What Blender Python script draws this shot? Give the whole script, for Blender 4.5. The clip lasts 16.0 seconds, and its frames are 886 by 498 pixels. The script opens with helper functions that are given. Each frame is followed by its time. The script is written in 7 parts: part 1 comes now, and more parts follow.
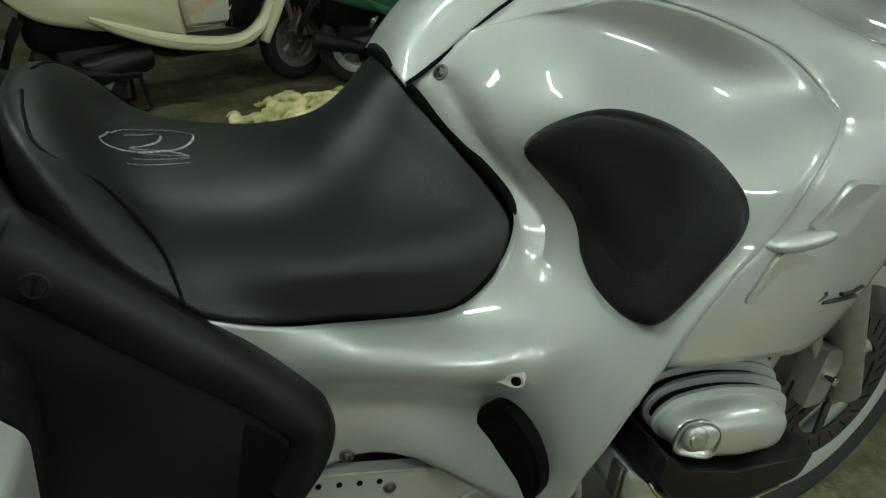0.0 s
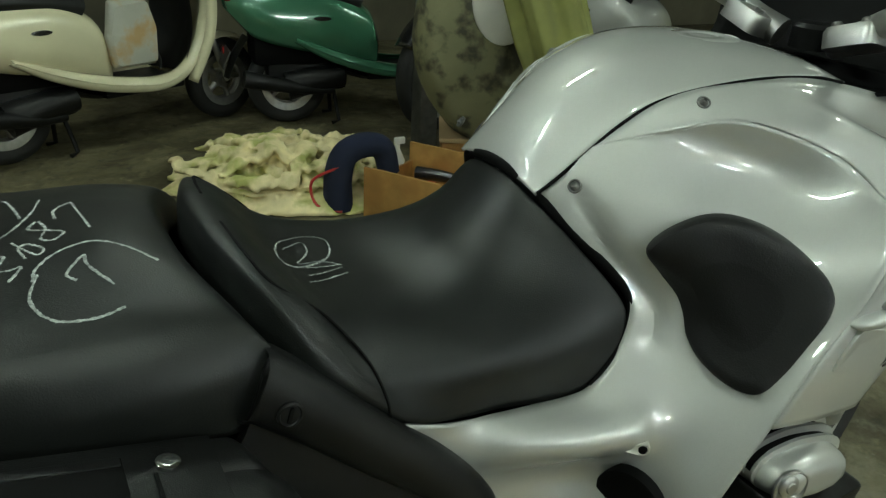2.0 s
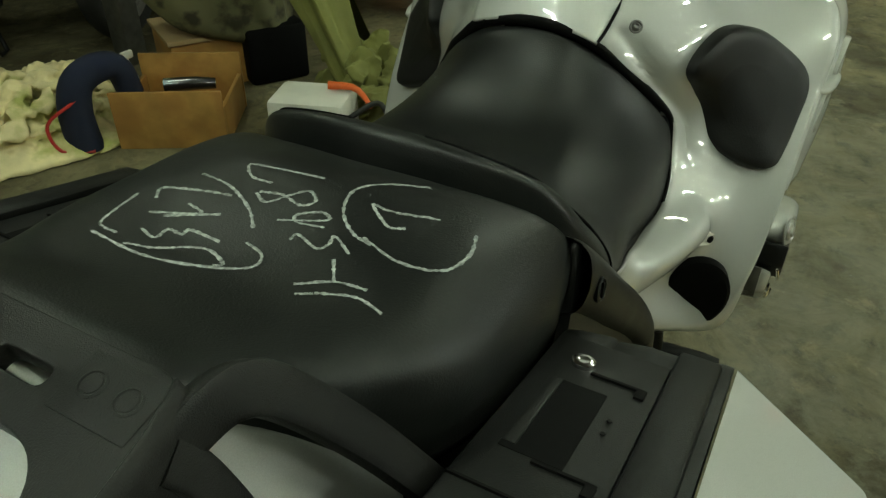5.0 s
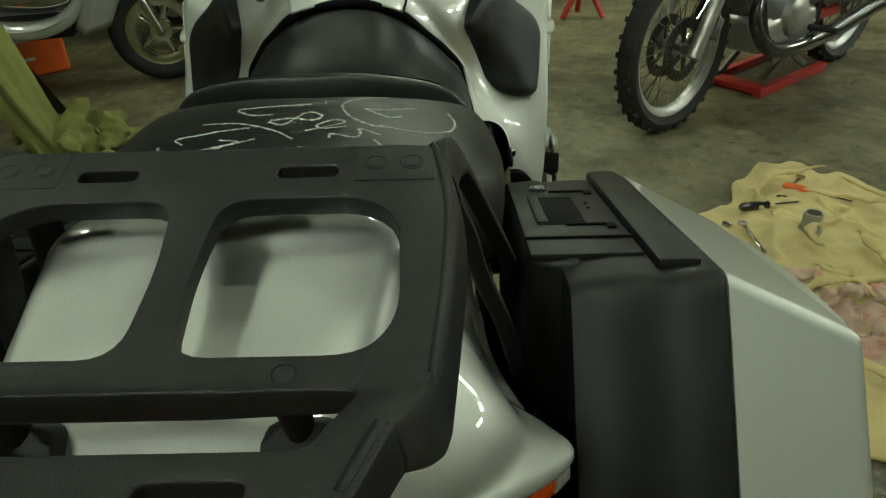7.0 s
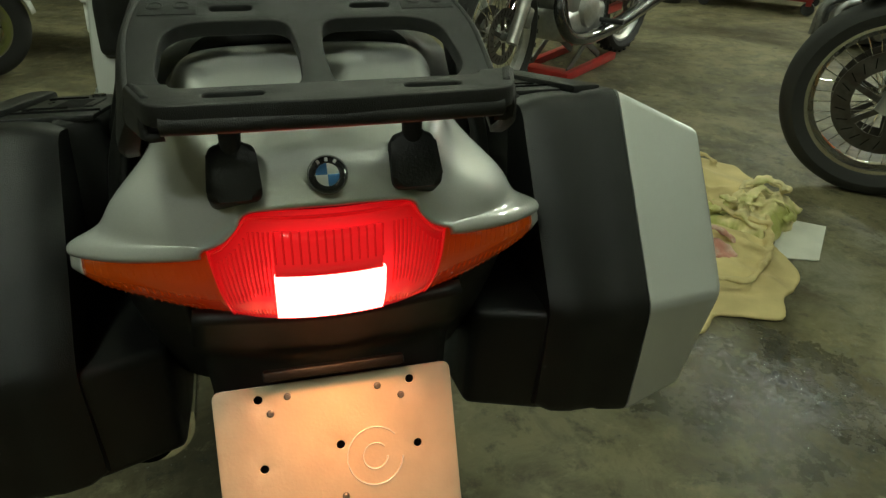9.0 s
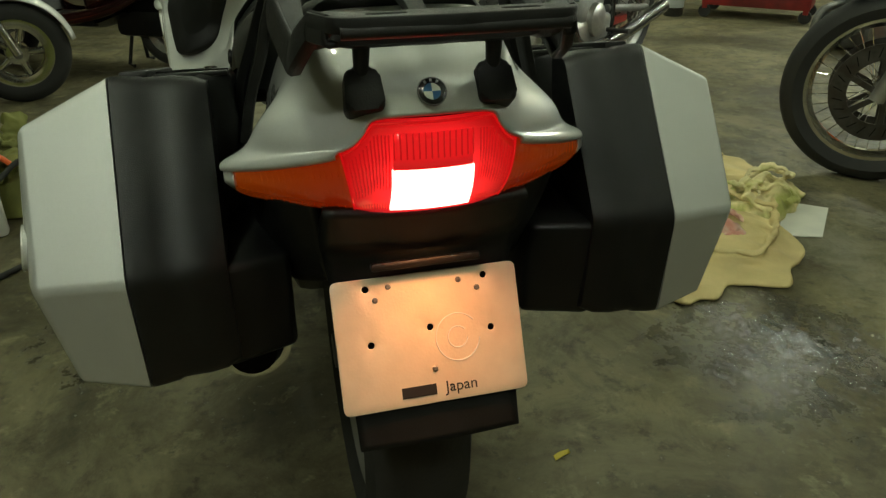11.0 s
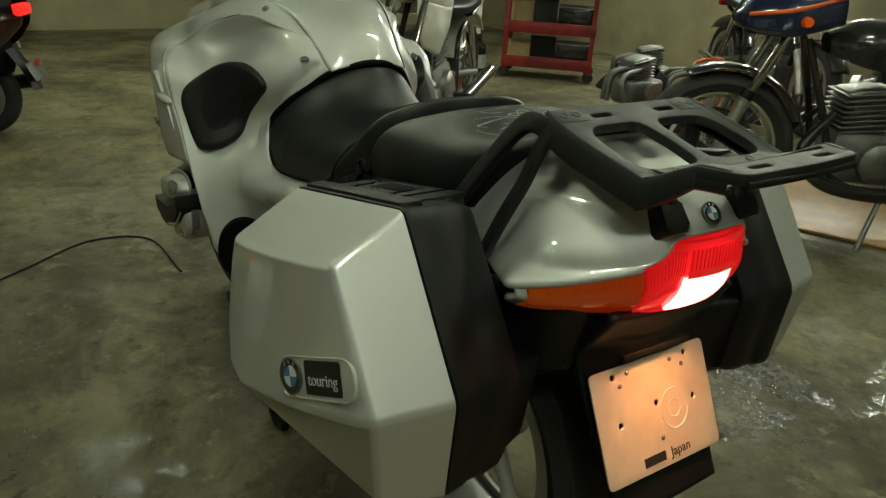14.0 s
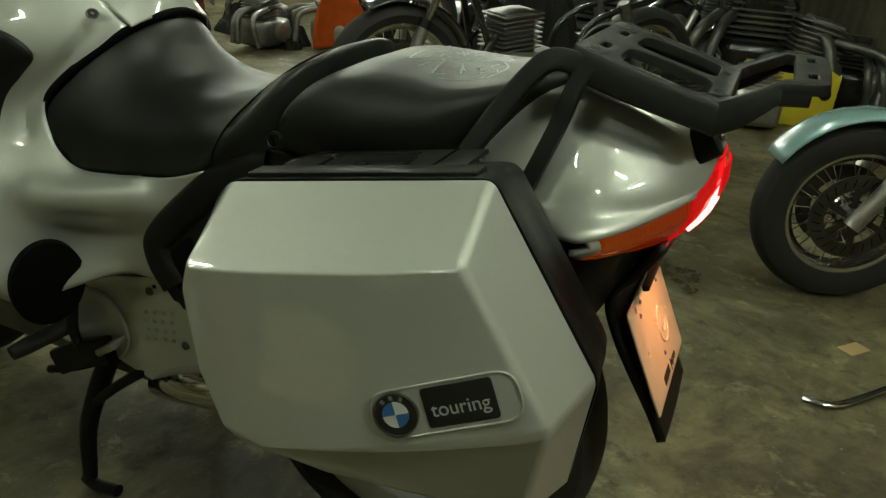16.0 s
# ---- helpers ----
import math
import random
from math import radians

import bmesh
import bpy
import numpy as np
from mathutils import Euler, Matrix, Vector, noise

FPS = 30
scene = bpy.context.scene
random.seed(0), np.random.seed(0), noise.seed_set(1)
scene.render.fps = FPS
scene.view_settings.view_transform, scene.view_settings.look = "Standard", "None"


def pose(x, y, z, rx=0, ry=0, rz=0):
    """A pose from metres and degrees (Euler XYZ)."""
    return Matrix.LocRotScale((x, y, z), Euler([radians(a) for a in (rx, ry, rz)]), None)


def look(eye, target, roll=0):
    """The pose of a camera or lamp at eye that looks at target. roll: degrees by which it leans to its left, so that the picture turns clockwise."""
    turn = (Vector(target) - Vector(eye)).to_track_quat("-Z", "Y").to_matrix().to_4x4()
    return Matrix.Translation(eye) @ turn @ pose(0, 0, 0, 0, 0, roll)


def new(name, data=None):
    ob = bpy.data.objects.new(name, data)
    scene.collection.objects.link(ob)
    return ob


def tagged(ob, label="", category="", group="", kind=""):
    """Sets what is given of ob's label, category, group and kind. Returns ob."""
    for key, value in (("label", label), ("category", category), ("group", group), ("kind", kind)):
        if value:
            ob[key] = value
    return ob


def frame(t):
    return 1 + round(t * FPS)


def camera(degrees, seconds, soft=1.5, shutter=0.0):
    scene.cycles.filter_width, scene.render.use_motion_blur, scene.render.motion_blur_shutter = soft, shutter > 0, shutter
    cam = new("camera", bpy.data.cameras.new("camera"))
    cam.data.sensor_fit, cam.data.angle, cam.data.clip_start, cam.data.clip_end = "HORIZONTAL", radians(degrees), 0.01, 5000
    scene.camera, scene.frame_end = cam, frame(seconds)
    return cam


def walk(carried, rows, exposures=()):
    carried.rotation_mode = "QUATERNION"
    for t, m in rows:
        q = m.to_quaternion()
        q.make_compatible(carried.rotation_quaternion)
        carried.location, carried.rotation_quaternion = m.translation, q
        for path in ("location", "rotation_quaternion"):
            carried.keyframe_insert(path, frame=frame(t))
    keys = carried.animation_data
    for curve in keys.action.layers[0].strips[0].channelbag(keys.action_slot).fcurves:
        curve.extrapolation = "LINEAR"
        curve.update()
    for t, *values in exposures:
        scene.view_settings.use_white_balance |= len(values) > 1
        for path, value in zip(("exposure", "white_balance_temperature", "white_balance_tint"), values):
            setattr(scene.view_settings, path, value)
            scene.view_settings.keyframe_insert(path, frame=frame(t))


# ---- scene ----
PATH = [
    (0, 0.2246, -0.7499, 1.0888, 62.330, -1.348, -21.528),
    (0.5, 0.1719, -0.7660, 1.1431, 63.088, -2.034, -26.598),
    (1, 0.0847, -0.7620, 1.1784, 64.582, -2.266, -29.014),
    (1.5, 0.0158, -0.7221, 1.1937, 64.817, -2.986, -30.125),
    (2, -0.0304, -0.6684, 1.1931, 63.976, -3.071, -30.411),
    (2.5, -0.0756, -0.6207, 1.1889, 61.905, -1.917, -31.071),
    (3, -0.1410, -0.5852, 1.1700, 60.112, -1.872, -33.769),
    (3.2, -0.1718, -0.5737, 1.1660, 59.519, -1.471, -35.510),
    (5.3, -0.4326, -0.3011, 1.1846, 55.656, -0.641, -65.937),
    (5.5, -0.4782, -0.2902, 1.1780, 55.756, -0.766, -69.467),
    (6, -0.5615, -0.2529, 1.1567, 55.318, 0.591, -79.319),
    (6.5, -0.6087, -0.2026, 1.1485, 57.720, 1.531, -84.844),
    (7, -0.6461, -0.1412, 1.1368, 59.645, 1.638, -89.912),
    (7.5, -0.7120, -0.0800, 1.1250, 58.460, 0.478, -95.751),
    (8, -0.7937, -0.0092, 1.1051, 58.948, -0.757, -101.922),
    (8.2, -0.8190, 0.0023, 1.0963, 59.201, -0.947, -103.075),
    (10.3, -1.0351, 0.1179, 1.0832, 62.637, -1.147, -104.332),
    (10.5, -1.0507, 0.1253, 1.0747, 62.708, -0.706, -103.988),
    (11, -1.0996, 0.1684, 1.0630, 62.881, 0.303, -104.626),
    (11.5, -1.1456, 0.2720, 1.0669, 63.167, -1.067, -105.812),
    (12, -1.1818, 0.3762, 1.0846, 64.519, -2.377, -107.647),
    (12.5, -1.1553, 0.4469, 1.1287, 65.908, -2.342, -109.154),
    (13, -1.0802, 0.5235, 1.1396, 67.244, -2.400, -111.263),
    (13.5, -0.9822, 0.6335, 1.1566, 66.977, -2.896, -116.051),
    (14, -0.9173, 0.7450, 1.1653, 66.720, -3.231, -123.266),
    (14.5, -0.8067, 0.8595, 1.1629, 66.255, -3.684, -132.121),
    (15, -0.6755, 0.9108, 1.1489, 65.570, -3.424, -140.054),
    (15.5, -0.5440, 0.9516, 1.1229, 65.110, -3.722, -148.280),
    (16, -0.4358, 0.9721, 1.1055, 64.645, -4.333, -156.119),
]
cam = camera(62.28, 16.0, soft=1.35)
walk(cam, [(t, pose(x, y, z, rx, ry, rz)) for t, x, y, z, rx, ry, rz in PATH],
     exposures=((0.0, 0.18, 5780, 18), (2.5, 0.20, 5950, 18), (5.5, 0.05, 6450, 10), (8.0, 0.04, 6480, 10), (11.0, 0.04, 6700, 12), (16.0, 0.0, 6750, 12)))

# ---------------------------------------------------------------- light
world = bpy.data.worlds.new("garage_air")
scene.world = world
world.use_nodes = True
world.node_tree.nodes["Background"].inputs[0].default_value = (0.75, 0.85, 0.62, 1)
world.node_tree.nodes["Background"].inputs[1].default_value = 0.006
TUBE_POWER = 160.0
LAMP_POWER = 20.0
PLATE_WATTS = 0.46


# ---------------------------------------------------------------- materials
def material(name, base, rough=0.5, metal=0.0, vary=0.15, scale=8.0, bump=0.0, bump_scale=200.0, coat=0.0, spec=0.5,
             second=None, stain=0.0, stain_scale=3.0, emit=None, power=0.0, alpha_glass=0.0, rough_vary=0.1):
    m = bpy.data.materials.new(name)
    m.use_nodes = True
    n, l = m.node_tree.nodes, m.node_tree.links
    b = n["Principled BSDF"]
    b.inputs["Roughness"].default_value = rough
    b.inputs["Metallic"].default_value = metal
    b.inputs["Coat Weight"].default_value = coat
    b.inputs["Coat Roughness"].default_value = 0.03
    b.inputs["Specular IOR Level"].default_value = spec
    co = n.new("ShaderNodeTexCoord")
    fine = n.new("ShaderNodeTexNoise")
    fine.inputs["Scale"].default_value, fine.inputs["Detail"].default_value = scale, 6.0
    l.new(co.outputs["Object"], fine.inputs["Vector"])
    ramp = n.new("ShaderNodeMapRange")
    ramp.inputs[1].default_value, ramp.inputs[2].default_value = 0.3, 0.7
    ramp.inputs[3].default_value, ramp.inputs[4].default_value = 1 - vary, 1 + vary
    l.new(fine.outputs["Fac"], ramp.inputs[0])
    mul = n.new("ShaderNodeVectorMath")
    mul.operation = "SCALE"
    mul.inputs[0].default_value = base
    l.new(ramp.outputs[0], mul.inputs["Scale"])
    colour = mul.outputs[0]
    if second:
        big = n.new("ShaderNodeTexNoise")
        big.inputs["Scale"].default_value, big.inputs["Detail"].default_value = stain_scale, 5.0
        l.new(co.outputs["Object"], big.inputs["Vector"])
        r2 = n.new("ShaderNodeMapRange")
        r2.inputs[1].default_value, r2.inputs[2].default_value = 0.48, 0.62
        r2.inputs[3].default_value, r2.inputs[4].default_value = 0.0, stain
        l.new(big.outputs["Fac"], r2.inputs[0])
        mix = n.new("ShaderNodeMix")
        mix.data_type = "RGBA"
        l.new(r2.outputs[0], mix.inputs["Factor"])
        l.new(colour, mix.inputs["A"])
        mix.inputs["B"].default_value = (*second, 1)
        colour = mix.outputs["Result"]
    l.new(colour, b.inputs["Base Color"])
    rr = n.new("ShaderNodeMapRange")
    rr.inputs[1].default_value, rr.inputs[2].default_value = 0.3, 0.7
    rr.inputs[3].default_value, rr.inputs[4].default_value = max(rough - rough_vary * rough, 0.02), min(rough + rough_vary * rough, 1.0)
    l.new(fine.outputs["Fac"], rr.inputs[0])
    l.new(rr.outputs[0], b.inputs["Roughness"])
    if bump:
        tiny = n.new("ShaderNodeTexNoise")
        tiny.inputs["Scale"].default_value, tiny.inputs["Detail"].default_value = bump_scale, 3.0
        l.new(co.outputs["Object"], tiny.inputs["Vector"])
        bp = n.new("ShaderNodeBump")
        bp.inputs["Strength"].default_value, bp.inputs["Distance"].default_value = bump, 0.002
        l.new(tiny.outputs["Fac"], bp.inputs["Height"])
        l.new(bp.outputs[0], b.inputs["Normal"])
    if emit:
        b.inputs["Emission Color"].default_value = (*emit, 1)
        b.inputs["Emission Strength"].default_value = power
    if alpha_glass:
        b.inputs["Transmission Weight"].default_value = alpha_glass
    return m


SILVER = material("silver_paint", (0.585, 0.595, 0.57), 0.54, 0.57, 0.10, 1400.0, coat=1.0, rough_vary=0.06, second=(0.54, 0.55, 0.52), stain=0.5, stain_scale=5.0)
SILVER.node_tree.nodes["Principled BSDF"].inputs["Coat IOR"].default_value = 1.8
SEAT = material("seat_vinyl", (0.009, 0.010, 0.0095), 0.42, 0.0, 0.2, 14.0, bump=0.2, bump_scale=650.0, spec=0.38, second=(0.016, 0.017, 0.015), stain=0.6, stain_scale=9.0)
PLASTIC = material("black_plastic", (0.0070, 0.0072, 0.0072), 0.40, 0.0, 0.2, 20.0, bump=0.22, bump_scale=900.0, spec=0.27, second=(0.012, 0.012, 0.011), stain=0.5, stain_scale=11.0)
RACK = material("grained_black_plastic", (0.009, 0.0092, 0.009), 0.5, 0.0, 0.2, 30.0, bump=0.3, bump_scale=1300.0, spec=0.32, second=(0.015, 0.015, 0.0135), stain=0.5, stain_scale=13.0)
PAD = material("knee_pad_rubber", (0.006, 0.006, 0.006), 0.5, 0.0, 0.2, 12.0, bump=0.2, bump_scale=500.0, spec=0.35)
# near-black for dark parts; in gaps and hollows the shade is this colour
DARK = material("black_part_and_cavity_shade", (0.003, 0.003, 0.003), 0.7, spec=0.1)
RUBBER = material("tyre_rubber", (0.017, 0.017, 0.016), 0.72, 0.0, 0.25, 25.0, bump=0.3, bump_scale=120.0)
DISC = material("dark_brake_steel", (0.09, 0.085, 0.075), 0.45, 0.8, 0.25, 40.0, second=(0.05, 0.035, 0.025), stain=0.6, stain_scale=20.0)
CHROME = material("polished_metal", (0.75, 0.75, 0.72), 0.12, 1.0, 0.05, 20.0)
ALLOY = material("cast_aluminium", (0.48, 0.48, 0.46), 0.4, 0.9, 0.12, 40.0, bump=0.15, bump_scale=400.0)
STEEL = material("dull_steel", (0.2, 0.2, 0.19), 0.5, 0.85, 0.2, 30.0)
PLATE = material("bare_aluminium_sheet", (0.70, 0.60, 0.46), 0.42, 0.35, 0.06, 30.0, bump=0.1, bump_scale=300.0)
# turn signals of the parked vehicles: not lit, a faint glow painted in
AMBER = material("amber_lens", (0.75, 0.10, 0.004), 0.12, 0.0, 0.1, 10.0, coat=0.6, emit=(1.0, 0.10, 0.006), power=0.10)
# unlit indicator lens; glow from the neighbouring tail lamp is painted in as emission
SIDE_LENS = material("amber_lens_painted_glow", (0.26, 0.040, 0.002), 0.10, 0.0, 0.1, 10.0, coat=1.0, emit=(1.0, 0.12, 0.006), power=0.1)


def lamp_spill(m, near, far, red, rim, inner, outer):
    """Paints the tail lamp's light inside a lens as emission: strong beside the lamp, fading outwards."""
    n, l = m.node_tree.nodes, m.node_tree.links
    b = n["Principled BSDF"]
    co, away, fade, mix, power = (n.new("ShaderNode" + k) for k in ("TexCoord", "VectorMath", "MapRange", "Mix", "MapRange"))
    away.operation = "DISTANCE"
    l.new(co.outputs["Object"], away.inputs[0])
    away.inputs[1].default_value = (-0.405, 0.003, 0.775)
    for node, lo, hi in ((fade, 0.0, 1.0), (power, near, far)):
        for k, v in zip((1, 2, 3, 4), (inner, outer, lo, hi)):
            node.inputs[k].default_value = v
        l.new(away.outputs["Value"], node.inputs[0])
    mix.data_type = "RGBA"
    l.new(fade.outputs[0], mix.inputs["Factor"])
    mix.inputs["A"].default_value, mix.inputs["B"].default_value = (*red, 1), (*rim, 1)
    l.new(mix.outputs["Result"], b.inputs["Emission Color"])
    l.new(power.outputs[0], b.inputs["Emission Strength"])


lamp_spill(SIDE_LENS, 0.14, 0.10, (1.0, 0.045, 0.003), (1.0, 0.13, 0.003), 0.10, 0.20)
RED_LENS = material("red_lens_lit", (0.5, 0.004, 0.006), 0.1, 0.0, 0.05, 10.0, coat=0.6, emit=(1.0, 0.010, 0.014), power=0.42)
lamp_spill(RED_LENS, 1.0, 0.24, (1.0, 0.035, 0.04), (1.0, 0.008, 0.010), 0.035, 0.095)
RED_RIB = material("red_lens_rib", (0.35, 0.003, 0.004), 0.1, 0.0, 0.05, 10.0, coat=1.0, emit=(1.0, 0.008, 0.010), power=0.42)
RED_HOT = material("red_lens_over_lamp", (0.6, 0.01, 0.012), 0.1, 0.0, 0.05, 10.0, coat=0.6, emit=(1.0, 0.014, 0.018), power=0.50)
LAMP = material("lit_tail_lamp", (0.9, 0.5, 0.4), 0.3, emit=(1.0, 0.072, 0.060), power=LAMP_POWER)
CHALK = material("white_chalk", (0.31, 0.335, 0.32), 0.9, 0.0, 0.6, 260.0)
WHITE = material("white_enamel", (0.62, 0.62, 0.60), 0.3)
BLUE = material("blue_enamel", (0.035, 0.13, 0.32), 0.3)
GREY_PRINT = material("grey_print", (0.42, 0.44, 0.43), 0.5)
BLACK_PRINT = material("black_print", (0.015, 0.013, 0.012), 0.5)


def concrete():
    """Worn workshop concrete: trodden grime at several scales, oily gloss and two wet patches."""
    m = bpy.data.materials.new("stained_concrete")
    m.use_nodes = True
    n, l = m.node_tree.nodes, m.node_tree.links
    b = n["Principled BSDF"]
    co = n.new("ShaderNodeTexCoord")

    def noise(scale, detail, rough, lo, hi, a, c, stretch=0.0):
        t = n.new("ShaderNodeTexNoise")
        t.inputs["Scale"].default_value, t.inputs["Detail"].default_value, t.inputs["Roughness"].default_value = scale, detail, rough
        t.inputs["Distortion"].default_value = stretch
        l.new(co.outputs["Object"], t.inputs["Vector"])
        r = n.new("ShaderNodeMapRange")
        for k, v in zip((1, 2, 3, 4), (lo, hi, a, c)):
            r.inputs[k].default_value = v
        l.new(t.outputs["Fac"], r.inputs[0])
        return r.outputs[0]

    def blend(f, a, c):
        x = n.new("ShaderNodeMix")
        x.data_type = "RGBA"
        l.new(f, x.inputs["Factor"])
        for s, v in (("A", a), ("B", c)):
            if isinstance(v, tuple):
                x.inputs[s].default_value = (*v, 1)
            else:
                l.new(v, x.inputs[s])
        return x.outputs["Result"]

    def calc(op, a, c):
        x = n.new("ShaderNodeMath")
        x.operation, x.use_clamp = op, op in ("ADD", "MULTIPLY")
        for s, v in enumerate((a, c)):
            if isinstance(v, float):
                x.inputs[s].default_value = v
            else:
                l.new(v, x.inputs[s])
        return x.outputs[0]

    def spot(x, y, r):
        d = n.new("ShaderNodeVectorMath")
        d.operation = "DISTANCE"
        d.inputs[1].default_value = (x, y, 0.0)
        l.new(co.outputs["Object"], d.inputs[0])
        ragged = calc("SUBTRACT", d.outputs["Value"], noise(7.0, 6.0, 0.7, 0.3, 0.7, -0.22, 0.22))
        g = n.new("ShaderNodeMapRange")
        for k, v in zip((1, 2, 3, 4), (r, r - 0.10, 0.0, 1.0)):
            g.inputs[k].default_value = v
        l.new(ragged, g.inputs[0])
        return g.outputs[0]

    colour = blend(noise(1.3, 10.0, 0.72, 0.40, 0.60, 0.0, 1.0, 0.5), (0.064, 0.055, 0.027), (0.202, 0.178, 0.098))
    colour = blend(noise(4.7, 9.0, 0.75, 0.48, 0.66, 0.0, 0.75, 0.7), colour, (0.036, 0.030, 0.015))
    colour = blend(noise(15.0, 7.0, 0.7, 0.54, 0.66, 0.0, 0.7), colour, (0.024, 0.022, 0.015))
    worn = calc("MAXIMUM", spot(1.55, -0.75, 0.75), calc("MAXIMUM", spot(2.3, -0.2, 0.6), spot(0.4, -1.75, 0.45)))
    colour = blend(calc("MULTIPLY", worn, noise(5.5, 9.0, 0.75, 0.40, 0.62, 0.05, 0.6, 0.6)), colour, (0.27, 0.258, 0.185))
    colour = blend(noise(8.0, 8.0, 0.72, 0.57, 0.68, 0.0, 0.6, 0.3), colour, (0.32, 0.285, 0.17))
    colour = blend(noise(60.0, 3.0, 0.6, 0.66, 0.74, 0.0, 0.6), colour, (0.27, 0.27, 0.22))
    wet = calc("MAXIMUM", spot(0.17, -1.02, 0.30), calc("MAXIMUM", spot(0.63, 0.60, 0.12), spot(-0.25, -1.45, 0.16)))
    wet = calc("MULTIPLY", wet, noise(24.0, 5.0, 0.7, 0.36, 0.50, 0.0, 1.0))
    colour = blend(calc("MULTIPLY", wet, 0.55), colour, (0.035, 0.036, 0.032))
    l.new(colour, b.inputs["Base Color"])
    dry = noise(3.1, 8.0, 0.7, 0.35, 0.65, 0.42, 0.80)
    l.new(calc("MULTIPLY", dry, calc("SUBTRACT", 1.0, calc("MULTIPLY", wet, 0.90))), b.inputs["Roughness"])
    bp = n.new("ShaderNodeBump")
    bp.inputs["Strength"].default_value, bp.inputs["Distance"].default_value = 0.35, 0.003
    b.inputs["Specular IOR Level"].default_value = 0.42
    l.new(noise(38.0, 8.0, 0.75, 0.2, 0.8, 0.0, 1.0), bp.inputs["Height"])
    l.new(bp.outputs[0], b.inputs["Normal"])
    l.new(calc("MULTIPLY", wet, 0.75), b.inputs["Coat Weight"])
    b.inputs["Coat Roughness"].default_value = 0.045
    film = n.new("ShaderNodeBump")
    film.inputs["Strength"].default_value, film.inputs["Distance"].default_value = 0.42, 0.003
    l.new(noise(48.0, 6.0, 0.7, 0.2, 0.8, 0.0, 1.0), film.inputs["Height"])
    l.new(film.outputs[0], b.inputs["Coat Normal"])
    return m


CONCRETE = concrete()
WALL = material("beige_wall_paint", (0.32, 0.28, 0.17), 0.8, 0.0, 0.15, 3.0, second=(0.15, 0.13, 0.085), stain=0.7, stain_scale=0.9)
CEIL = material("dark_grey_ceiling_board", (0.10, 0.10, 0.085), 0.9, 0.0, 0.2, 2.0)
TUBE = material("fluorescent_tube", (0.9, 0.9, 0.9), 0.4, emit=(0.86, 1.0, 0.73), power=TUBE_POWER * 0.76)
COOL_TUBE = material("cool_fluorescent_tube", (0.9, 0.9, 0.9), 0.4, emit=(0.88, 1.0, 0.83), power=TUBE_POWER * 1.2)
DIM_TUBE = material("aged_fluorescent_tube", (0.9, 0.9, 0.9), 0.4, emit=(0.87, 1.0, 0.74), power=TUBE_POWER * 0.95)
FIXTURE = material("white_lamp_casing", (0.7, 0.7, 0.68), 0.5)
CLOTH = material("cream_cotton_cloth", (0.74, 0.64, 0.36), 0.95, 0.0, 0.22, 10.0, bump=0.3, bump_scale=700.0, second=(0.36, 0.38, 0.09), stain=0.85, stain_scale=7.0)
MATCLOTH = material("beige_tool_cloth", (0.62, 0.50, 0.24), 0.95, 0.0, 0.14, 8.0, bump=0.3, bump_scale=700.0, second=(0.4, 0.3, 0.15), stain=0.4, stain_scale=5.0)
PINKCLOTH = material("pink_stained_cloth", (0.6, 0.42, 0.34), 0.95, 0.0, 0.25, 12.0, second=(0.5, 0.16, 0.12), stain=0.7, stain_scale=14.0)
TARP = material("olive_tarpaulin", (0.17, 0.165, 0.085), 0.7, 0.0, 0.2, 5.0, second=(0.035, 0.032, 0.02), stain=0.9, stain_scale=12.0)
DARKWALL = material("grimy_dark_wall_paint", (0.11, 0.10, 0.065), 0.85, 0.0, 0.25, 3.0, second=(0.05, 0.045, 0.03), stain=0.7, stain_scale=1.1)
BAGPAPER = material("creased_grey_paper", (0.42, 0.42, 0.36), 0.7, 0.0, 0.1, 6.0, second=(0.45, 0.28, 0.08), stain=0.8, stain_scale=7.0)
GREENCLOTH = material("olive_green_cloth", (0.18, 0.185, 0.05), 0.9, 0.0, 0.2, 9.0, bump=0.3, bump_scale=500.0)
WOOD = material("varnished_plywood", (0.40, 0.22, 0.06), 0.4, 0.0, 0.2, 14.0, second=(0.3, 0.13, 0.035), stain=0.5, stain_scale=9.0)
CARD = material("brown_cardboard", (0.42, 0.3, 0.15), 0.9, 0.0, 0.1, 8.0)
BLACKCLOTH = material("black_cotton_cloth", (0.010, 0.010, 0.010), 0.95, 0.0, 0.2, 12.0)
NAVY = material("navy_fabric", (0.008, 0.012, 0.032), 0.9)
ORANGE = material("orange_plastic", (0.75, 0.13, 0.02), 0.4)
REDPAINT = material("red_workshop_paint", (0.42, 0.025, 0.02), 0.4, 0.0, 0.2, 12.0)
DARKRED = material("dull_dark_red_paint", (0.22, 0.014, 0.012), 0.45, 0.0, 0.3, 9.0, second=(0.08, 0.012, 0.010), stain=0.6, stain_scale=6.0)
CREAM = material("cream_scooter_paint", (0.66, 0.62, 0.42), 0.2, 0.0, 0.05, 6.0, coat=1.0)
GREEN = material("green_scooter_paint", (0.06, 0.19, 0.11), 0.2, 0.2, 0.05, 6.0, coat=1.0)
MAROON = material("maroon_scooter_paint", (0.035, 0.006, 0.006), 0.25, 0.2, 0.1, 6.0, coat=1.0)
NAVYPAINT = material("dark_blue_paint", (0.012, 0.020, 0.055), 0.22, 0.2, 0.1, 6.0, coat=1.0)
TEAL = material("pale_teal_paint", (0.22, 0.36, 0.38), 0.25, 0.2, 0.08, 6.0, coat=1.0)
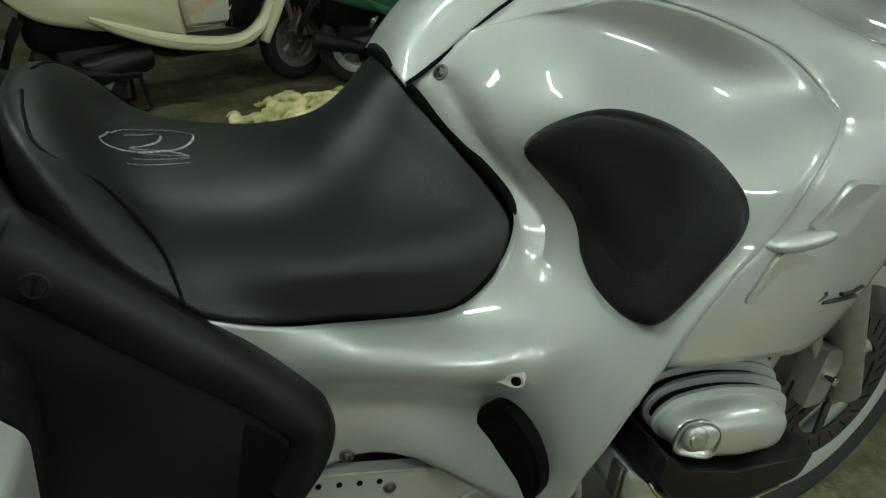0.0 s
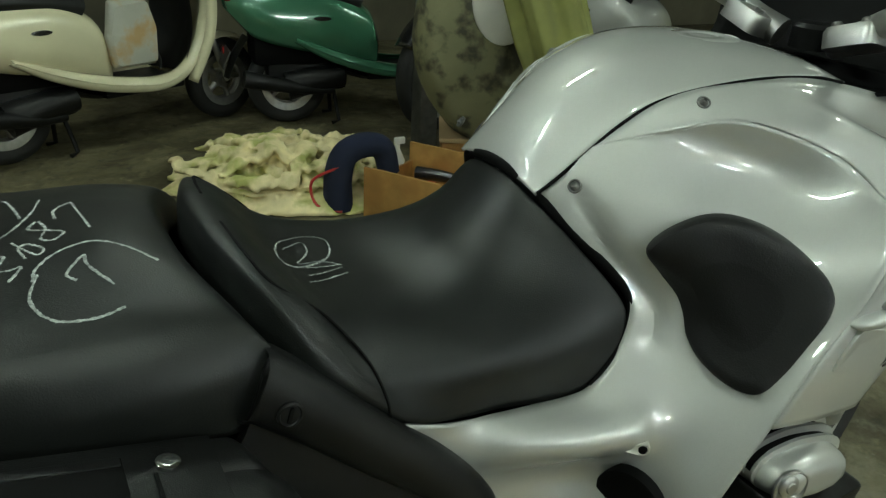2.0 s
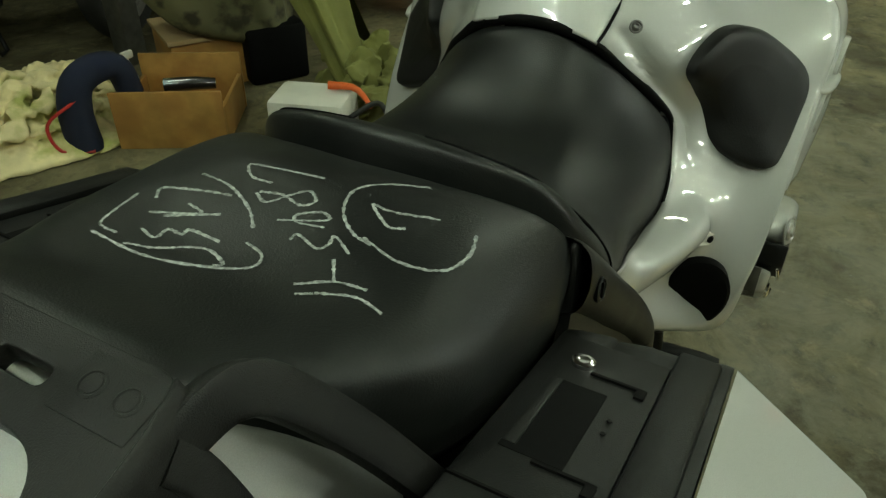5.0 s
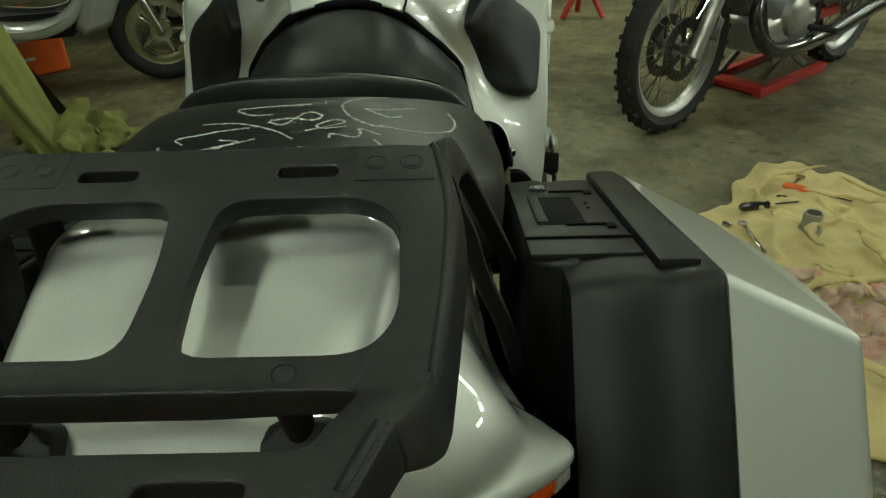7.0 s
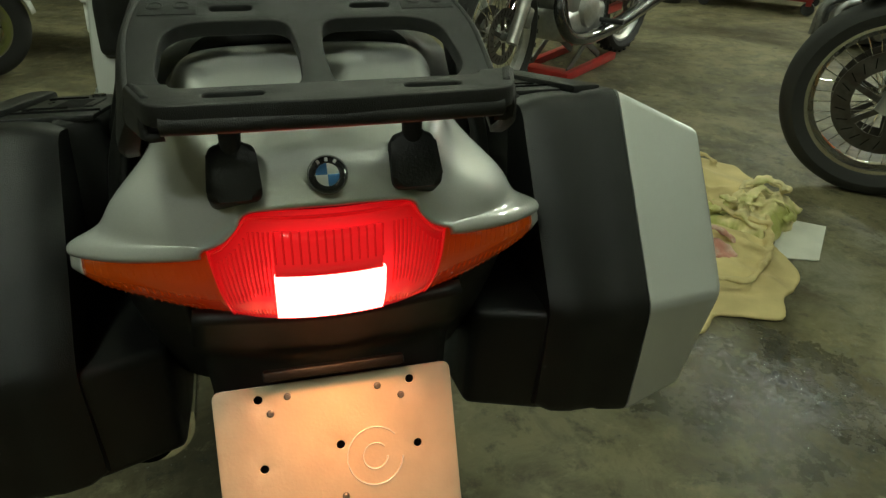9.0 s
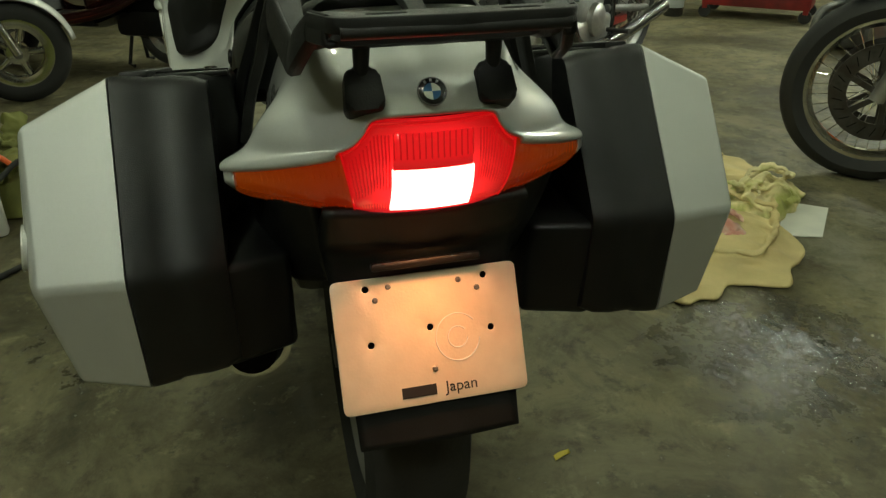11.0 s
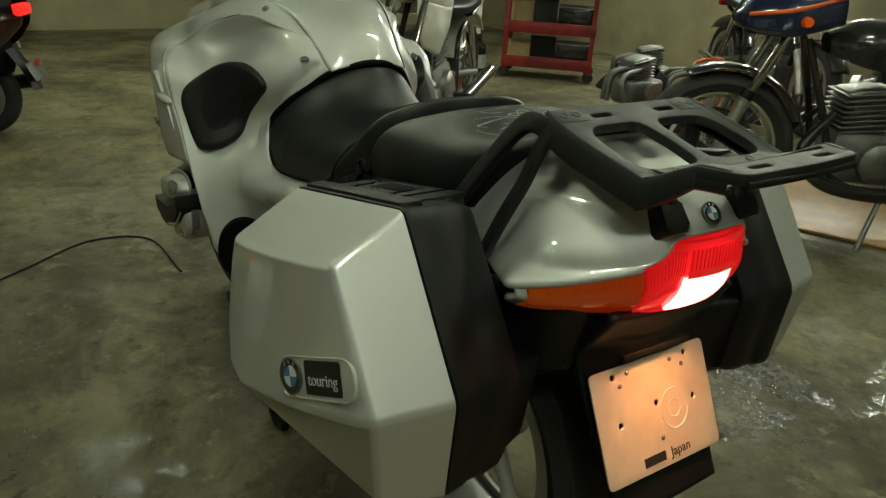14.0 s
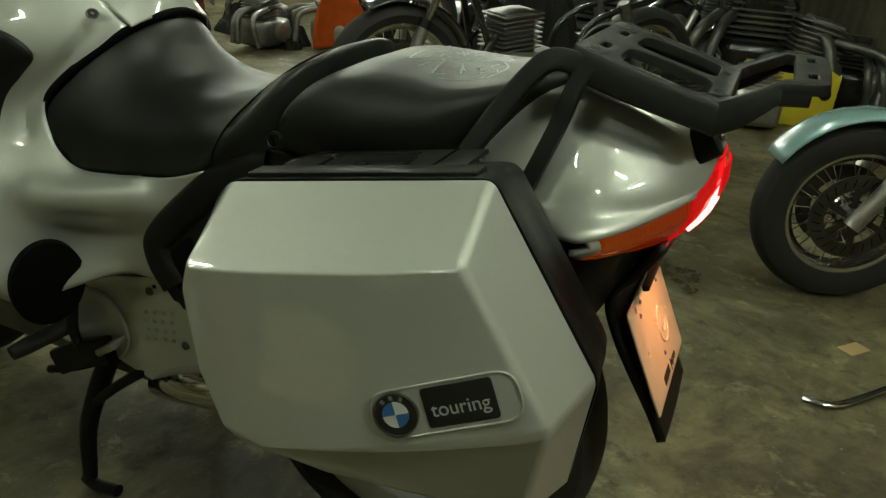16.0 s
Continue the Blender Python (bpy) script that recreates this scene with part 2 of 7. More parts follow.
BLACKPAINT = material("gloss_black_paint", (0.012, 0.012, 0.012), 0.25, 0.0, 0.2, 6.0, coat=0.8)
YELLOW = material("yellow_plastic", (0.62, 0.5, 0.03), 0.5)
BLUEPLASTIC = material("blue_plastic", (0.03, 0.15, 0.6), 0.4)
WHITEPLASTIC = material("white_plastic", (0.66, 0.65, 0.58), 0.4, 0.0, 0.1, 9.0)
TAILRED = material("lit_red_tail_lamp", (0.6, 0.01, 0.01), 0.2, emit=(1, 0.03, 0.02), power=0.9)
REFLECTOR = material("red_reflector", (0.45, 0.008, 0.008), 0.2, coat=1.0)
CLEAR = material("clear_glass", (0.9, 0.9, 0.9), 0.03, alpha_glass=1.0)


# ---------------------------------------------------------------- mesh tools
def part(name, bm, mat, parent, label="", smooth=True, weld=False, sharp=38):
    if weld:
        bmesh.ops.remove_doubles(bm, verts=bm.verts, dist=0.0004)
    bmesh.ops.recalc_face_normals(bm, faces=bm.faces)
    me = bpy.data.meshes.new(name)
    bm.to_mesh(me)
    bm.free()
    if smooth:
        me.shade_smooth()
        try:
            me.set_sharp_from_angle(angle=radians(sharp))
        except AttributeError:
            pass
    me.materials.append(mat)
    ob = new(name, me)
    if parent is not None:
        ob.parent = parent
    if label:
        tagged(ob, label)
    return ob


def thing(name, label, category, group="", at=None):
    ob = new(name)
    ob.empty_display_size = 0.1
    if at is not None:
        ob.matrix_basis = at
    return tagged(ob, label, category, group)


def thick(ob, t, offset=-1.0):
    m = ob.modifiers.new("thickness", "SOLIDIFY")
    m.thickness, m.offset = t, offset
    return ob


def catmull(ctrl, n):
    """n points on a smooth curve through the control points."""
    p = [Vector(c) for c in ctrl]
    p = [p[0] * 2 - p[1]] + p + [p[-1] * 2 - p[-2]]
    out, spans = [], len(p) - 3
    for k in range(n):
        u = k / (n - 1) * spans
        i = min(int(u), spans - 1)
        t = u - i
        a, b, c, d = p[i:i + 4]
        out.append(0.5 * ((2 * b) + (c - a) * t + (2 * a - 5 * b + 4 * c - d) * t * t + (3 * b - a - 3 * c + d) * t ** 3))
    return out


def loft(rows, nu, nv, bm=None, flip=False):
    """A smooth sheet through rows of control points; flip mirrors it across the bike's middle plane."""
    bm = bm or bmesh.new()
    first = [catmull(r, nv) for r in rows]
    cols = [catmull([r[j] for r in first], nu) for j in range(nv)]
    s = -1 if flip else 1
    v = [[bm.verts.new((c[i].x, s * c[i].y, c[i].z)) for c in cols] for i in range(nu)]
    for i in range(nu - 1):
        for j in range(nv - 1):
            f = (v[i][j], v[i + 1][j], v[i + 1][j + 1], v[i][j + 1])
            bm.faces.new(f)
    return bm


def relax(bm, turns, held=()):
    """Evens out a sheet, its edges and the held points kept where they are."""
    inner = [v for v in bm.verts if not v.is_boundary and v not in held]
    for _ in range(turns):
        goal = [sum((e.other_vert(v).co for e in v.link_edges), Vector()) / len(v.link_edges) for v in inner]
        for v, g in zip(inner, goal):
            v.co = g
    return bm


def taper_nose(bm):
    """Draws the front of the fairing in towards the middle, less at its top edge."""
    xs, ks = (0.0, 0.78, 0.84, 0.90, 0.96, 1.04, 1.12, 1.25, 2.0), (1.0, 1.0, 0.97, 0.92, 0.86, 0.77, 0.66, 0.55, 0.5)
    for v in bm.verts:
        k = float(np.interp(v.co.x, xs, ks))
        w = min(max((0.905 - v.co.z) / 0.10, 0.0), 1.0)
        v.co.y *= 1 + (k - 1) * w
    return bm


def mirrored(half):
    """A full arc from a half arc that ends on the middle plane."""
    return list(half) + [(x, -y, z) for x, y, z in reversed(half[:-1])]


def sweep(pts, radius, n=12, bm=None, flat=1.0, smooth=0, cap=True):
    """A tube along points; radius may be a list; flat squashes it vertically."""
    bm = bm or bmesh.new()
    pts = catmull(pts, smooth) if smooth else [Vector(p) for p in pts]
    rad = radius if isinstance(radius, (list, tuple)) else [radius] * len(pts)
    if len(rad) != len(pts):
        rad = [rad[0] + (rad[-1] - rad[0]) * i / (len(pts) - 1) for i in range(len(pts))]
    rings, side = [], None
    for i, p in enumerate(pts):
        d = (pts[min(i + 1, len(pts) - 1)] - pts[max(i - 1, 0)]).normalized()
        if side is None:
            side = d.cross(Vector((0, 0, 1)) if abs(d.z) < 0.9 else Vector((1, 0, 0))).normalized()
        side = (side - d * side.dot(d)).normalized()
        up = side.cross(d)
        rings.append([bm.verts.new(p + (side * math.cos(a) + up * math.sin(a) * flat) * rad[i]) for a in [2 * math.pi * k / n for k in range(n)]])
    for a, b in zip(rings, rings[1:]):
        for k in range(n):
            bm.faces.new((a[k], a[(k + 1) % n], b[(k + 1) % n], b[k]))
    if cap:
        bm.faces.new(rings[0][::-1])
        bm.faces.new(rings[-1])
    return bm


def lathe(profile, n=32, m=None, bm=None, closed=False):
    """Turns (radius, height) pairs about the local z axis, then applies m."""
    bm = bm or bmesh.new()
    m = m or Matrix()
    rings = [[bm.verts.new(m @ Vector((r * math.cos(a), r * math.sin(a), h))) for a in [2 * math.pi * k / n for k in range(n)]] for r, h in profile]
    pairs = list(zip(rings, rings[1:])) + ([(rings[-1], rings[0])] if closed else [])
    for a, b in pairs:
        for k in range(n):
            bm.faces.new((a[k], a[(k + 1) % n], b[(k + 1) % n], b[k]))
    if not closed:
        for ring in (rings[0][::-1], rings[-1]):
            bm.faces.new(ring)
    return bm


def box(size, m=None, bevel=0.0, bm=None, seg=2):
    bm2 = bmesh.new()
    bmesh.ops.create_cube(bm2, size=1.0, matrix=Matrix.Diagonal((*size, 1)))
    if bevel:
        bmesh.ops.bevel(bm2, geom=list(bm2.edges), offset=bevel, segments=seg, affect="EDGES", profile=0.5)
    if m is not None:
        bmesh.ops.transform(bm2, matrix=m, verts=bm2.verts)
    if bm is None:
        return bm2
    me = bpy.data.meshes.new("tmp")
    bm2.to_mesh(me)
    bm2.free()
    bm.from_mesh(me)
    bpy.data.meshes.remove(me)
    return bm


def prism(outline, lo, hi, m=None, bevel=0.0, bm=None, seg=2):
    """Pushes a flat outline (u, v) from height lo to hi along local z, then applies m."""
    bm2 = bmesh.new()
    a = [bm2.verts.new((u, v, lo)) for u, v in outline]
    b = [bm2.verts.new((u, v, hi)) for u, v in outline]
    k = len(a)
    bm2.faces.new(a[::-1]), bm2.faces.new(b)
    for i in range(k):
        bm2.faces.new((a[i], a[(i + 1) % k], b[(i + 1) % k], b[i]))
    if bevel:
        rim = [e for e in bm2.edges if abs(e.verts[0].co.z - e.verts[1].co.z) < 1e-6]
        bmesh.ops.bevel(bm2, geom=rim, offset=bevel, segments=seg, affect="EDGES", profile=0.5)
    if m is not None:
        bmesh.ops.transform(bm2, matrix=m, verts=bm2.verts)
    if bm is None:
        return bm2
    me = bpy.data.meshes.new("tmp")
    bm2.to_mesh(me)
    bm2.free()
    bm.from_mesh(me)
    bpy.data.meshes.remove(me)
    return bm


def dome(outline, steps_, m, bm=None, centre=None):
    """A cushion over a flat outline: each step is (share of the outline, height)."""
    bm = bm or bmesh.new()
    c = centre or (sum(p[0] for p in outline) / len(outline), sum(p[1] for p in outline) / len(outline))
    rings = [[bm.verts.new(m @ Vector((c[0] + (u - c[0]) * k, c[1] + (v - c[1]) * k, h))) for u, v in outline] for k, h in steps_]
    for a, d in zip(rings, rings[1:]):
        for k in range(len(a)):
            bm.faces.new((a[k], a[(k + 1) % len(a)], d[(k + 1) % len(a)], d[k]))
    bm.faces.new(rings[0][::-1]), bm.faces.new(rings[-1])
    return bm


def bar(pts, width, thickness, side, r=0.25):
    """A flat bar with softened edges; side is the direction of its thin way."""
    bm = bmesh.new()
    pts = [Vector(p) for p in pts]
    prof = rounded([(-0.5, -0.5), (0.5, -0.5), (0.5, 0.5), (-0.5, 0.5)], r, 3)
    rings = []
    for i, p in enumerate(pts):
        d = (pts[min(i + 1, len(pts) - 1)] - pts[max(i - 1, 0)]).normalized()
        t = Vector(side)
        t = (t - d * t.dot(d)).normalized()
        w = d.cross(t)
        k = width[i] if isinstance(width, (list, tuple)) else width
        rings.append([bm.verts.new(p + w * k * u + t * thickness * v) for u, v in prof])
    for a, b in zip(rings, rings[1:]):
        for k in range(len(a)):
            bm.faces.new((a[k], a[(k + 1) % len(a)], b[(k + 1) % len(a)], b[k]))
    bm.faces.new(rings[0][::-1]), bm.faces.new(rings[-1])
    return bm


def rounded(points, r, seg=5):
    """A closed outline with its corners rounded by r."""
    out, k = [], len(points)
    for i in range(k):
        p, a, b = Vector(points[i]), Vector(points[i - 1]), Vector(points[(i + 1) % k])
        da, db = (a - p), (b - p)
        ra = min(r, da.length * 0.45)
        rb = min(r, db.length * 0.45)
        s, e = p + da.normalized() * ra, p + db.normalized() * rb
        for j in range(seg + 1):
            t = j / seg
            out.append(tuple((1 - t) ** 2 * s + 2 * t * (1 - t) * p + t * t * e))
    return out


XZ = Matrix(((1, 0, 0, 0), (0, 0, -1, 0), (0, 1, 0, 0), (0, 0, 0, 1)))  # local (u, v, h) to world (u, -h, v)
AXLE = pose(0, 0, 0, 90, 0, 0)


def text(words, size, m, mat, parent, name):
    cu = bpy.data.curves.new("tmp_text", "FONT")
    cu.body, cu.size, cu.extrude, cu.align_x, cu.align_y = words, size, 0.0004, "CENTER", "CENTER"
    tmp = bpy.data.objects.new("tmp_text", cu)
    me = bpy.data.meshes.new_from_object(tmp)
    bpy.data.objects.remove(tmp)
    bpy.data.curves.remove(cu)
    me.transform(m)
    me.materials.append(mat)
    me.name = name
    ob = new(name, me)
    ob.parent = parent
    return ob


def screw(parent, p, direction, r=0.007, mat=None, name="screw"):
    m = Matrix.Translation(p) @ Vector(direction).to_track_quat("Z", "Y").to_matrix().to_4x4()
    return part(name, lathe([(r * 1.45, -0.002), (r * 1.45, 0.0008), (r * 1.15, 0.0012), (r, -0.001), (r * 0.85, 0.0012), (r * 0.5, 0.0035), (r * 0.45, 0.001)], 16, m), mat or STEEL, parent)


# ---------------------------------------------------------------- wheels
def wheel(parent, centre, r, w, rim_r, style="cast", rim_mat=None, spokes=5, yaw=0.0, disc=True, knobs=False):
    """A wheel whose axle lies along y before it is turned by yaw."""
    rim_mat = rim_mat or ALLOY
    m = Matrix.Translation(centre) @ pose(0, 0, 0, 0, 0, yaw) @ AXLE
    h = w / 2
    tyre = part("tyre", lathe([(rim_r, -h * 0.72), (rim_r + (r - rim_r) * 0.45, -h), (r - 0.02, -h * 0.86), (r - 0.006, -h * 0.55), (r, -h * 0.2), (r, h * 0.2),
                               (r - 0.006, h * 0.55), (r - 0.02, h * 0.86), (rim_r + (r - rim_r) * 0.45, h), (rim_r, h * 0.72)], 56, m, closed=True), RUBBER, parent)
    if knobs:
        bm = bmesh.new()
        for k in range(64):
            a = 2 * math.pi * k / 64
            for off in ((-0.34, 0.0, 0.34) if k % 2 else (-0.17, 0.17)):
                box((0.010, 0.019, 0.011), m @ pose(0, 0, 0, 0, 0, math.degrees(a)) @ pose(r - 0.003 - 0.03 * off * off, 0, off * w), 0.0, bm)
        tagged(part("tread", bm, RUBBER, tyre), kind="stuff")
    rim = part("rim", lathe([(rim_r + 0.008, -h * 0.76), (rim_r + 0.008, -h * 0.66), (rim_r - 0.012, -h * 0.6), (rim_r - 0.03, -h * 0.2), (rim_r - 0.03, h * 0.2),
                             (rim_r - 0.012, h * 0.6), (rim_r + 0.008, h * 0.66), (rim_r + 0.008, h * 0.76), (rim_r - 0.006, h * 0.7), (rim_r - 0.016, h * 0.5),
                             (rim_r - 0.02, 0), (rim_r - 0.016, -h * 0.5), (rim_r - 0.006, -h * 0.7)][:8], 56, m, closed=True), rim_mat, parent)
    part("hub", lathe([(0.02, -h * 0.8), (0.045, -h * 0.75), (0.05, -h * 0.3), (0.05, h * 0.3), (0.045, h * 0.75), (0.02, h * 0.8)], 24, m), rim_mat, rim)
    if style == "wire":
        bm = bmesh.new()
        for k in range(36):
            a = 2 * math.pi * k / 36
            s = 1 if k % 2 else -1
            a2 = a + (0.35 if k % 4 < 2 else -0.35)
            sweep([m @ Vector((0.045 * math.cos(a2), 0.045 * math.sin(a2), s * h * 0.6)), m @ Vector(((rim_r - 0.02) * math.cos(a), (rim_r - 0.02) * math.sin(a), 0))], 0.0021, 6, bm)
        tagged(part("wire_spokes", bm, CHROME, rim), kind="stuff")
    else:
        for k in range(spokes):
            a = 360 * k / spokes
            bm = sweep([(0.035, 0, 0), (0.5 * rim_r, 0.0, 0.004), (rim_r - 0.02, 0, 0)], [0.02, 0.014, 0.018], 10)
            bmesh.ops.transform(bm, matrix=m @ pose(0, 0, 0, 0, 0, a), verts=bm.verts)
            part("spoke", bm, rim_mat, rim)
        for s in (-1, 1):
            part("rim_lip", lathe([(rim_r + 0.009, s * h * 0.80), (rim_r + 0.009, s * h * 0.70), (rim_r - 0.020, s * h * 0.50), (rim_r - 0.032, s * h * 0.55), (rim_r - 0.030, s * h * 0.66), (rim_r - 0.010, s * h * 0.78)], 56, m, closed=True), rim_mat, rim)
    if disc:
        edge = rim_r * (0.46 if knobs else 0.68)
        for s in (-1, 1):
            z = s * h * 0.95
            plate = part("brake_disc", lathe([(edge * 0.66, z), (edge, z), (edge, z + 0.005), (edge * 0.66, z + 0.005)], 40, m, closed=True), DISC, rim)
            bm = bmesh.new()
            for k in range(6):
                box((edge * 0.70 - 0.03, 0.020, 0.006), m @ pose(0, 0, 0, 0, 0, 60 * k + 20) @ pose(0.03 + (edge * 0.70 - 0.03) / 2, 0, z + 0.0025, 0, 0, 6), 0.0, bm)
            part("disc_carrier", bm, DISC, plate)
            bm = bmesh.new()
            for k in range(24):
                box((edge * 0.20, 0.0034, 0.0012), m @ pose(0, 0, 0, 0, 0, 15 * k) @ pose(edge * 0.83, 0, z + s * 0.0025 + 0.0025, 0, 0, 24), 0.0, bm)
            tagged(part("disc_slots", bm, DARK, plate), kind="stuff")
    return tyre


# ---------------------------------------------------------------- the room
def slab(name, x0, x1, y0, y1, z0, z1, mat, label, category):
    ob = part(name, box((x1 - x0, y1 - y0, z1 - z0), pose((x0 + x1) / 2, (y0 + y1) / 2, (z0 + z1) / 2)), mat, None, smooth=False)
    return tagged(ob, label, category, kind="structure")


X0, X1, Y0, Y1, TOP = -4.5, 8.0, -5.7, 5.2, 3.1
slab("floor", X0, X1, Y0, Y1, -0.2, 0.0, CONCRETE, "stained grey-brown concrete workshop floor with glossy patches", "floor")
slab("ceiling", X0, X1, Y0, Y1, TOP, TOP + 0.15, CEIL, "plain grey board ceiling of the workshop", "ceiling")
slab("wall_south", X0, X1, Y0 - 0.2, Y0, -0.2, TOP + 0.15, WALL, "dirty beige painted workshop wall", "wall")
slab("wall_north", X0, X1, Y1, Y1 + 0.2, -0.2, TOP + 0.15, DARKWALL, "grimy dark painted workshop wall", "wall")
slab("wall_east", X1, X1 + 0.2, Y0 - 0.2, Y1 + 0.2, -0.2, TOP + 0.15, WALL, "dirty beige painted workshop wall", "wall")
slab("wall_west", X0 - 0.2, X0, Y0 - 0.2, Y1 + 0.2, -0.2, TOP + 0.15, WALL, "dirty beige painted workshop wall", "wall")


def ceiling_light(at, mat, length=0.65):
    """A trough light: casing with sloping reflector sides and one broad lit tube."""
    t = thing("ceiling_light", "white fluorescent trough light with one lit tube", "lamp", "ceiling lights", at)
    part("casing", box((length + 0.10, 0.12, 0.05), pose(0, 0, -0.025), 0.01), FIXTURE, t)
    for s in (-1, 1):
        part("reflector", box((length + 0.06, 0.07, 0.004), pose(0, s * 0.075, -0.062, s * 38, 0, 0)), FIXTURE, t)
        part("lamp_holder", box((0.02, 0.05, 0.06), pose(s * (length / 2 + 0.012), 0, -0.075), 0.005), FIXTURE, t)
    part("tube", lathe([(0.024, -length / 2), (0.027, -length / 2 + 0.006), (0.027, length / 2 - 0.006), (0.024, length / 2)], 16, pose(0, 0, -0.085, 0, 90, 0)), mat, t, "lit fluorescent tube")
    return t


LIGHTS = ((-0.8, 0.7, 0, 0.65, TUBE), (1.0, 1.9, 0, 0.55, TUBE), (5.9, 0.3, 0, 0.65, TUBE), (-2.24, 1.04, 45, 0.68, COOL_TUBE), (0.1, -1.5, 90, 0.65, DIM_TUBE), (-1.7, -1.7, 0, 0.5, TUBE), (3.88, -0.49, 8, 0.55, DIM_TUBE), (4.65, -0.33, 8, 0.4, DIM_TUBE), (4.0, -1.7, 0, 0.65, DIM_TUBE), (3.9, -4.7, 0, 0.65, COOL_TUBE))
for lx, ly, turn, length, tube in LIGHTS:
    ceiling_light(pose(lx, ly, TOP, 0, 0, turn), tube, length)
for lx in (1.5, 2.8, 4.1):
    wall_light = ceiling_light(pose(lx, Y0, 2.1, 90, 0, 0), COOL_TUBE)
    wall_light.name = "wall_light"
    tagged(wall_light, "white fluorescent light with a lit tube on the wall", "lamp", "wall lights")


# ---------------------------------------------------------------- the silver touring motorcycle
bike = thing("touring_motorcycle", "silver touring motorcycle with black seats and panniers on centre stand", "motorcycle")

for flip in (False, True):
    # knee recess, then round the seat corner to the panel below the seat
    bm = loft([
        [(0.520, 0.085, 0.946), (0.540, 0.098, 0.955), (0.558, 0.110, 0.961), (0.575, 0.120, 0.966), (0.592, 0.131, 0.971)],
        [(0.508, 0.083, 0.936), (0.545, 0.112, 0.946), (0.585, 0.130, 0.957), (0.625, 0.144, 0.970), (0.660, 0.163, 0.984)],
        [(0.490, 0.079, 0.920), (0.542, 0.124, 0.926), (0.610, 0.148, 0.934), (0.695, 0.162, 0.940), (0.765, 0.213, 0.950)],
        [(0.476, 0.075, 0.906), (0.537, 0.134, 0.905), (0.612, 0.167, 0.908), (0.722, 0.184, 0.906), (0.800, 0.262, 0.909)],
        [(0.462, 0.070, 0.893), (0.530, 0.140, 0.886), (0.610, 0.184, 0.890), (0.722, 0.214, 0.876), (0.783, 0.300, 0.897)],
        [(0.490, 0.108, 0.853), (0.548, 0.170, 0.850), (0.610, 0.195, 0.848), (0.690, 0.258, 0.842), (0.748, 0.319, 0.858)],
        [(0.526, 0.143, 0.811), (0.580, 0.180, 0.806), (0.625, 0.208, 0.803), (0.680, 0.272, 0.800), (0.722, 0.318, 0.808)],
        [(0.539, 0.162, 0.783), (0.594, 0.188, 0.772), (0.630, 0.223, 0.765), (0.662, 0.280, 0.760), (0.688, 0.316, 0.768)],
        [(0.533, 0.169, 0.752), (0.594, 0.203, 0.738), (0.622, 0.240, 0.728), (0.640, 0.284, 0.722), (0.655, 0.315, 0.722)],
        [(0.510, 0.176, 0.722), (0.570, 0.218, 0.700), (0.600, 0.252, 0.690), (0.618, 0.288, 0.680), (0.630, 0.314, 0.680)],
        [(0.480, 0.181, 0.701), (0.530, 0.230, 0.668), (0.566, 0.252, 0.648), (0.590, 0.286, 0.632), (0.603, 0.310, 0.628)],
        [(0.450, 0.179, 0.693), (0.500, 0.234, 0.652), (0.530, 0.236, 0.616), (0.556, 0.272, 0.580), (0.572, 0.302, 0.562)],
        [(0.400, 0.176, 0.696), (0.430, 0.230, 0.656), (0.455, 0.188, 0.608), (0.500, 0.205, 0.560), (0.530, 0.280, 0.490)],
        [(0.345, 0.177, 0.704), (0.352, 0.206, 0.660), (0.365, 0.180, 0.615), (0.390, 0.180, 0.570), (0.410, 0.180, 0.530)],
        [(0.285, 0.186, 0.720), (0.288, 0.184, 0.680), (0.290, 0.178, 0.630), (0.300, 0.178, 0.580), (0.310, 0.178, 0.530)],
        [(0.235, 0.188, 0.740), (0.225, 0.182, 0.690), (0.220, 0.176, 0.640), (0.215, 0.176, 0.590), (0.215, 0.176, 0.530)],
    ], 85, 33, flip=flip)
    relax(bm, 9)
    # cigar-shaped swelling under the seat
    s = -1 if flip else 1
    a, b = Vector((0.362, s * 0.199, 0.684)), Vector((0.505, s * 0.228, 0.668))
    for v in bm.verts:
        f = min(max((v.co - a).dot(b - a) / (b - a).length_squared, 0.0), 1.0)
        d = (v.co - a - (b - a) * f).length
        v.co += Vector((-0.1, s * 0.9, 0.45)) * 0.013 * math.exp(-(d / 0.024) ** 2)
    groove = catmull([(0.490, s * 0.099, 0.900), (0.518, s * 0.138, 0.842), (0.546, s * 0.160, 0.805), (0.566, s * 0.178, 0.772), (0.560, s * 0.190, 0.735)], 40)
    for v in bm.verts:
        d = min((v.co - q).length for q in groove)
        v.co -= Vector((-0.5, s * 0.8, 0.15)) * 0.008 * math.exp(-(d / 0.011) ** 2)
    side = thick(part("side_fairing", bm, SILVER, bike), 0.004, 0.0)
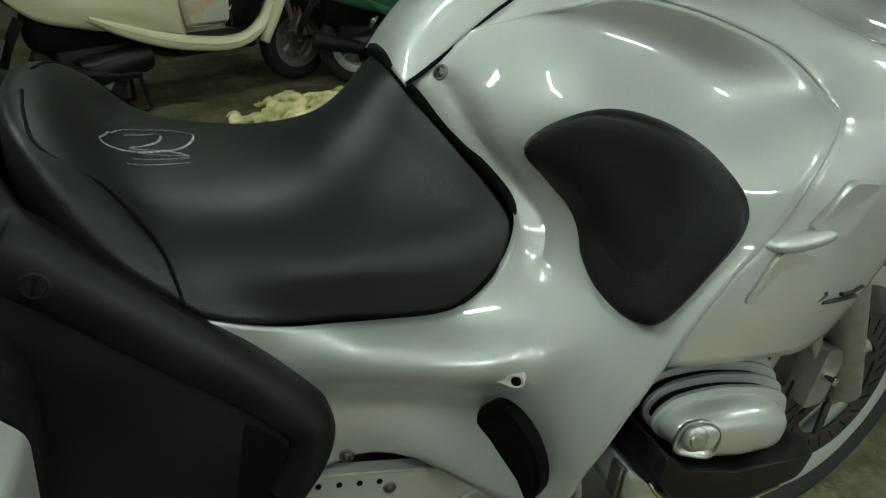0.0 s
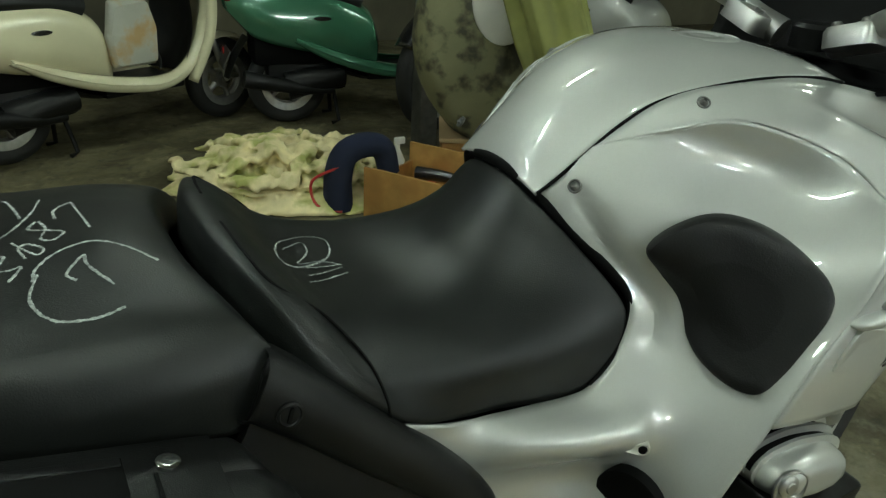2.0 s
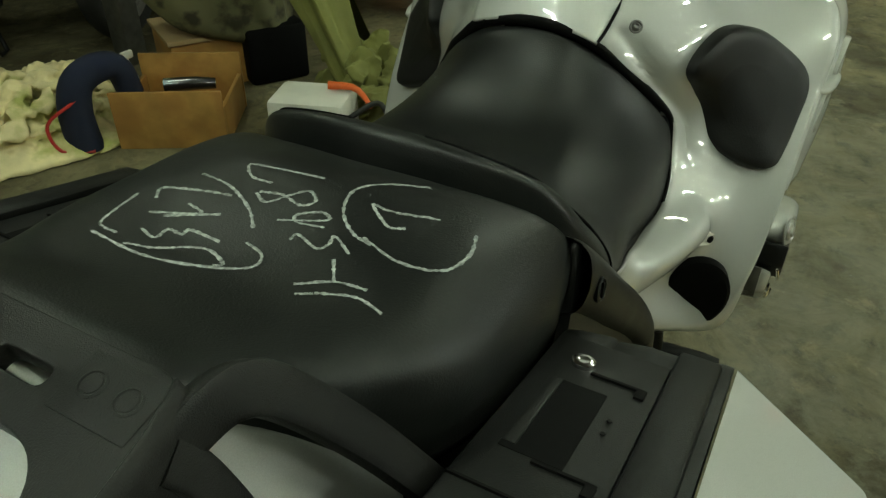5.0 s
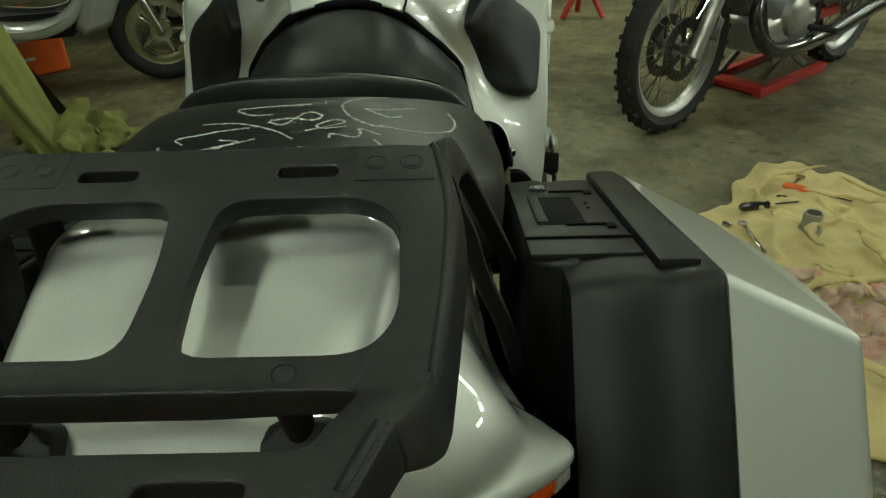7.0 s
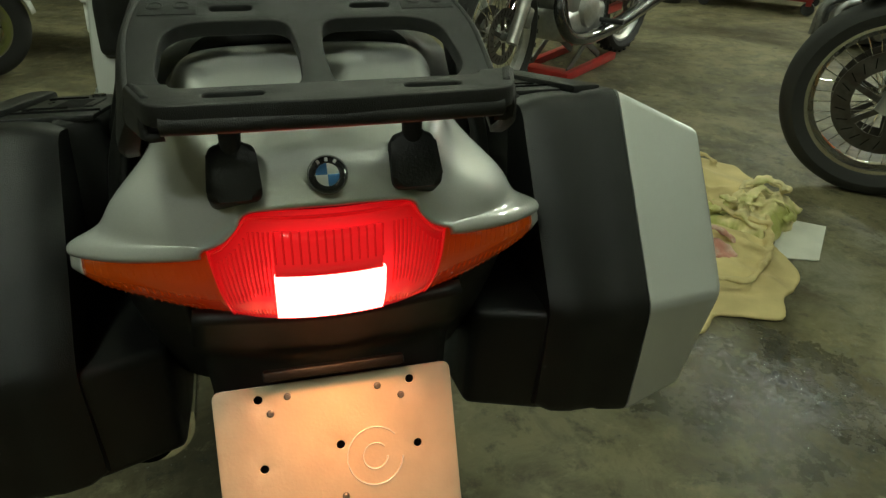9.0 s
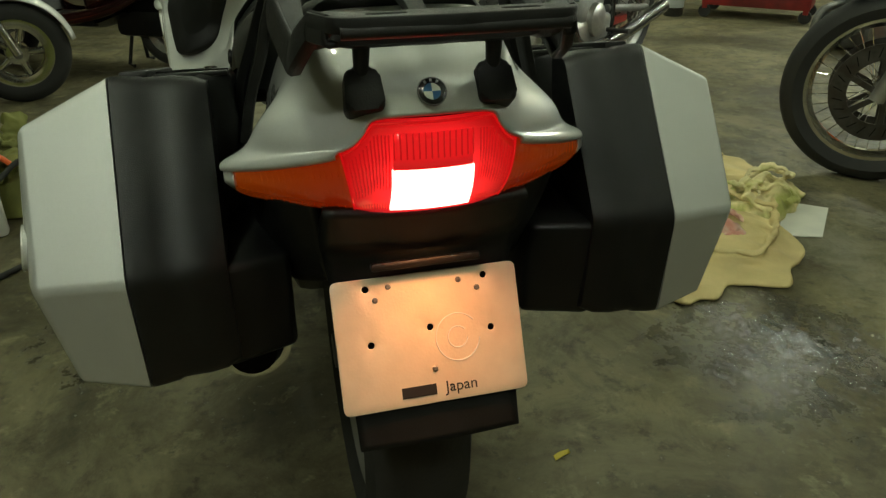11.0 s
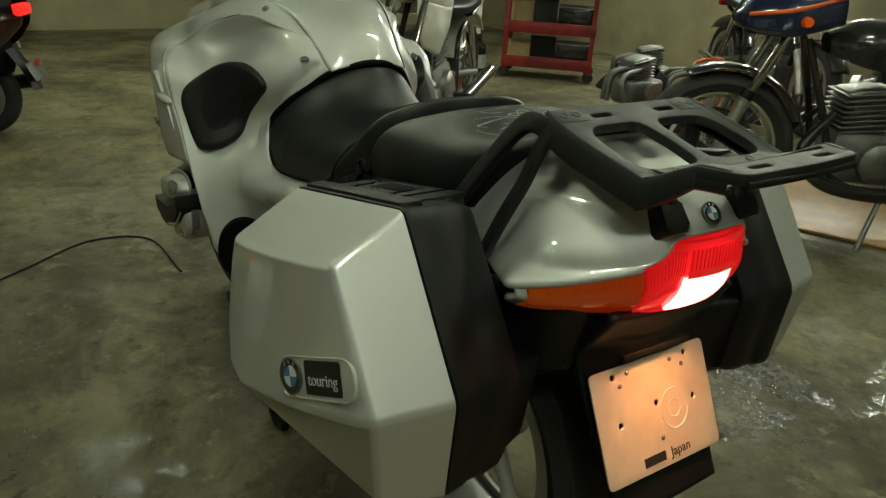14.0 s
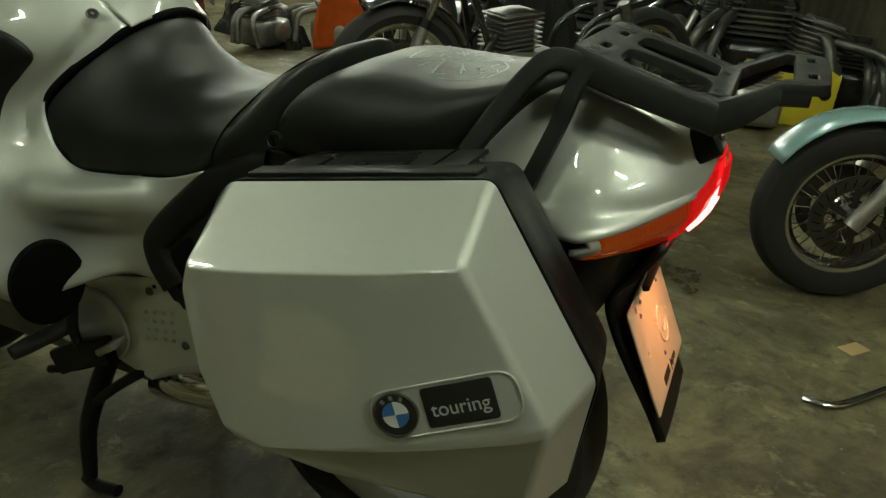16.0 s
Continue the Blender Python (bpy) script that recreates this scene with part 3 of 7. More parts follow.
    # outer flank in front of the crease
    bm = loft([
        [(0.520, 0.085, 0.946), (0.605, 0.104, 0.999), (0.720, 0.135, 1.018), (0.835, 0.151, 1.010), (1.100, 0.155, 0.950)],
        [(0.592, 0.131, 0.971), (0.660, 0.142, 1.000), (0.760, 0.172, 1.000), (0.885, 0.196, 0.950), (1.120, 0.172, 0.900)],
        [(0.660, 0.163, 0.984), (0.725, 0.182, 0.984), (0.815, 0.212, 0.968), (0.935, 0.236, 0.928), (1.150, 0.190, 0.875)],
        [(0.765, 0.213, 0.950), (0.835, 0.240, 0.948), (0.925, 0.258, 0.925), (1.050, 0.262, 0.886), (1.200, 0.200, 0.850)],
        [(0.800, 0.262, 0.909), (0.860, 0.286, 0.905), (0.960, 0.294, 0.888), (1.090, 0.292, 0.862), (1.240, 0.200, 0.825)],
        [(0.783, 0.300, 0.897), (0.850, 0.318, 0.885), (0.960, 0.318, 0.865), (1.100, 0.285, 0.830), (1.260, 0.190, 0.790)],
        [(0.748, 0.319, 0.858), (0.830, 0.333, 0.845), (0.950, 0.330, 0.825), (1.090, 0.290, 0.790), (1.260, 0.190, 0.750)],
        [(0.722, 0.318, 0.808), (0.800, 0.334, 0.795), (0.920, 0.330, 0.778), (1.070, 0.290, 0.750), (1.240, 0.190, 0.710)],
        [(0.688, 0.316, 0.768), (0.770, 0.332, 0.752), (0.890, 0.328, 0.735), (1.040, 0.285, 0.715), (1.210, 0.190, 0.680)],
        [(0.655, 0.315, 0.722), (0.740, 0.328, 0.710), (0.860, 0.322, 0.695), (1.010, 0.280, 0.680), (1.170, 0.190, 0.660)],
        [(0.630, 0.314, 0.680), (0.715, 0.322, 0.672), (0.830, 0.314, 0.658), (0.980, 0.272, 0.650), (1.130, 0.190, 0.640)],
    ], 50, 36, flip=flip)
    flank = thick(part("front_flank", taper_nose(relax(bm, 8)), SILVER, bike), 0.004, 0.0)

    s = -1 if flip else 1
    # knee pad, a cushion proud of the recess
    bm = bmesh.new()
    rim = [(0.545, 0.166, 0.853), (0.566, 0.178, 0.879), (0.610, 0.196, 0.893), (0.655, 0.222, 0.884), (0.694, 0.252, 0.858), (0.712, 0.285, 0.828), (0.704, 0.298, 0.800),
           (0.680, 0.296, 0.762), (0.655, 0.292, 0.728), (0.632, 0.285, 0.709), (0.615, 0.262, 0.709), (0.605, 0.226, 0.722), (0.604, 0.196, 0.742), (0.604, 0.180, 0.766),
           (0.594, 0.172, 0.792), (0.570, 0.165, 0.822)]
    edge = catmull(rim[-2:] + rim + rim[:2], 96)[10:90]
    mid = sum(edge, Vector()) / len(edge)
    out = Vector((-0.70, 0.69, 0.18)).normalized()
    rings = []
    for inset, lift in ((0.0, -0.012), (0.0, 0.006), (0.035, 0.013), (0.09, 0.0155), (0.16, 0.0165), (0.30, 0.016), (0.5, 0.014), (0.72, 0.012), (0.9, 0.011), (0.97, 0.011)):
        rings.append([bm.verts.new(Vector(((q.x + (mid.x - q.x) * inset) + out.x * lift, s * ((q.y + (mid.y - q.y) * inset) + out.y * lift), q.z + (mid.z - q.z) * inset + out.z * lift))) for q in edge])
    for a, b in zip(rings, rings[1:]):
        for k in range(len(a)):
            bm.faces.new((a[k], a[(k + 1) % len(a)], b[(k + 1) % len(a)], b[k]))
    bm.faces.new(rings[-1])
    relax(bm, 45, set(rings[0] + rings[1] + rings[2] + rings[3]))
    part("knee_pad", bm, PAD, bike, "black rubber knee pad")
    # fairing screws, indicator slot
    screw(bike, (0.4775, s * 0.112, 0.9165), (-0.75, s * 0.35, 0.55), 0.0055)
    screw(bike, (0.634, s * 0.129, 0.9985), (-0.30, s * 0.55, 0.78), 0.0055)
    m = Matrix.Translation((0.508, s * 0.2405, 0.6435)) @ Vector((-0.55, s * 0.8, 0.1)).to_track_quat("Z", "Y").to_matrix().to_4x4()
    if flip:
        eye = part("slot_surround", dome(rounded([(-0.024, -0.002), (0.004, -0.008), (0.014, -0.006), (0.014, 0.006), (0.002, 0.0065)], 0.005), ((1.06, -0.01), (1.03, 0.001), (0.95, 0.003), (0.75, 0.0022), (0.3, 0.0018)), m), WHITEPLASTIC, bike, "pale leaf-shaped surround with a dark hole")
        part("slot", lathe([(0.0052, 0.001), (0.0052, 0.0032), (0.004, 0.0036)], 16, m @ pose(0.006, 0, 0)), DARK, eye)
    # air outlet louvres on the flank
    flank_y = lambda x: 0.3195 + 0.0125 * min(max((x - 0.69) / 0.10, 0.0), 1.0) - 0.06 * max(x - 0.79, 0.0)
    for shape in ([(0.746, 0.811), (0.781, 0.853), (0.823, 0.846), (0.790, 0.795)], [(0.695, 0.740), (0.724, 0.791), (0.769, 0.782), (0.739, 0.729)]):
        bm = dome(rounded(shape, 0.007, 4), ((1.0, -0.004), (1.0, 0.001), (0.97, 0.0042), (0.9, 0.0044), (0.6, 0.003), (0.2, 0.002)), Matrix())
        for v in bm.verts:
            v.co = (v.co.x, s * (flank_y(v.co.x) + v.co.z), v.co.y)
        part("louvre", bm, SILVER, flank)
    bm = dome([(0.745 + 0.034 * math.cos(a), 0.799 + 0.0095 * math.sin(a) + 0.004 * math.cos(a)) for a in [radians(15 * k) for k in range(24)]], ((1.0, -0.004), (0.98, 0.002), (0.85, 0.007), (0.6, 0.010), (0.25, 0.0115)), Matrix())
    for v in bm.verts:
        v.co = (v.co.x, s * (flank_y(v.co.x) + v.co.z), v.co.y)
    part("louvre_bulge", bm, SILVER, flank)
    for pts in ([(0.768, 0.727), (0.780, 0.738), (0.790, 0.736), (0.772, 0.724)], [(0.788, 0.727), (0.810, 0.725), (0.835, 0.724)], [(0.812, 0.731), (0.824, 0.729), (0.842, 0.733)]):
        part("script_mark", sweep([(x, s * (flank_y(x) - 0.0005), z) for x, z in pts], 0.0022, 6, flat=1.0, smooth=10), BLACK_PRINT, flank)

# tank cover between the two seams
half = lambda x, w, z, e: mirrored([(x + 0.004, w, z - e), (x + 0.001, w * 0.66, z - e * 0.35), (x, w * 0.33, z - e * 0.06), (x, 0, z)])
bm = loft([half(0.452, 0.074, 0.908, 0.013), half(0.468, 0.078, 0.936, 0.030), half(0.500, 0.082, 0.972, 0.042), half(0.550, 0.091, 1.005, 0.034), half(0.605, 0.104, 1.026, 0.027),
           half(0.70, 0.131, 1.040, 0.023), half(0.79, 0.146, 1.040, 0.023), half(0.846, 0.152, 1.030, 0.021)], 48, 33)
thick(part("tank_cover", bm, SILVER, bike), 0.004, 0.0)
part("filler_cap", lathe([(0.05, -0.01), (0.05, 0.004), (0.044, 0.008), (0.02, 0.009), (0.015, 0.006)], 32, pose(0.765, 0.0, 1.035)), SILVER, bike, "round silver fuel filler cap")
for s in (1, -1):
    seam = [(0.457, s * 0.0745, 0.897), (0.472, s * 0.0785, 0.908), (0.504, s * 0.0825, 0.932), (0.554, s * 0.0915, 0.9725), (0.609, s * 0.1045, 1.0005), (0.704, s * 0.1315, 1.0185), (0.794, s * 0.1465, 1.0185), (0.846, s * 0.1525, 1.0105)]
    part("panel_gap", sweep(seam, 0.0022, 8, smooth=60), DARK, bike)
# black rubber lip between tank and seat
lip = [(0.478, 0.181, 0.699), (0.510, 0.176, 0.722), (0.535, 0.167, 0.752), (0.541, 0.160, 0.785), (0.527, 0.139, 0.814), (0.490, 0.102, 0.858), (0.462, 0.062, 0.896), (0.454, 0.0, 0.911)]
part("seat_gasket", sweep(mirrored(lip), [0.003 + 0.0038 * min(1.0, max(0.0, (min(k, 69 - k) - 13) / 9)) for k in range(70)], 10, smooth=70), DARK, bike)

# rider's seat
arcs = [
    [(0.226, 0.182, 0.715), (0.155, 0.170, 0.770), (0.118, 0.132, 0.830), (0.098, 0.070, 0.855), (0.094, 0.0, 0.858)],
    [(0.232, 0.187, 0.738), (0.163, 0.177, 0.803), (0.124, 0.140, 0.868), (0.102, 0.070, 0.895), (0.098, 0.0, 0.900)],
    [(0.238, 0.190, 0.742), (0.172, 0.180, 0.812), (0.133, 0.143, 0.880), (0.112, 0.072, 0.906), (0.108, 0.0, 0.911)],
    [(0.246, 0.190, 0.739), (0.188, 0.177, 0.810), (0.158, 0.139, 0.868), (0.140, 0.070, 0.892), (0.137, 0.0, 0.897)],
    [(0.270, 0.187, 0.728), (0.220, 0.172, 0.792), (0.195, 0.128, 0.835), (0.182, 0.065, 0.850), (0.180, 0.0, 0.852)],
    [(0.310, 0.180, 0.715), (0.270, 0.170, 0.778), (0.245, 0.120, 0.816), (0.232, 0.060, 0.828), (0.230, 0.0, 0.829)],
    [(0.360, 0.174, 0.704), (0.335, 0.168, 0.768), (0.315, 0.112, 0.806), (0.305, 0.055, 0.814), (0.303, 0.0, 0.815)],
    [(0.420, 0.176, 0.695), (0.405, 0.166, 0.765), (0.382, 0.100, 0.813), (0.368, 0.050, 0.824), (0.365, 0.0, 0.826)],
    [(0.478, 0.180, 0.697), (0.466, 0.162, 0.768), (0.436, 0.098, 0.830), (0.415, 0.050, 0.853), (0.410, 0.0, 0.858)],
    [(0.521, 0.176, 0.724), (0.517, 0.159, 0.778), (0.472, 0.106, 0.843), (0.444, 0.055, 0.880), (0.438, 0.0, 0.890)],
    [(0.535, 0.168, 0.750), (0.532, 0.155, 0.786), (0.486, 0.104, 0.852), (0.458, 0.055, 0.891), (0.452, 0.0, 0.903)],
]
bm = loft([mirrored(a) for a in arcs], 90, 65)
rider_seat = thick(part("rider_seat", bm, SEAT, bike, "black vinyl rider seat with a chalk mark"), 0.02)
for s in (1, -1):
    welt = [(0.119, s * 0.037, 0.9075), (0.124, s * 0.089, 0.9005), (0.136, s * 0.131, 0.8855), (0.178, s * 0.139, 0.8485), (0.208, s * 0.164, 0.8085), (0.219, s * 0.1845, 0.7755), (0.222, s * 0.190, 0.750)]
    part("seat_welt", sweep(welt, 0.0016, 6, smooth=40), DARK, rider_seat)

# passenger's seat
arcs = [
    [(0.142, 0.168, 0.760), (0.142, 0.164, 0.790), (0.112, 0.130, 0.835), (0.090, 0.070, 0.855), (0.086, 0.0, 0.858)],
    [(0.138, 0.172, 0.778), (0.136, 0.170, 0.814), (0.106, 0.140, 0.864), (0.082, 0.070, 0.886), (0.077, 0.0, 0.889)],
    [(0.122, 0.178, 0.782), (0.122, 0.178, 0.835), (0.092, 0.153, 0.878), (0.064, 0.070, 0.899), (0.058, 0.000, 0.902)],
    [(0.060, 0.187, 0.786), (0.055, 0.188, 0.845), (0.035, 0.153, 0.889), (0.018, 0.070, 0.908), (0.014, 0.000, 0.911)],
    [(-0.010, 0.187, 0.790), (-0.015, 0.188, 0.851), (-0.030, 0.152, 0.892), (-0.036, 0.070, 0.907), (-0.040, 0.000, 0.909)],
    [(-0.085, 0.178, 0.800), (-0.090, 0.178, 0.859), (-0.098, 0.150, 0.895), (-0.100, 0.070, 0.905), (-0.102, 0.000, 0.906)],
    [(-0.150, 0.142, 0.815), (-0.155, 0.143, 0.871), (-0.160, 0.128, 0.907), (-0.162, 0.070, 0.918), (-0.162, 0.000, 0.920)],
    [(-0.200, 0.116, 0.825), (-0.205, 0.116, 0.889), (-0.208, 0.103, 0.928), (-0.208, 0.060, 0.940), (-0.208, 0.000, 0.941)],
    [(-0.225, 0.104, 0.825), (-0.232, 0.104, 0.899), (-0.234, 0.090, 0.932), (-0.235, 0.050, 0.942), (-0.235, 0.000, 0.943)],
]
bm = loft([mirrored(a) for a in arcs], 70, 61)
pillion = thick(part("passenger_seat", bm, SEAT, bike, "black vinyl passenger seat with chalk numbers"), 0.02)


def drape(ob, x, y):
    """The height of a seat's top at (x, y)."""
    near = sorted(ob.data.vertices, key=lambda v: (v.co.x - x) ** 2 + (v.co.y - y) ** 2)[:4]
    w = [1 / ((v.co.x - x) ** 2 + (v.co.y - y) ** 2 + 1e-8) for v in near]
    return sum(v.co.z * k for v, k in zip(near, w)) / sum(w)


def chalk(ob, pts, n=14, r=0.00135):
    """A chalk stroke drawn on the top of a seat."""
    line = catmull([(x, y, 0) for x, y in pts], n)
    bm = sweep([(p.x, p.y, drape(ob, p.x, p.y) + 0.0004) for p in line], [r * (0.5 + 0.8 * random.random()) for _ in line], 6, flat=0.22)
    return part("chalk_stroke", bm, CHALK, ob)


chalk(pillion, [(-0.064, 0.089), (-0.051, 0.097), (-0.046, 0.078), (-0.040, 0.035)], 44)
chalk(pillion, [(-0.061, 0.058), (-0.068, 0.040), (-0.081, 0.078)], 32)
chalk(pillion, [(-0.081, 0.063), (-0.062, 0.026)], 20)
chalk(pillion, [(-0.101, 0.063), (-0.106, 0.045), (-0.093, 0.046), (-0.093, 0.033), (-0.086, 0.031), (-0.087, 0.004)], 68)
chalk(pillion, [(-0.123, 0.055), (-0.116, 0.033), (-0.103, 0.018), (-0.098, 0.002), (-0.106, -0.017), (-0.111, -0.013)], 68)
chalk(pillion, [(-0.121, 0.089), (-0.128, 0.032), (-0.113, -0.015), (-0.099, -0.035), (-0.085, -0.031), (-0.079, -0.013)], 68)
chalk(pillion, [(-0.022, 0.082), (-0.030, 0.046), (-0.047, 0.013), (-0.064, -0.006)], 44)
chalk(pillion, [(-0.064, 0.109), (-0.091, 0.104), (-0.110, 0.094), (-0.114, 0.073)], 44)
chalk(pillion, [(-0.013, 0.020), (-0.012, 0.040), (0.003, 0.055), (0.006, 0.035), (0.012, -0.011)], 56)
chalk(pillion, [(-0.029, 0.021), (-0.035, 0.007), (-0.020, -0.003), (-0.009, -0.013), (-0.018, -0.025), (-0.027, -0.018), (-0.022, 0.002), (-0.026, 0.020)], 92)
chalk(pillion, [(-0.049, -0.015), (-0.041, -0.033), (-0.032, -0.047), (-0.027, -0.038), (-0.037, -0.024), (-0.045, -0.029), (-0.041, -0.050)], 80)
chalk(pillion, [(-0.063, -0.037), (-0.056, -0.039), (-0.062, -0.058), (-0.055, -0.063), (-0.045, -0.062), (-0.055, -0.080)], 68)
chalk(pillion, [(-0.065, -0.075), (-0.083, -0.088)], 20)
chalk(pillion, [(-0.099, -0.069), (-0.083, -0.088), (-0.078, -0.110)], 32)
chalk(pillion, [(-0.107, -0.076), (-0.100, -0.085)], 20)
chalk(pillion, [(-0.099, -0.085), (-0.088, -0.108), (-0.091, -0.129)], 32)
chalk(pillion, [(0.001, -0.062), (-0.005, -0.069), (-0.015, -0.086), (-0.009, -0.096)], 44)
chalk(pillion, [(0.001, -0.062), (0.002, -0.080), (0.016, -0.110)], 32)
chalk(pillion, [(0.055, -0.079), (0.033, -0.054), (0.010, -0.041), (-0.017, -0.049), (-0.035, -0.069), (-0.039, -0.087)], 68)
chalk(pillion, [(-0.035, -0.078), (-0.043, -0.111), (-0.032, -0.137), (-0.005, -0.144), (0.019, -0.138)], 56)
rider = [o for o in bike.children if o.name.startswith("rider_seat")][0]
chalk(rider, [(0.178, -0.007), (0.193, 0.024), (0.225, 0.050), (0.252, 0.051), (0.253, 0.030), (0.240, 0.004), (0.212, -0.022), (0.186, -0.041), (0.173, -0.040), (0.178, -0.007)], 96, 0.0013)
chalk(rider, [(0.191, 0.007), (0.220, 0.035), (0.220, 0.013), (0.196, -0.026), (0.226, -0.009), (0.249, -0.014)], 56, 0.0013)
chalk(rider, [(0.203, -0.032), (0.248, -0.013)], 16, 0.0013)
chalk(rider, [(0.193, -0.069), (0.249, -0.033)], 16, 0.0013)
chalk(rider, [(0.199, -0.052), (0.247, -0.020)], 16, 0.0013)

# ------------------------------------------------ luggage rack
steps = lambda a, b, n: [a + (b - a) * k / (n - 1) for k in range(n)]
rack_outline = rounded([(-0.236, 0.132), (-0.236, -0.132), (-0.300, -0.141), (-0.385, -0.133), (-0.448, -0.124), (-0.509, -0.104), (-0.513, 0.0), (-0.509, 0.104), (-0.448, 0.124), (-0.385, 0.133), (-0.300, 0.141)], 0.014, 4)


def rack_z(x):
    """The rack's top: it falls towards the rear bolts, then kicks up to the rear bar."""
    return 0.967 + 0.24 * (x + 0.25) if x > -0.405 else 0.9298 + (-0.405 - x) * 0.56 if x > -0.462 else 0.9617 + (-0.462 - x) * 0.03


def holed_plate(name, outline, holes, z_of, t, mat, parent):
    """A flat plate with holes, bent to the height z_of(x)."""
    bm = bmesh.new()
    loops = []
    for loop in [outline] + holes:
        vs = [bm.verts.new((u, v, 0)) for u, v in loop]
        loops += [bm.edges.new((vs[i], vs[(i + 1) % len(vs)])) for i in range(len(vs))]
    bmesh.ops.triangle_fill(bm, use_beauty=True, use_dissolve=False, edges=loops)
    for k in range(3):
        bmesh.ops.subdivide_edges(bm, edges=[e for e in bm.edges if not e.is_boundary and e.calc_length() > 0.03], cuts=1)
        bmesh.ops.triangulate(bm, faces=bm.faces)
    for v in bm.verts:
        v.co.z = z_of(v.co.x)
    ob = part(name, bm, mat, parent)
    thick(ob, t)
    b = ob.modifiers.new("edge", "BEVEL")
    b.width, b.segments, b.angle_limit = 0.003, 2, radians(50)
    return ob


window = lambda s: rounded([(-0.283, s * 0.014), (-0.283, s * 0.092), (-0.300, s * 0.112), (-0.366, s * 0.115), (-0.389, s * 0.100), (-0.389, s * 0.012), (-0.335, s * 0.009)], 0.018, 5)
slot = lambda x, y: rounded([(x - 0.005, y - 0.0175), (x + 0.005, y - 0.0175), (x + 0.005, y + 0.0175), (x - 0.005, y + 0.0175)], 0.005, 3)
rear_gap = rounded([(-0.414, -0.102), (-0.474, -0.094), (-0.474, 0.094), (-0.414, 0.102)], 0.010, 4)
rack = holed_plate("luggage_rack", rack_outline, [window(1), window(-1), slot(-0.260, 0.058), slot(-0.260, -0.058), slot(-0.492, 0.058), slot(-0.492, -0.058), rear_gap], rack_z, 0.013, RACK, bike)
tagged(rack, "grained black plastic luggage rack")
part("rear_lip", sweep([(-0.505 - 0.003 * (1 - (y / 0.1) ** 2), y, rack_z(-0.508) - 0.012) for y in steps(-0.098, 0.098, 9)], 0.006, 10), RACK, rack)
for s in (1, -1):
    for x, y in ((-0.254, 0.097), (-0.254, 0.118), (-0.400, 0.066)):
        part("bolt_ring", lathe([(0.0072, -0.002), (0.0072, 0.0008), (0.0060, 0.0012), (0.0050, 0.0002), (0.0046, 0.0009), (0.0020, 0.0010)], 20, Matrix.Translation((x, s * y, rack_z(x))) @ pose(0, 0, 0, 0, -13, 0)), RACK, rack)
    part("pad_plate", box((0.030, 0.046, 0.002), Matrix.Translation((-0.255, s * 0.108, rack_z(-0.255) - 0.0004)) @ pose(0, 0, 0, 0, -13.5, 0), 0.0006), RACK, rack)
    # deep outer flange, its face sloping outwards
    sidewall = [(-0.238, 0.128, 0.137), (-0.262, 0.134, 0.143), (-0.300, 0.137, 0.146), (-0.350, 0.134, 0.142), (-0.396, 0.129, 0.137), (-0.404, 0.128, 0.136), (-0.408, 0.127, 0.1355), (-0.432, 0.124, 0.132), (-0.458, 0.116, 0.122), (-0.464, 0.113, 0.119), (-0.492, 0.104, 0.108)]
    bm = loft([[(x, yi, rack_z(x) + 0.0006), (x, yi + 0.5 * (yo - yi), rack_z(x) - 0.006), (x, yo, rack_z(x) - (0.030 if x > -0.45 else 0.022)), (x, yo - 0.010, rack_z(x) - (0.031 if x > -0.45 else 0.023))] for x, yi, yo in sidewall], 64, 10, flip=s < 0)
    thick(part("flange", bm, RACK, rack), 0.005, 0.0)
    # grab handle arm forward, stay downward, posts to the tail
    part("grab_arm", bar(catmull([(-0.272, s * 0.136, 0.944), (-0.240, s * 0.136, 0.952), (-0.217, s * 0.140, 0.952), (-0.197, s * 0.147, 0.934), (-0.164, s * 0.165, 0.882), (-0.132, s * 0.186, 0.820), (-0.10, s * 0.196, 0.760)], 26), 0.026, 0.013, (0.2, s, 0.35)), RACK, rack)
    part("stay", bar(catmull([(-0.260, s * 0.138, 0.950), (-0.252, s * 0.142, 0.936), (-0.246, s * 0.149, 0.914), (-0.238, s * 0.157, 0.880), (-0.223, s * 0.174, 0.830), (-0.205, s * 0.186, 0.775)], 20), 0.021, 0.012, (0.2, s, 0.2)), RACK, rack)
    part("post", sweep([(-0.398, s * 0.066, 0.922), (-0.392, s * 0.067, 0.89), (-0.384, s * 0.067, 0.865)], [0.0090, 0.0072, 0.0072], 12), RACK, rack)
    foot = prism(rounded([(-0.020, -0.023), (0.020, -0.023), (0.017, 0.021), (-0.017, 0.021)], 0.009, 4), -0.014, 0.015, Matrix.Translation((-0.394, s * 0.067, 0.872)) @ Vector((-0.80, 0, 0.60)).to_track_quat("Z", "Y").to_matrix().to_4x4(), 0.005, seg=3)
    part("rubber_foot", foot, PAD, rack)

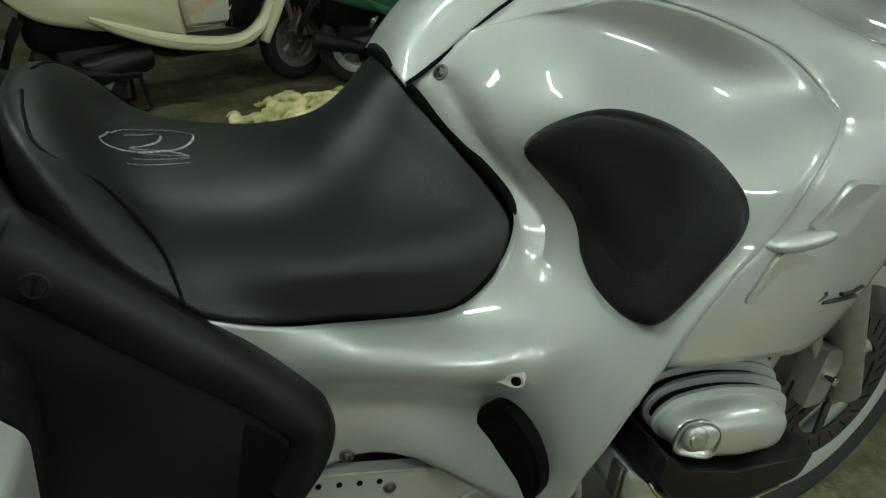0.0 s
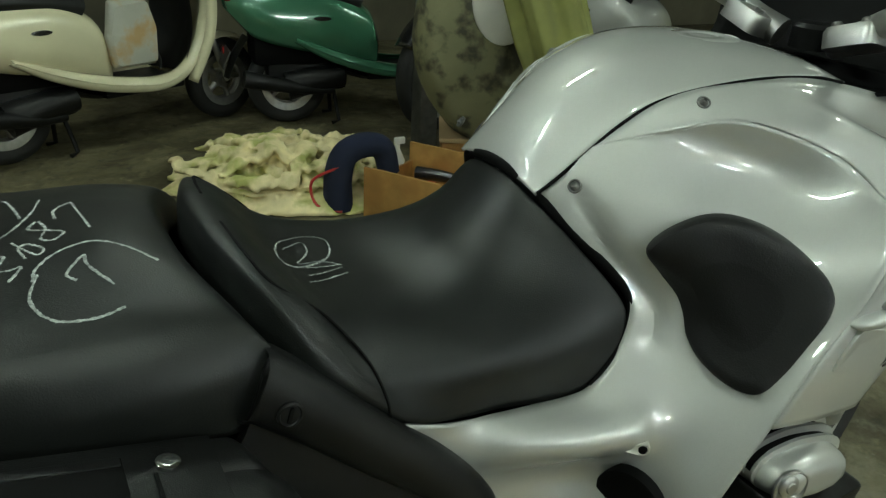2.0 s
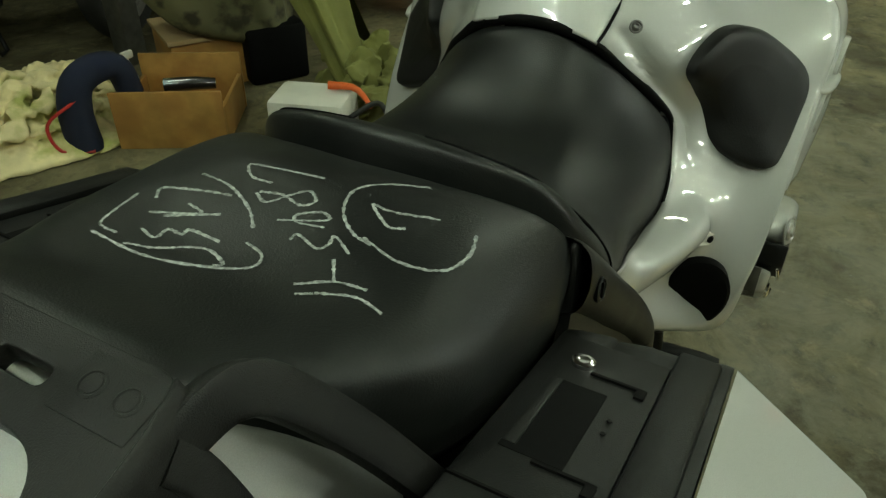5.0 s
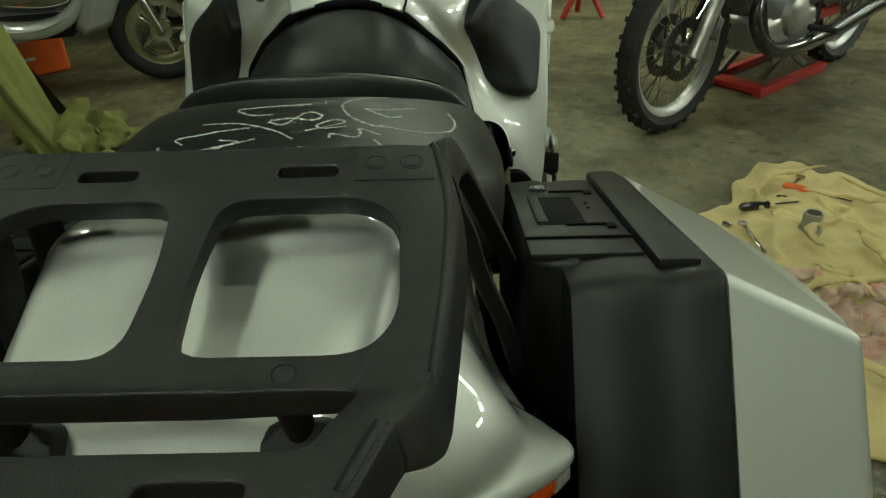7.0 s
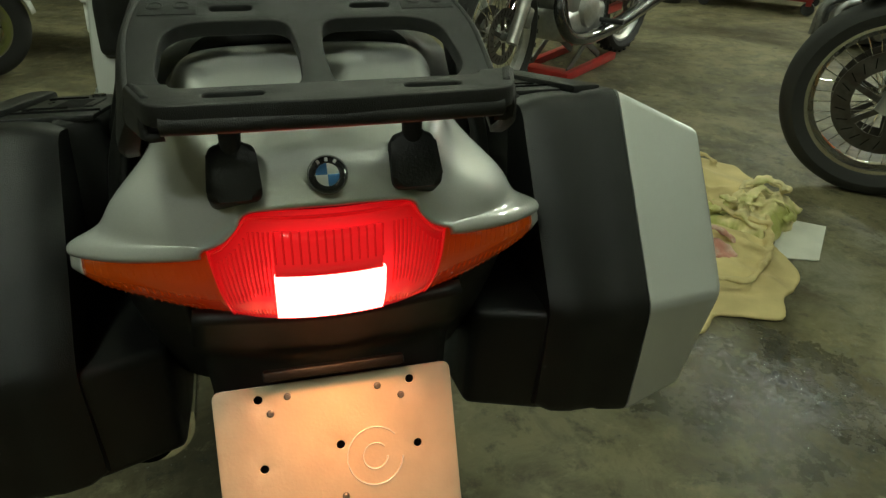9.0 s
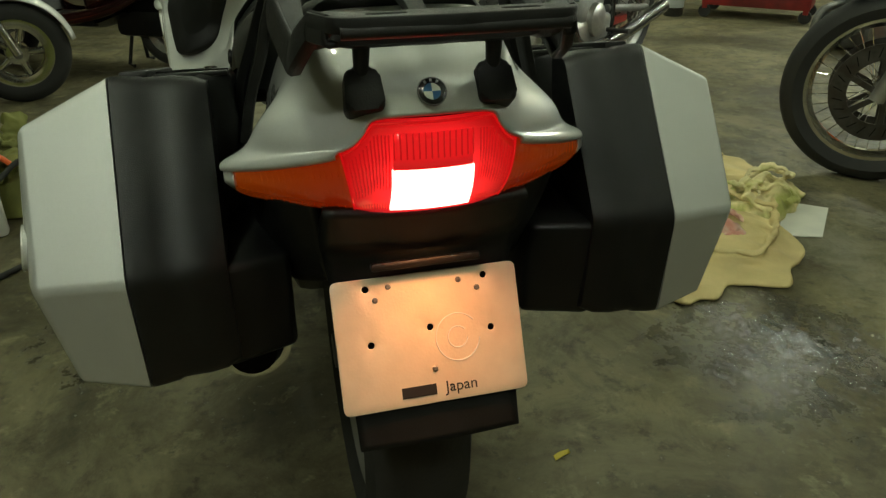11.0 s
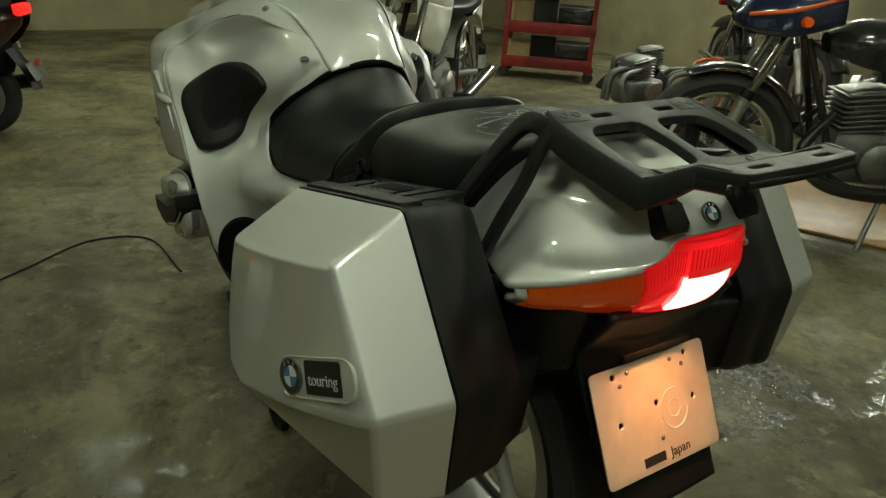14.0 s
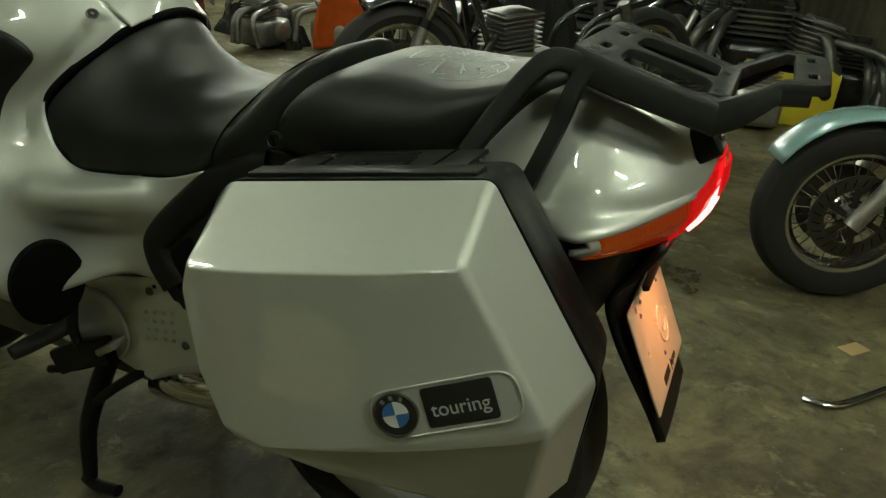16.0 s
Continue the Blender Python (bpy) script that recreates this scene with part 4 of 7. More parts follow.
# ------------------------------------------------ tail
tail_rows = [
    [(-0.120, 0.162, 0.762), (-0.120, 0.150, 0.815), (-0.120, 0.132, 0.865), (-0.120, 0.105, 0.885), (-0.120, 0.070, 0.890), (-0.120, 0.0, 0.890)],
    [(-0.180, 0.168, 0.760), (-0.180, 0.148, 0.818), (-0.180, 0.130, 0.874), (-0.180, 0.108, 0.904), (-0.180, 0.070, 0.910), (-0.180, 0.0, 0.911)],
    [(-0.245, 0.190, 0.758), (-0.245, 0.153, 0.822), (-0.245, 0.122, 0.880), (-0.245, 0.108, 0.914), (-0.245, 0.080, 0.926), (-0.245, 0.0, 0.928)],
    [(-0.272, 0.205, 0.765), (-0.272, 0.158, 0.825), (-0.272, 0.118, 0.880), (-0.272, 0.103, 0.914), (-0.272, 0.078, 0.913), (-0.272, 0.0, 0.914)],
    [(-0.302, 0.214, 0.773), (-0.312, 0.166, 0.826), (-0.312, 0.116, 0.872), (-0.312, 0.098, 0.906), (-0.312, 0.074, 0.900), (-0.312, 0.0, 0.900)],
    [(-0.348, 0.172, 0.787), (-0.352, 0.145, 0.826), (-0.356, 0.110, 0.862), (-0.360, 0.091, 0.892), (-0.362, 0.068, 0.889), (-0.364, 0.0, 0.890)],
    [(-0.386, 0.120, 0.803), (-0.386, 0.108, 0.826), (-0.390, 0.088, 0.850), (-0.394, 0.070, 0.869), (-0.396, 0.050, 0.872), (-0.398, 0.0, 0.875)],
]


def winged(row, hollow):
    """The wing's side: a hollow face over a rolled lower lip."""
    (x0, y0, z0), (x1, y1, z1) = row[:2]
    mid = ((x0 + x1) / 2, (y0 + y1) / 2 - hollow, (z0 + z1) / 2 - 0.6 * hollow)
    return [(x0, y0 - 0.004, z0 - 0.001), (x0 - 0.001, y0, z0 + 0.002), (x0, y0 - 0.004, z0 + 0.009), mid] + row[1:]


rim_row = [(-0.398, 0.098, 0.809), (-0.401, 0.0985, 0.812), (-0.402, 0.096, 0.816), (-0.404, 0.091, 0.8185), (-0.407, 0.081, 0.8235), (-0.411, 0.070, 0.835), (-0.414, 0.0615, 0.849), (-0.417, 0.035, 0.852), (-0.418, 0, 0.852)]
bm = loft([mirrored(winged(r, b)) for r, b in zip(tail_rows, (0.001, 0.002, 0.004, 0.005, 0.005, 0.003, 0.001))] + [mirrored(rim_row)], 60, 97)
tail = thick(part("tail_cover", relax(bm, 2), SILVER, bike), 0.004, 0.0)


def lens_x(y):
    return -0.418 + 2.45 * y * y + 0.005 * min(1.0, max(0.0, (abs(y) - 0.07) / 0.05))


def lens_top(y):
    """The red lens stands up between the wings with two hollow shoulders."""
    a = abs(y)
    if a < 0.062:
        return 0.8505
    if a < 0.093:
        f = (a - 0.062) / 0.031
        return 0.8505 - 0.0355 * (0.25 * f + 0.75 * math.sin(0.5 * math.pi * f))
    return 0.815 - (a - 0.093) / 0.119 * 0.040


def lens_low(y):
    return 0.739 + 0.06 * y * y + max(0.0, abs(y) - 0.188) ** 2 * 14.0


def lens_point(y, f, lift=0.0):
    """A point of the lens, f of the way down; the joint of red and amber leans inwards."""
    a = abs(y)
    lean = max(0.0, min((a - 0.045) / 0.048, (0.205 - a) / 0.112))
    top, low = lens_top(y), lens_low(y)
    return (lens_x(y) - 0.010 * (1 - (2 * f - 1) ** 2) - lift + (0.016 + 0.011 * max(0.0, 1 - (a / 0.11) ** 2)) * f * f, y - math.copysign(0.014 * f * lean, y), top + (low - top) * f)


def lens(name, ys, mat, label, lift=0.0):
    bm = bmesh.new()
    cols = [[bm.verts.new(lens_point(y, k / 12, lift)) for k in range(13)] for y in ys]
    for a, b in zip(cols, cols[1:]):
        for k in range(12):
            bm.faces.new((a[k], a[k + 1], b[k + 1], b[k]))
    return thick(part(name, bm, mat, light, label), 0.006, -1.0)


bm = loft([[(lens_x(y) + 0.034, y, lens_low(y) + 0.002), (lens_x(y) + 0.03, y, lens_top(y))] for y in steps(-0.2, 0.2, 9)], 30, 6)
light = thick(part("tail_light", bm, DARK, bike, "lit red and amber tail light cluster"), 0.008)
lens("red_lens", steps(-0.093, 0.093, 63), RED_LENS, "glowing ribbed red lens", 0.0015)
part("lens_bead", sweep([lens_point(y, 0.035, 0.0035) for y in steps(-0.091, 0.091, 61)], 0.0015, 8), RED_RIB, light)
for s in (1, -1):
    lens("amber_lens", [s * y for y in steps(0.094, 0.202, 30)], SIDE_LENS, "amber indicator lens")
    bm = loft([[lens_point(s * y, 0.0, 0.001), lens_point(s * y, 0.5, 0.001), lens_point(s * y, 1.0, 0.001)] for y in steps(0.2025, 0.213, 4)], 6, 8)
    thick(part("lens_cap", bm, SILVER, light), 0.008)
    part("lens_joint", sweep([lens_point(s * 0.0935, k / 10, 0.0022) for k in range(11)], 0.0013, 6), RED_RIB, light)
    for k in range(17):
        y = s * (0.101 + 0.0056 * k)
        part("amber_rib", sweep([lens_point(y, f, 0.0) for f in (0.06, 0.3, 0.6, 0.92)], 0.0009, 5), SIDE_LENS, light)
    # ribs of the lens
    for k in range(12):
        y = s * (0.0475 + 0.0037 * k)
        part("rib", sweep([lens_point(y, f, 0.0018) for f in (0.14, 0.35, 0.6, 0.93)], 0.0010, 5), RED_RIB, light)
for k in range(14):
    y = -0.037 + 0.0062 * k
    part("rib", sweep([(lens_x(y) - 0.0118, y, 0.838), (lens_x(y) - 0.0140, y, 0.812)], 0.0009, 5), RED_RIB, light)
bm = loft([[(lens_x(y) - 0.0116, y, 0.838), (lens_x(y) - 0.0130, y, 0.820), (lens_x(y) - 0.0132, y, 0.801)] for y in steps(-0.037, 0.045, 7)], 12, 5)
thick(part("lit_panel", bm, RED_HOT, light, "brightly glowing red panel above the lamp window"), 0.002)
bm = bmesh.new()
lensgrid = [[bm.verts.new((lens_x(y) - 0.0132 + 0.003 + 0.022 * (k / 4) ** 2, y, 0.799 - 0.052 * k / 4)) for k in range(5)] for y in steps(-0.040, 0.046, 9)]
for a, b in zip(lensgrid, lensgrid[1:]):
    for k in range(4):
        bm.faces.new((a[k], a[k + 1], b[k + 1], b[k]))
thick(part("lit_window", bm, LAMP, light, "white-hot lit lamp window"), 0.004)


def roundel(parent, m, r):
    """A round badge: dark ring, white and blue quarters."""
    b = part("badge", lathe([(r * 0.98, -0.002), (r, 0.0), (r * 0.97, 0.002), (r * 0.9, 0.0026), (r * 0.66, 0.0022), (r * 0.6, 0.0018)], 40, m), BLACKPAINT, parent, "round badge with blue and white quarters")
    for k in range(4):
        pts = [(0, 0)] + [(r * 0.6 * math.cos(a), r * 0.6 * math.sin(a)) for a in [radians(90 * k + 90 * j / 10) for j in range(11)]]
        part("quarter", prism(pts, 0.0016, 0.0026, m), BLUE if k % 2 else WHITE, b)
    part("badge_ring", lathe([(r * 0.98, 0.001), (r * 1.04, 0.0005), (r * 1.04, 0.0028), (r * 0.98, 0.003)], 40, m, closed=True), STEEL, b)
    for k in (-1, 0, 1):
        part("mark", box((r * 0.16, r * 0.2, 0.0006), m @ pose(0, 0, 0.0026, 0, 0, -k * 32) @ pose(0, r * 0.8, 0)), ALLOY, b)
    return b


plate_lamp = bpy.data.lights.new("plate_lamp", "AREA")
plate_lamp.shape, plate_lamp.size, plate_lamp.size_y, plate_lamp.energy, plate_lamp.color = "RECTANGLE", 0.09, 0.02, PLATE_WATTS, (1.0, 0.42, 0.15)
lamp_ob = new("plate_lamp", plate_lamp)
lamp_ob.matrix_basis = look((-0.408, 0.0, 0.7315), (-0.448, 0.0, 0.60))
plate_lamp.spread = radians(115)
roundel(tail, Matrix.Translation((-0.4065, 0.0, 0.8715)) @ Vector((-0.78, 0, 0.62)).to_track_quat("Z", "Y").to_matrix().to_4x4(), 0.0145)

# ------------------------------------------------ under the tail: inner mudguard, number plate carrier
bm = loft([[(-0.385, 0.115, 0.742), (-0.392, 0.0, 0.738), (-0.385, -0.115, 0.742)], [(-0.360, 0.120, 0.700), (-0.372, 0.0, 0.695), (-0.360, -0.120, 0.700)],
           [(-0.335, 0.115, 0.660), (-0.350, 0.0, 0.655), (-0.335, -0.115, 0.660)], [(-0.355, 0.108, 0.600), (-0.365, 0.0, 0.600), (-0.355, -0.108, 0.600)],
           [(-0.415, 0.100, 0.500), (-0.418, 0.0, 0.500), (-0.415, -0.100, 0.500)], [(-0.438, 0.098, 0.458), (-0.440, 0.0, 0.456), (-0.438, -0.098, 0.458)]], 30, 20)
guard = thick(part("rear_mudguard", bm, PLASTIC, bike, "black plastic mudguard below the tail light"), 0.012, 1.0)
part("guard_step", box((0.010, 0.13, 0.010), pose(-0.366, 0, 0.662, 0, 20, 0), 0.003), PLASTIC, guard)
for s in (1, -1):
    bm = loft([[(-0.36, s * 0.12, 0.755), (-0.33, s * 0.17, 0.75), (-0.24, s * 0.20, 0.76)], [(-0.34, s * 0.115, 0.69), (-0.30, s * 0.16, 0.68), (-0.22, s * 0.19, 0.69)],
               [(-0.31, s * 0.105, 0.62), (-0.25, s * 0.15, 0.60), (-0.18, s * 0.18, 0.61)]], 12, 12)
    thick(part("guard_wing", bm, PLASTIC, guard), 0.006)
up, out = Vector((0.069, 0, 0.139)).normalized(), Vector((-0.139, 0, 0.069)).normalized()
pm = Matrix(((0, up.x, out.x, -0.390), (-1, up.y, out.y, 0), (0, up.z, out.z, 0.572), (0, 0, 0, 1)))
PW, PH = 0.113, 0.0785
carrier = holed_plate("plate_carrier", rounded([(-PW, -PH), (PW, -PH), (PW, PH), (-PW, PH)], 0.009, 4),
                      [[(u + 0.0042 * math.cos(a), v + 0.0042 * math.sin(a)) for a in [radians(30 * k) for k in range(12)]] for u, v in ((-0.072, 0.066), (0.072, 0.066), (-0.0725, 0.0), (0.0745, 0.002), (0.0, 0.012))],
                      lambda x: 0.0, 0.003, PLATE, bike)
tagged(carrier, "bare aluminium number plate carrier lit by the lamp")
carrier.matrix_basis = pm
for u, v in ((-0.045, 0.066), (0.040, 0.064), (-0.062, 0.052), (0.062, 0.052), (0.0, -0.038)):
    part("rivet", lathe([(0.0035, -0.002), (0.0035, 0.001), (0.002, 0.0022)], 12, pose(u, v, 0.0)), STEEL, carrier)
text("Japan", 0.019, pose(0.03, -0.062, 0.0004), BLACK_PRINT, carrier, "lettering")
part("print_bar", box((0.042, 0.013, 0.0006), pose(-0.022, -0.062, 0.0005)), BLACK_PRINT, carrier)
for r in (0.027, 0.012):
    part("scratch_ring", sweep([(0.032 + r * math.cos(a), -0.004 + r * 1.05 * math.sin(a), 0.0006) for a in [radians(40 + 13 * k) for k in range(25)]], 0.0007, 5), WHITE, carrier)

# ------------------------------------------------ panniers
SEAM = rounded([(-0.224, 0.864), (-0.050, 0.8265), (0.092, 0.795), (0.119, 0.765), (0.112, 0.680), (0.075, 0.580), (0.030, 0.532), (-0.100, 0.508), (-0.200, 0.508), (-0.346, 0.527), (-0.360, 0.675)], 0.016, 4)
face_y = lambda z: 0.459 - 0.17 * (z - 0.680)  # the cover's outer face where it stands out furthest
bow = lambda x: 0.65 * min(0.0, x + 0.10) ** 2 + 1.0 * max(0.0, x + 0.05) ** 2  # its fall towards both ends


def pannier_cover(s):
    """The silver cover: flat facets with rounded edges, the lower ones leaning in below a crease."""
    bm = bmesh.new()
    seam = [bm.verts.new((x, s * 0.327, z)) for x, z in ((-0.224, 0.864), (0.096, 0.793), (0.119, 0.764), (0.112, 0.680), (0.075, 0.582), (0.030, 0.534), (-0.100, 0.509), (-0.200, 0.509), (-0.348, 0.528), (-0.359, 0.674))]
    face = [bm.verts.new((x, s * face_y(z), z)) for x, z in ((-0.236, 0.817), (0.074, 0.740), (0.080, 0.705), (0.064, 0.665), (0.040, 0.628), (0.004, 0.574), (-0.055, 0.566), (-0.340, 0.668))]
    foot = [bm.verts.new((x, s * y, z)) for x, y, z in ((-0.322, 0.432, 0.533), (-0.100, 0.424, 0.517))]
    rings = [face[::-1], (seam[0], seam[1], face[1], face[0]), (seam[1], seam[2], face[2], face[1]), (seam[2], seam[3], face[3], face[2]), (seam[3], seam[4], face[4], face[3]), (seam[4], seam[5], face[5], face[4]),
             (seam[5], seam[6], foot[1], face[5]), (seam[6], seam[7], seam[8], foot[0], foot[1]), (face[7], face[6], face[5], foot[1], foot[0]), (seam[8], seam[9], face[7], foot[0]), (seam[9], seam[0], face[0], face[7]), seam]
    for r in rings:
        bm.faces.new(r)
    inner = [e for e in bm.edges if not (e.verts[0] in seam and e.verts[1] in seam)]
    bmesh.ops.bevel(bm, geom=inner, offset=0.008, segments=3, affect="EDGES", profile=0.5, clamp_overlap=True)
    for k in range(14):
        bm.normal_update()
        outer = [f for f in bm.faces if abs(f.normal.y) > 0.93 and abs(f.calc_center_median().y) > 0.40]
        bmesh.ops.bisect_plane(bm, geom=outer + list({e for f in outer for e in f.edges}) + list({v for f in outer for v in f.verts}), plane_co=(-0.31 + 0.03 * k, 0, 0), plane_no=(1, 0, 0))
    for v in bm.verts:
        v.co.y -= s * bow(v.co.x) * min(max((abs(v.co.y) - 0.327) / 0.125, 0.0), 1.0)
    return bm


for s in (1, -1):
    flip = s < 0
    # black inner shell
    bm = bmesh.new()
    cx, cz = -0.12, 0.68
    rings = []
    for y, k in ((0.222, 0.93), (0.238, 0.968), (0.262, 0.984), (0.266, 0.982), (0.290, 0.984), (0.294, 0.994), (0.318, 1.008), (0.3245, 1.008), (0.3245, 0.96)):
        rings.append([bm.verts.new((cx + (x - cx) * k, s * y, cz + (z - cz) * k)) for x, z in SEAM])
    for a, b in zip(rings, rings[1:]):
        for k in range(len(a)):
            bm.faces.new((a[k], a[(k + 1) % len(a)], b[(k + 1) % len(a)], b[k]))
    bm.faces.new(rings[0]), bm.faces.new(rings[-1])
    shell = part("pannier", bm, PLASTIC, bike, "black and silver hard pannier")
    # its inner half: a ledge below, set back above beside the tail light
    for name, out_, in_, y0, y1 in (("inner_ledge", [(-0.348, 0.672), (0.060, 0.672), (0.080, 0.600), (0.030, 0.530), (-0.100, 0.500), (-0.200, 0.500), (-0.322, 0.522)], [(-0.306, 0.662), (0.030, 0.662), (0.050, 0.600), (0.0, 0.530), (-0.100, 0.502), (-0.200, 0.502), (-0.285, 0.518)], 0.240, 0.152),
                                    ("inner_box", [(-0.182, 0.8535), (0.085, 0.7965), (0.110, 0.755), (0.100, 0.650), (-0.215, 0.650)], [(-0.168, 0.850), (0.075, 0.797), (0.100, 0.750), (0.090, 0.650), (-0.165, 0.650)], 0.240, 0.193)):
        bm = bmesh.new()
        a, b = [bm.verts.new((x, s * y0, z)) for x, z in out_], [bm.verts.new((x, s * y1, z)) for x, z in in_]
        bm.faces.new(a), bm.faces.new(b[::-1])
        for k in range(len(a)):
            bm.faces.new((a[k], b[k], b[(k + 1) % len(a)], a[(k + 1) % len(a)]))
        bmesh.ops.bevel(bm, geom=list(bm.edges), offset=0.011, segments=3, affect="EDGES", profile=0.5)
        part(name, bm, PLASTIC, shell)
    # silver cover
    cover = part("pannier_cover", pannier_cover(s), SILVER, shell, "silver painted pannier cover", sharp=89)
    even = cover.modifiers.new("even_facets", "WEIGHTED_NORMAL")
    even.weight, even.keep_sharp = 100, True
    # lid details: lock, handle well, latches
    zt = lambda x: 0.8632 - (x + 0.222) * 0.213
    on_lid = lambda x, y, dz=0.0: pose(x, s * y, zt(x) + dz, 0, 12, 0)
    plate = part("lid_plate", box((0.235, 0.086, 0.006), on_lid(-0.058, 0.241, -0.0030), 0.0015), PLASTIC, shell)
    part("lock", lathe([(0.009, -0.002), (0.009, 0.002), (0.007, 0.003), (0.004, 0.0025)], 20, on_lid(0.022, 0.227, 0.0015)), CHROME, plate, "round silver lock")
    # flush near-black block: the well's shade is put into its colour
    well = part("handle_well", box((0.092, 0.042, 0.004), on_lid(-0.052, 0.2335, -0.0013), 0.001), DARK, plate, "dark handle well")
    part("handle", box((0.086, 0.010, 0.003), on_lid(-0.050, 0.2175, 0.0004), 0.0012), PLASTIC, well)
    for x in (0.012, -0.100):
        part("latch_groove", box((0.0026, 0.036, 0.004), on_lid(x, 0.254, 0.0)), DARK, plate)
        part("latch_slot", box((0.012, 0.007, 0.004), on_lid(x - 0.005, 0.273, 0.0)), DARK, plate)
    for x in (-0.035, -0.05):
        part("pin_hole", lathe([(0.0018, 0.0), (0.0018, 0.0008)], 8, on_lid(x, 0.264, 0.001)), DARK, plate)
    part("lid_break", box((0.002, 0.086, 0.004), on_lid(-0.135, 0.241, 0.0)), DARK, plate)
    part("lid_ridge", box((0.29, 0.032, 0.012), on_lid(-0.062, 0.301, 0.0), 0.004), PLASTIC, shell)
    if not flip:
        # badge panel on the outer face
        across, out_ = Vector((-1, -0.177, 0)).normalized(), Vector((-0.177, 1, 0.17)).normalized()
        m = Matrix.Translation((-0.2364, face_y(0.6776) - bow(-0.2364), 0.6776)) @ Matrix((across, out_.cross(across), out_)).transposed().to_4x4() @ pose(0, 0, 0, 0, 0, 23)
        ring = rounded([(-0.070, -0.026), (0.078, -0.026), (0.078, 0.024), (-0.070, 0.024)], 0.022, 6)
        part("badge_recess", prism(ring, -0.004, 0.0006, m, 0.0), SILVER, cover)
        part("recess_rim", sweep([m @ Vector((u, v, 0.0008)) for u, v in ring + ring[:1]], 0.0013, 8), SILVER, cover)
        roundel(cover, m @ pose(-0.045, 0, 0.0015), 0.022)
        part("name_panel", prism(rounded([(-0.016, -0.0205), (0.055, -0.0205), (0.055, 0.0205), (-0.016, 0.0205)], 0.004, 3), 0.0, 0.0022, m, 0.0006), BLACK_PRINT, cover, "black name panel")
        text("touring", 0.0200, m @ pose(0.0195, -0.003, 0.0024), GREY_PRINT, cover, "lettering")

# ------------------------------------------------ sides, engine, wheels, stand
for s in (1, -1):
    crest = [(0.113, 0.852), (0.128, 0.842)] if s < 0 else [(0.140, 0.786), (0.166, 0.778)]
    outline = rounded([(0.085, 0.780)] + crest + [(0.174, 0.800 if s < 0 else 0.772), (0.226, 0.749), (0.318, 0.655), (0.342, 0.615), (0.322, 0.570), (0.280, 0.520), (0.120, 0.490), (0.050, 0.560), (0.040, 0.740)], 0.018, 4)
    m = Matrix(((1, 0, 0, 0), (0, -0.12 * s, s, s * (0.278 if s < 0 else 0.264)), (0, 1, 0, 0), (0, 0, 0, 1)))  # leaning out towards the foot
    panel = part("side_panel", prism(outline, 0.0, 0.010, m, 0.006, seg=3), PLASTIC, bike, "black plastic side panel with a slotted screw")
    # rounded rail along its upper and front edge
    rim = catmull(crest + [(0.174, 0.800 if s < 0 else 0.772), (0.226, 0.749), (0.275, 0.703), (0.318, 0.655), (0.338, 0.618), (0.328, 0.578), (0.300, 0.540)], 28)
    rows = []
    for k, (u, v) in enumerate(rim):
        (ua, va), (ub, vb) = rim[max(k - 1, 0)], rim[min(k + 1, len(rim) - 1)]
        d = math.hypot(ub - ua, vb - va)
        nu_, nv_ = (vb - va) / d, -(ub - ua) / d
        wide = 1.0 - 0.35 * k / len(rim)
        rows.append([m @ Vector((u + nu_ * o * wide, v + nv_ * o * wide, h)) for o, h in ((0.0, -0.016), (-0.001, 0.004), (0.003, 0.015), (0.012, 0.022), (0.030, 0.025), (0.048, 0.0215), (0.058, 0.014), (0.062, 0.004))])
    part("panel_rail", loft(rows, 48, 22), PLASTIC, panel)
    # flat near-black patch painted as the shade of a hollow
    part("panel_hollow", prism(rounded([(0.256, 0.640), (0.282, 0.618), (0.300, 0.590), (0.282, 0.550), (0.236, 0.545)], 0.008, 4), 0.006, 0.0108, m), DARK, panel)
    part("panel_screw", lathe([(0.0115, -0.002), (0.0115, 0.0015), (0.0095, 0.0025), (0.0085, 0.001)], 20, m @ pose(0.121, 0.806, 0.0250)), PLASTIC, panel)
    part("screw_slot", box((0.003, 0.013, 0.002), m @ pose(0.121, 0.806, 0.0272, 0, 0, -20)), DARK, panel)
    # foot plate with drilled holes
    fm = Matrix(((1, 0, 0, 0), (0, 0, s, s * (0.160 if s > 0 else 0.173)), (0, 1, 0, 0), (0, 0, 0, 1)))
    plate = part("foot_plate", prism(rounded([(0.180, 0.560), (0.317, 0.533), (0.420, 0.508), (0.526, 0.481), (0.590, 0.415), (0.560, 0.340), (0.450, 0.312), (0.360, 0.288), (0.290, 0.300), (0.180, 0.420)], 0.03, 5), 0.0, 0.014, fm, 0.004), SILVER, bike, "silver foot plate with drilled holes")
    for i in range(4):
        for j in range(4):
            part("plate_hole", lathe([(0.0042, -0.001), (0.0042, 0.0009), (0.0030, 0.0013), (0.0022, 0.0004)], 12, fm @ pose(0.354 + 0.0195 * i + 0.003 * (j % 2), 0.456 - 0.0175 * j - 0.004 * i, 0.0142)), ALLOY, plate)
    for k in range(4):
        part("plate_hole", lathe([(0.0034, -0.001), (0.0034, 0.0009), (0.0024, 0.0013), (0.0018, 0.0004)], 12, fm @ pose(0.322 + 0.022 * k, 0.514 - 0.005 * k, 0.0142)), DARK, plate)
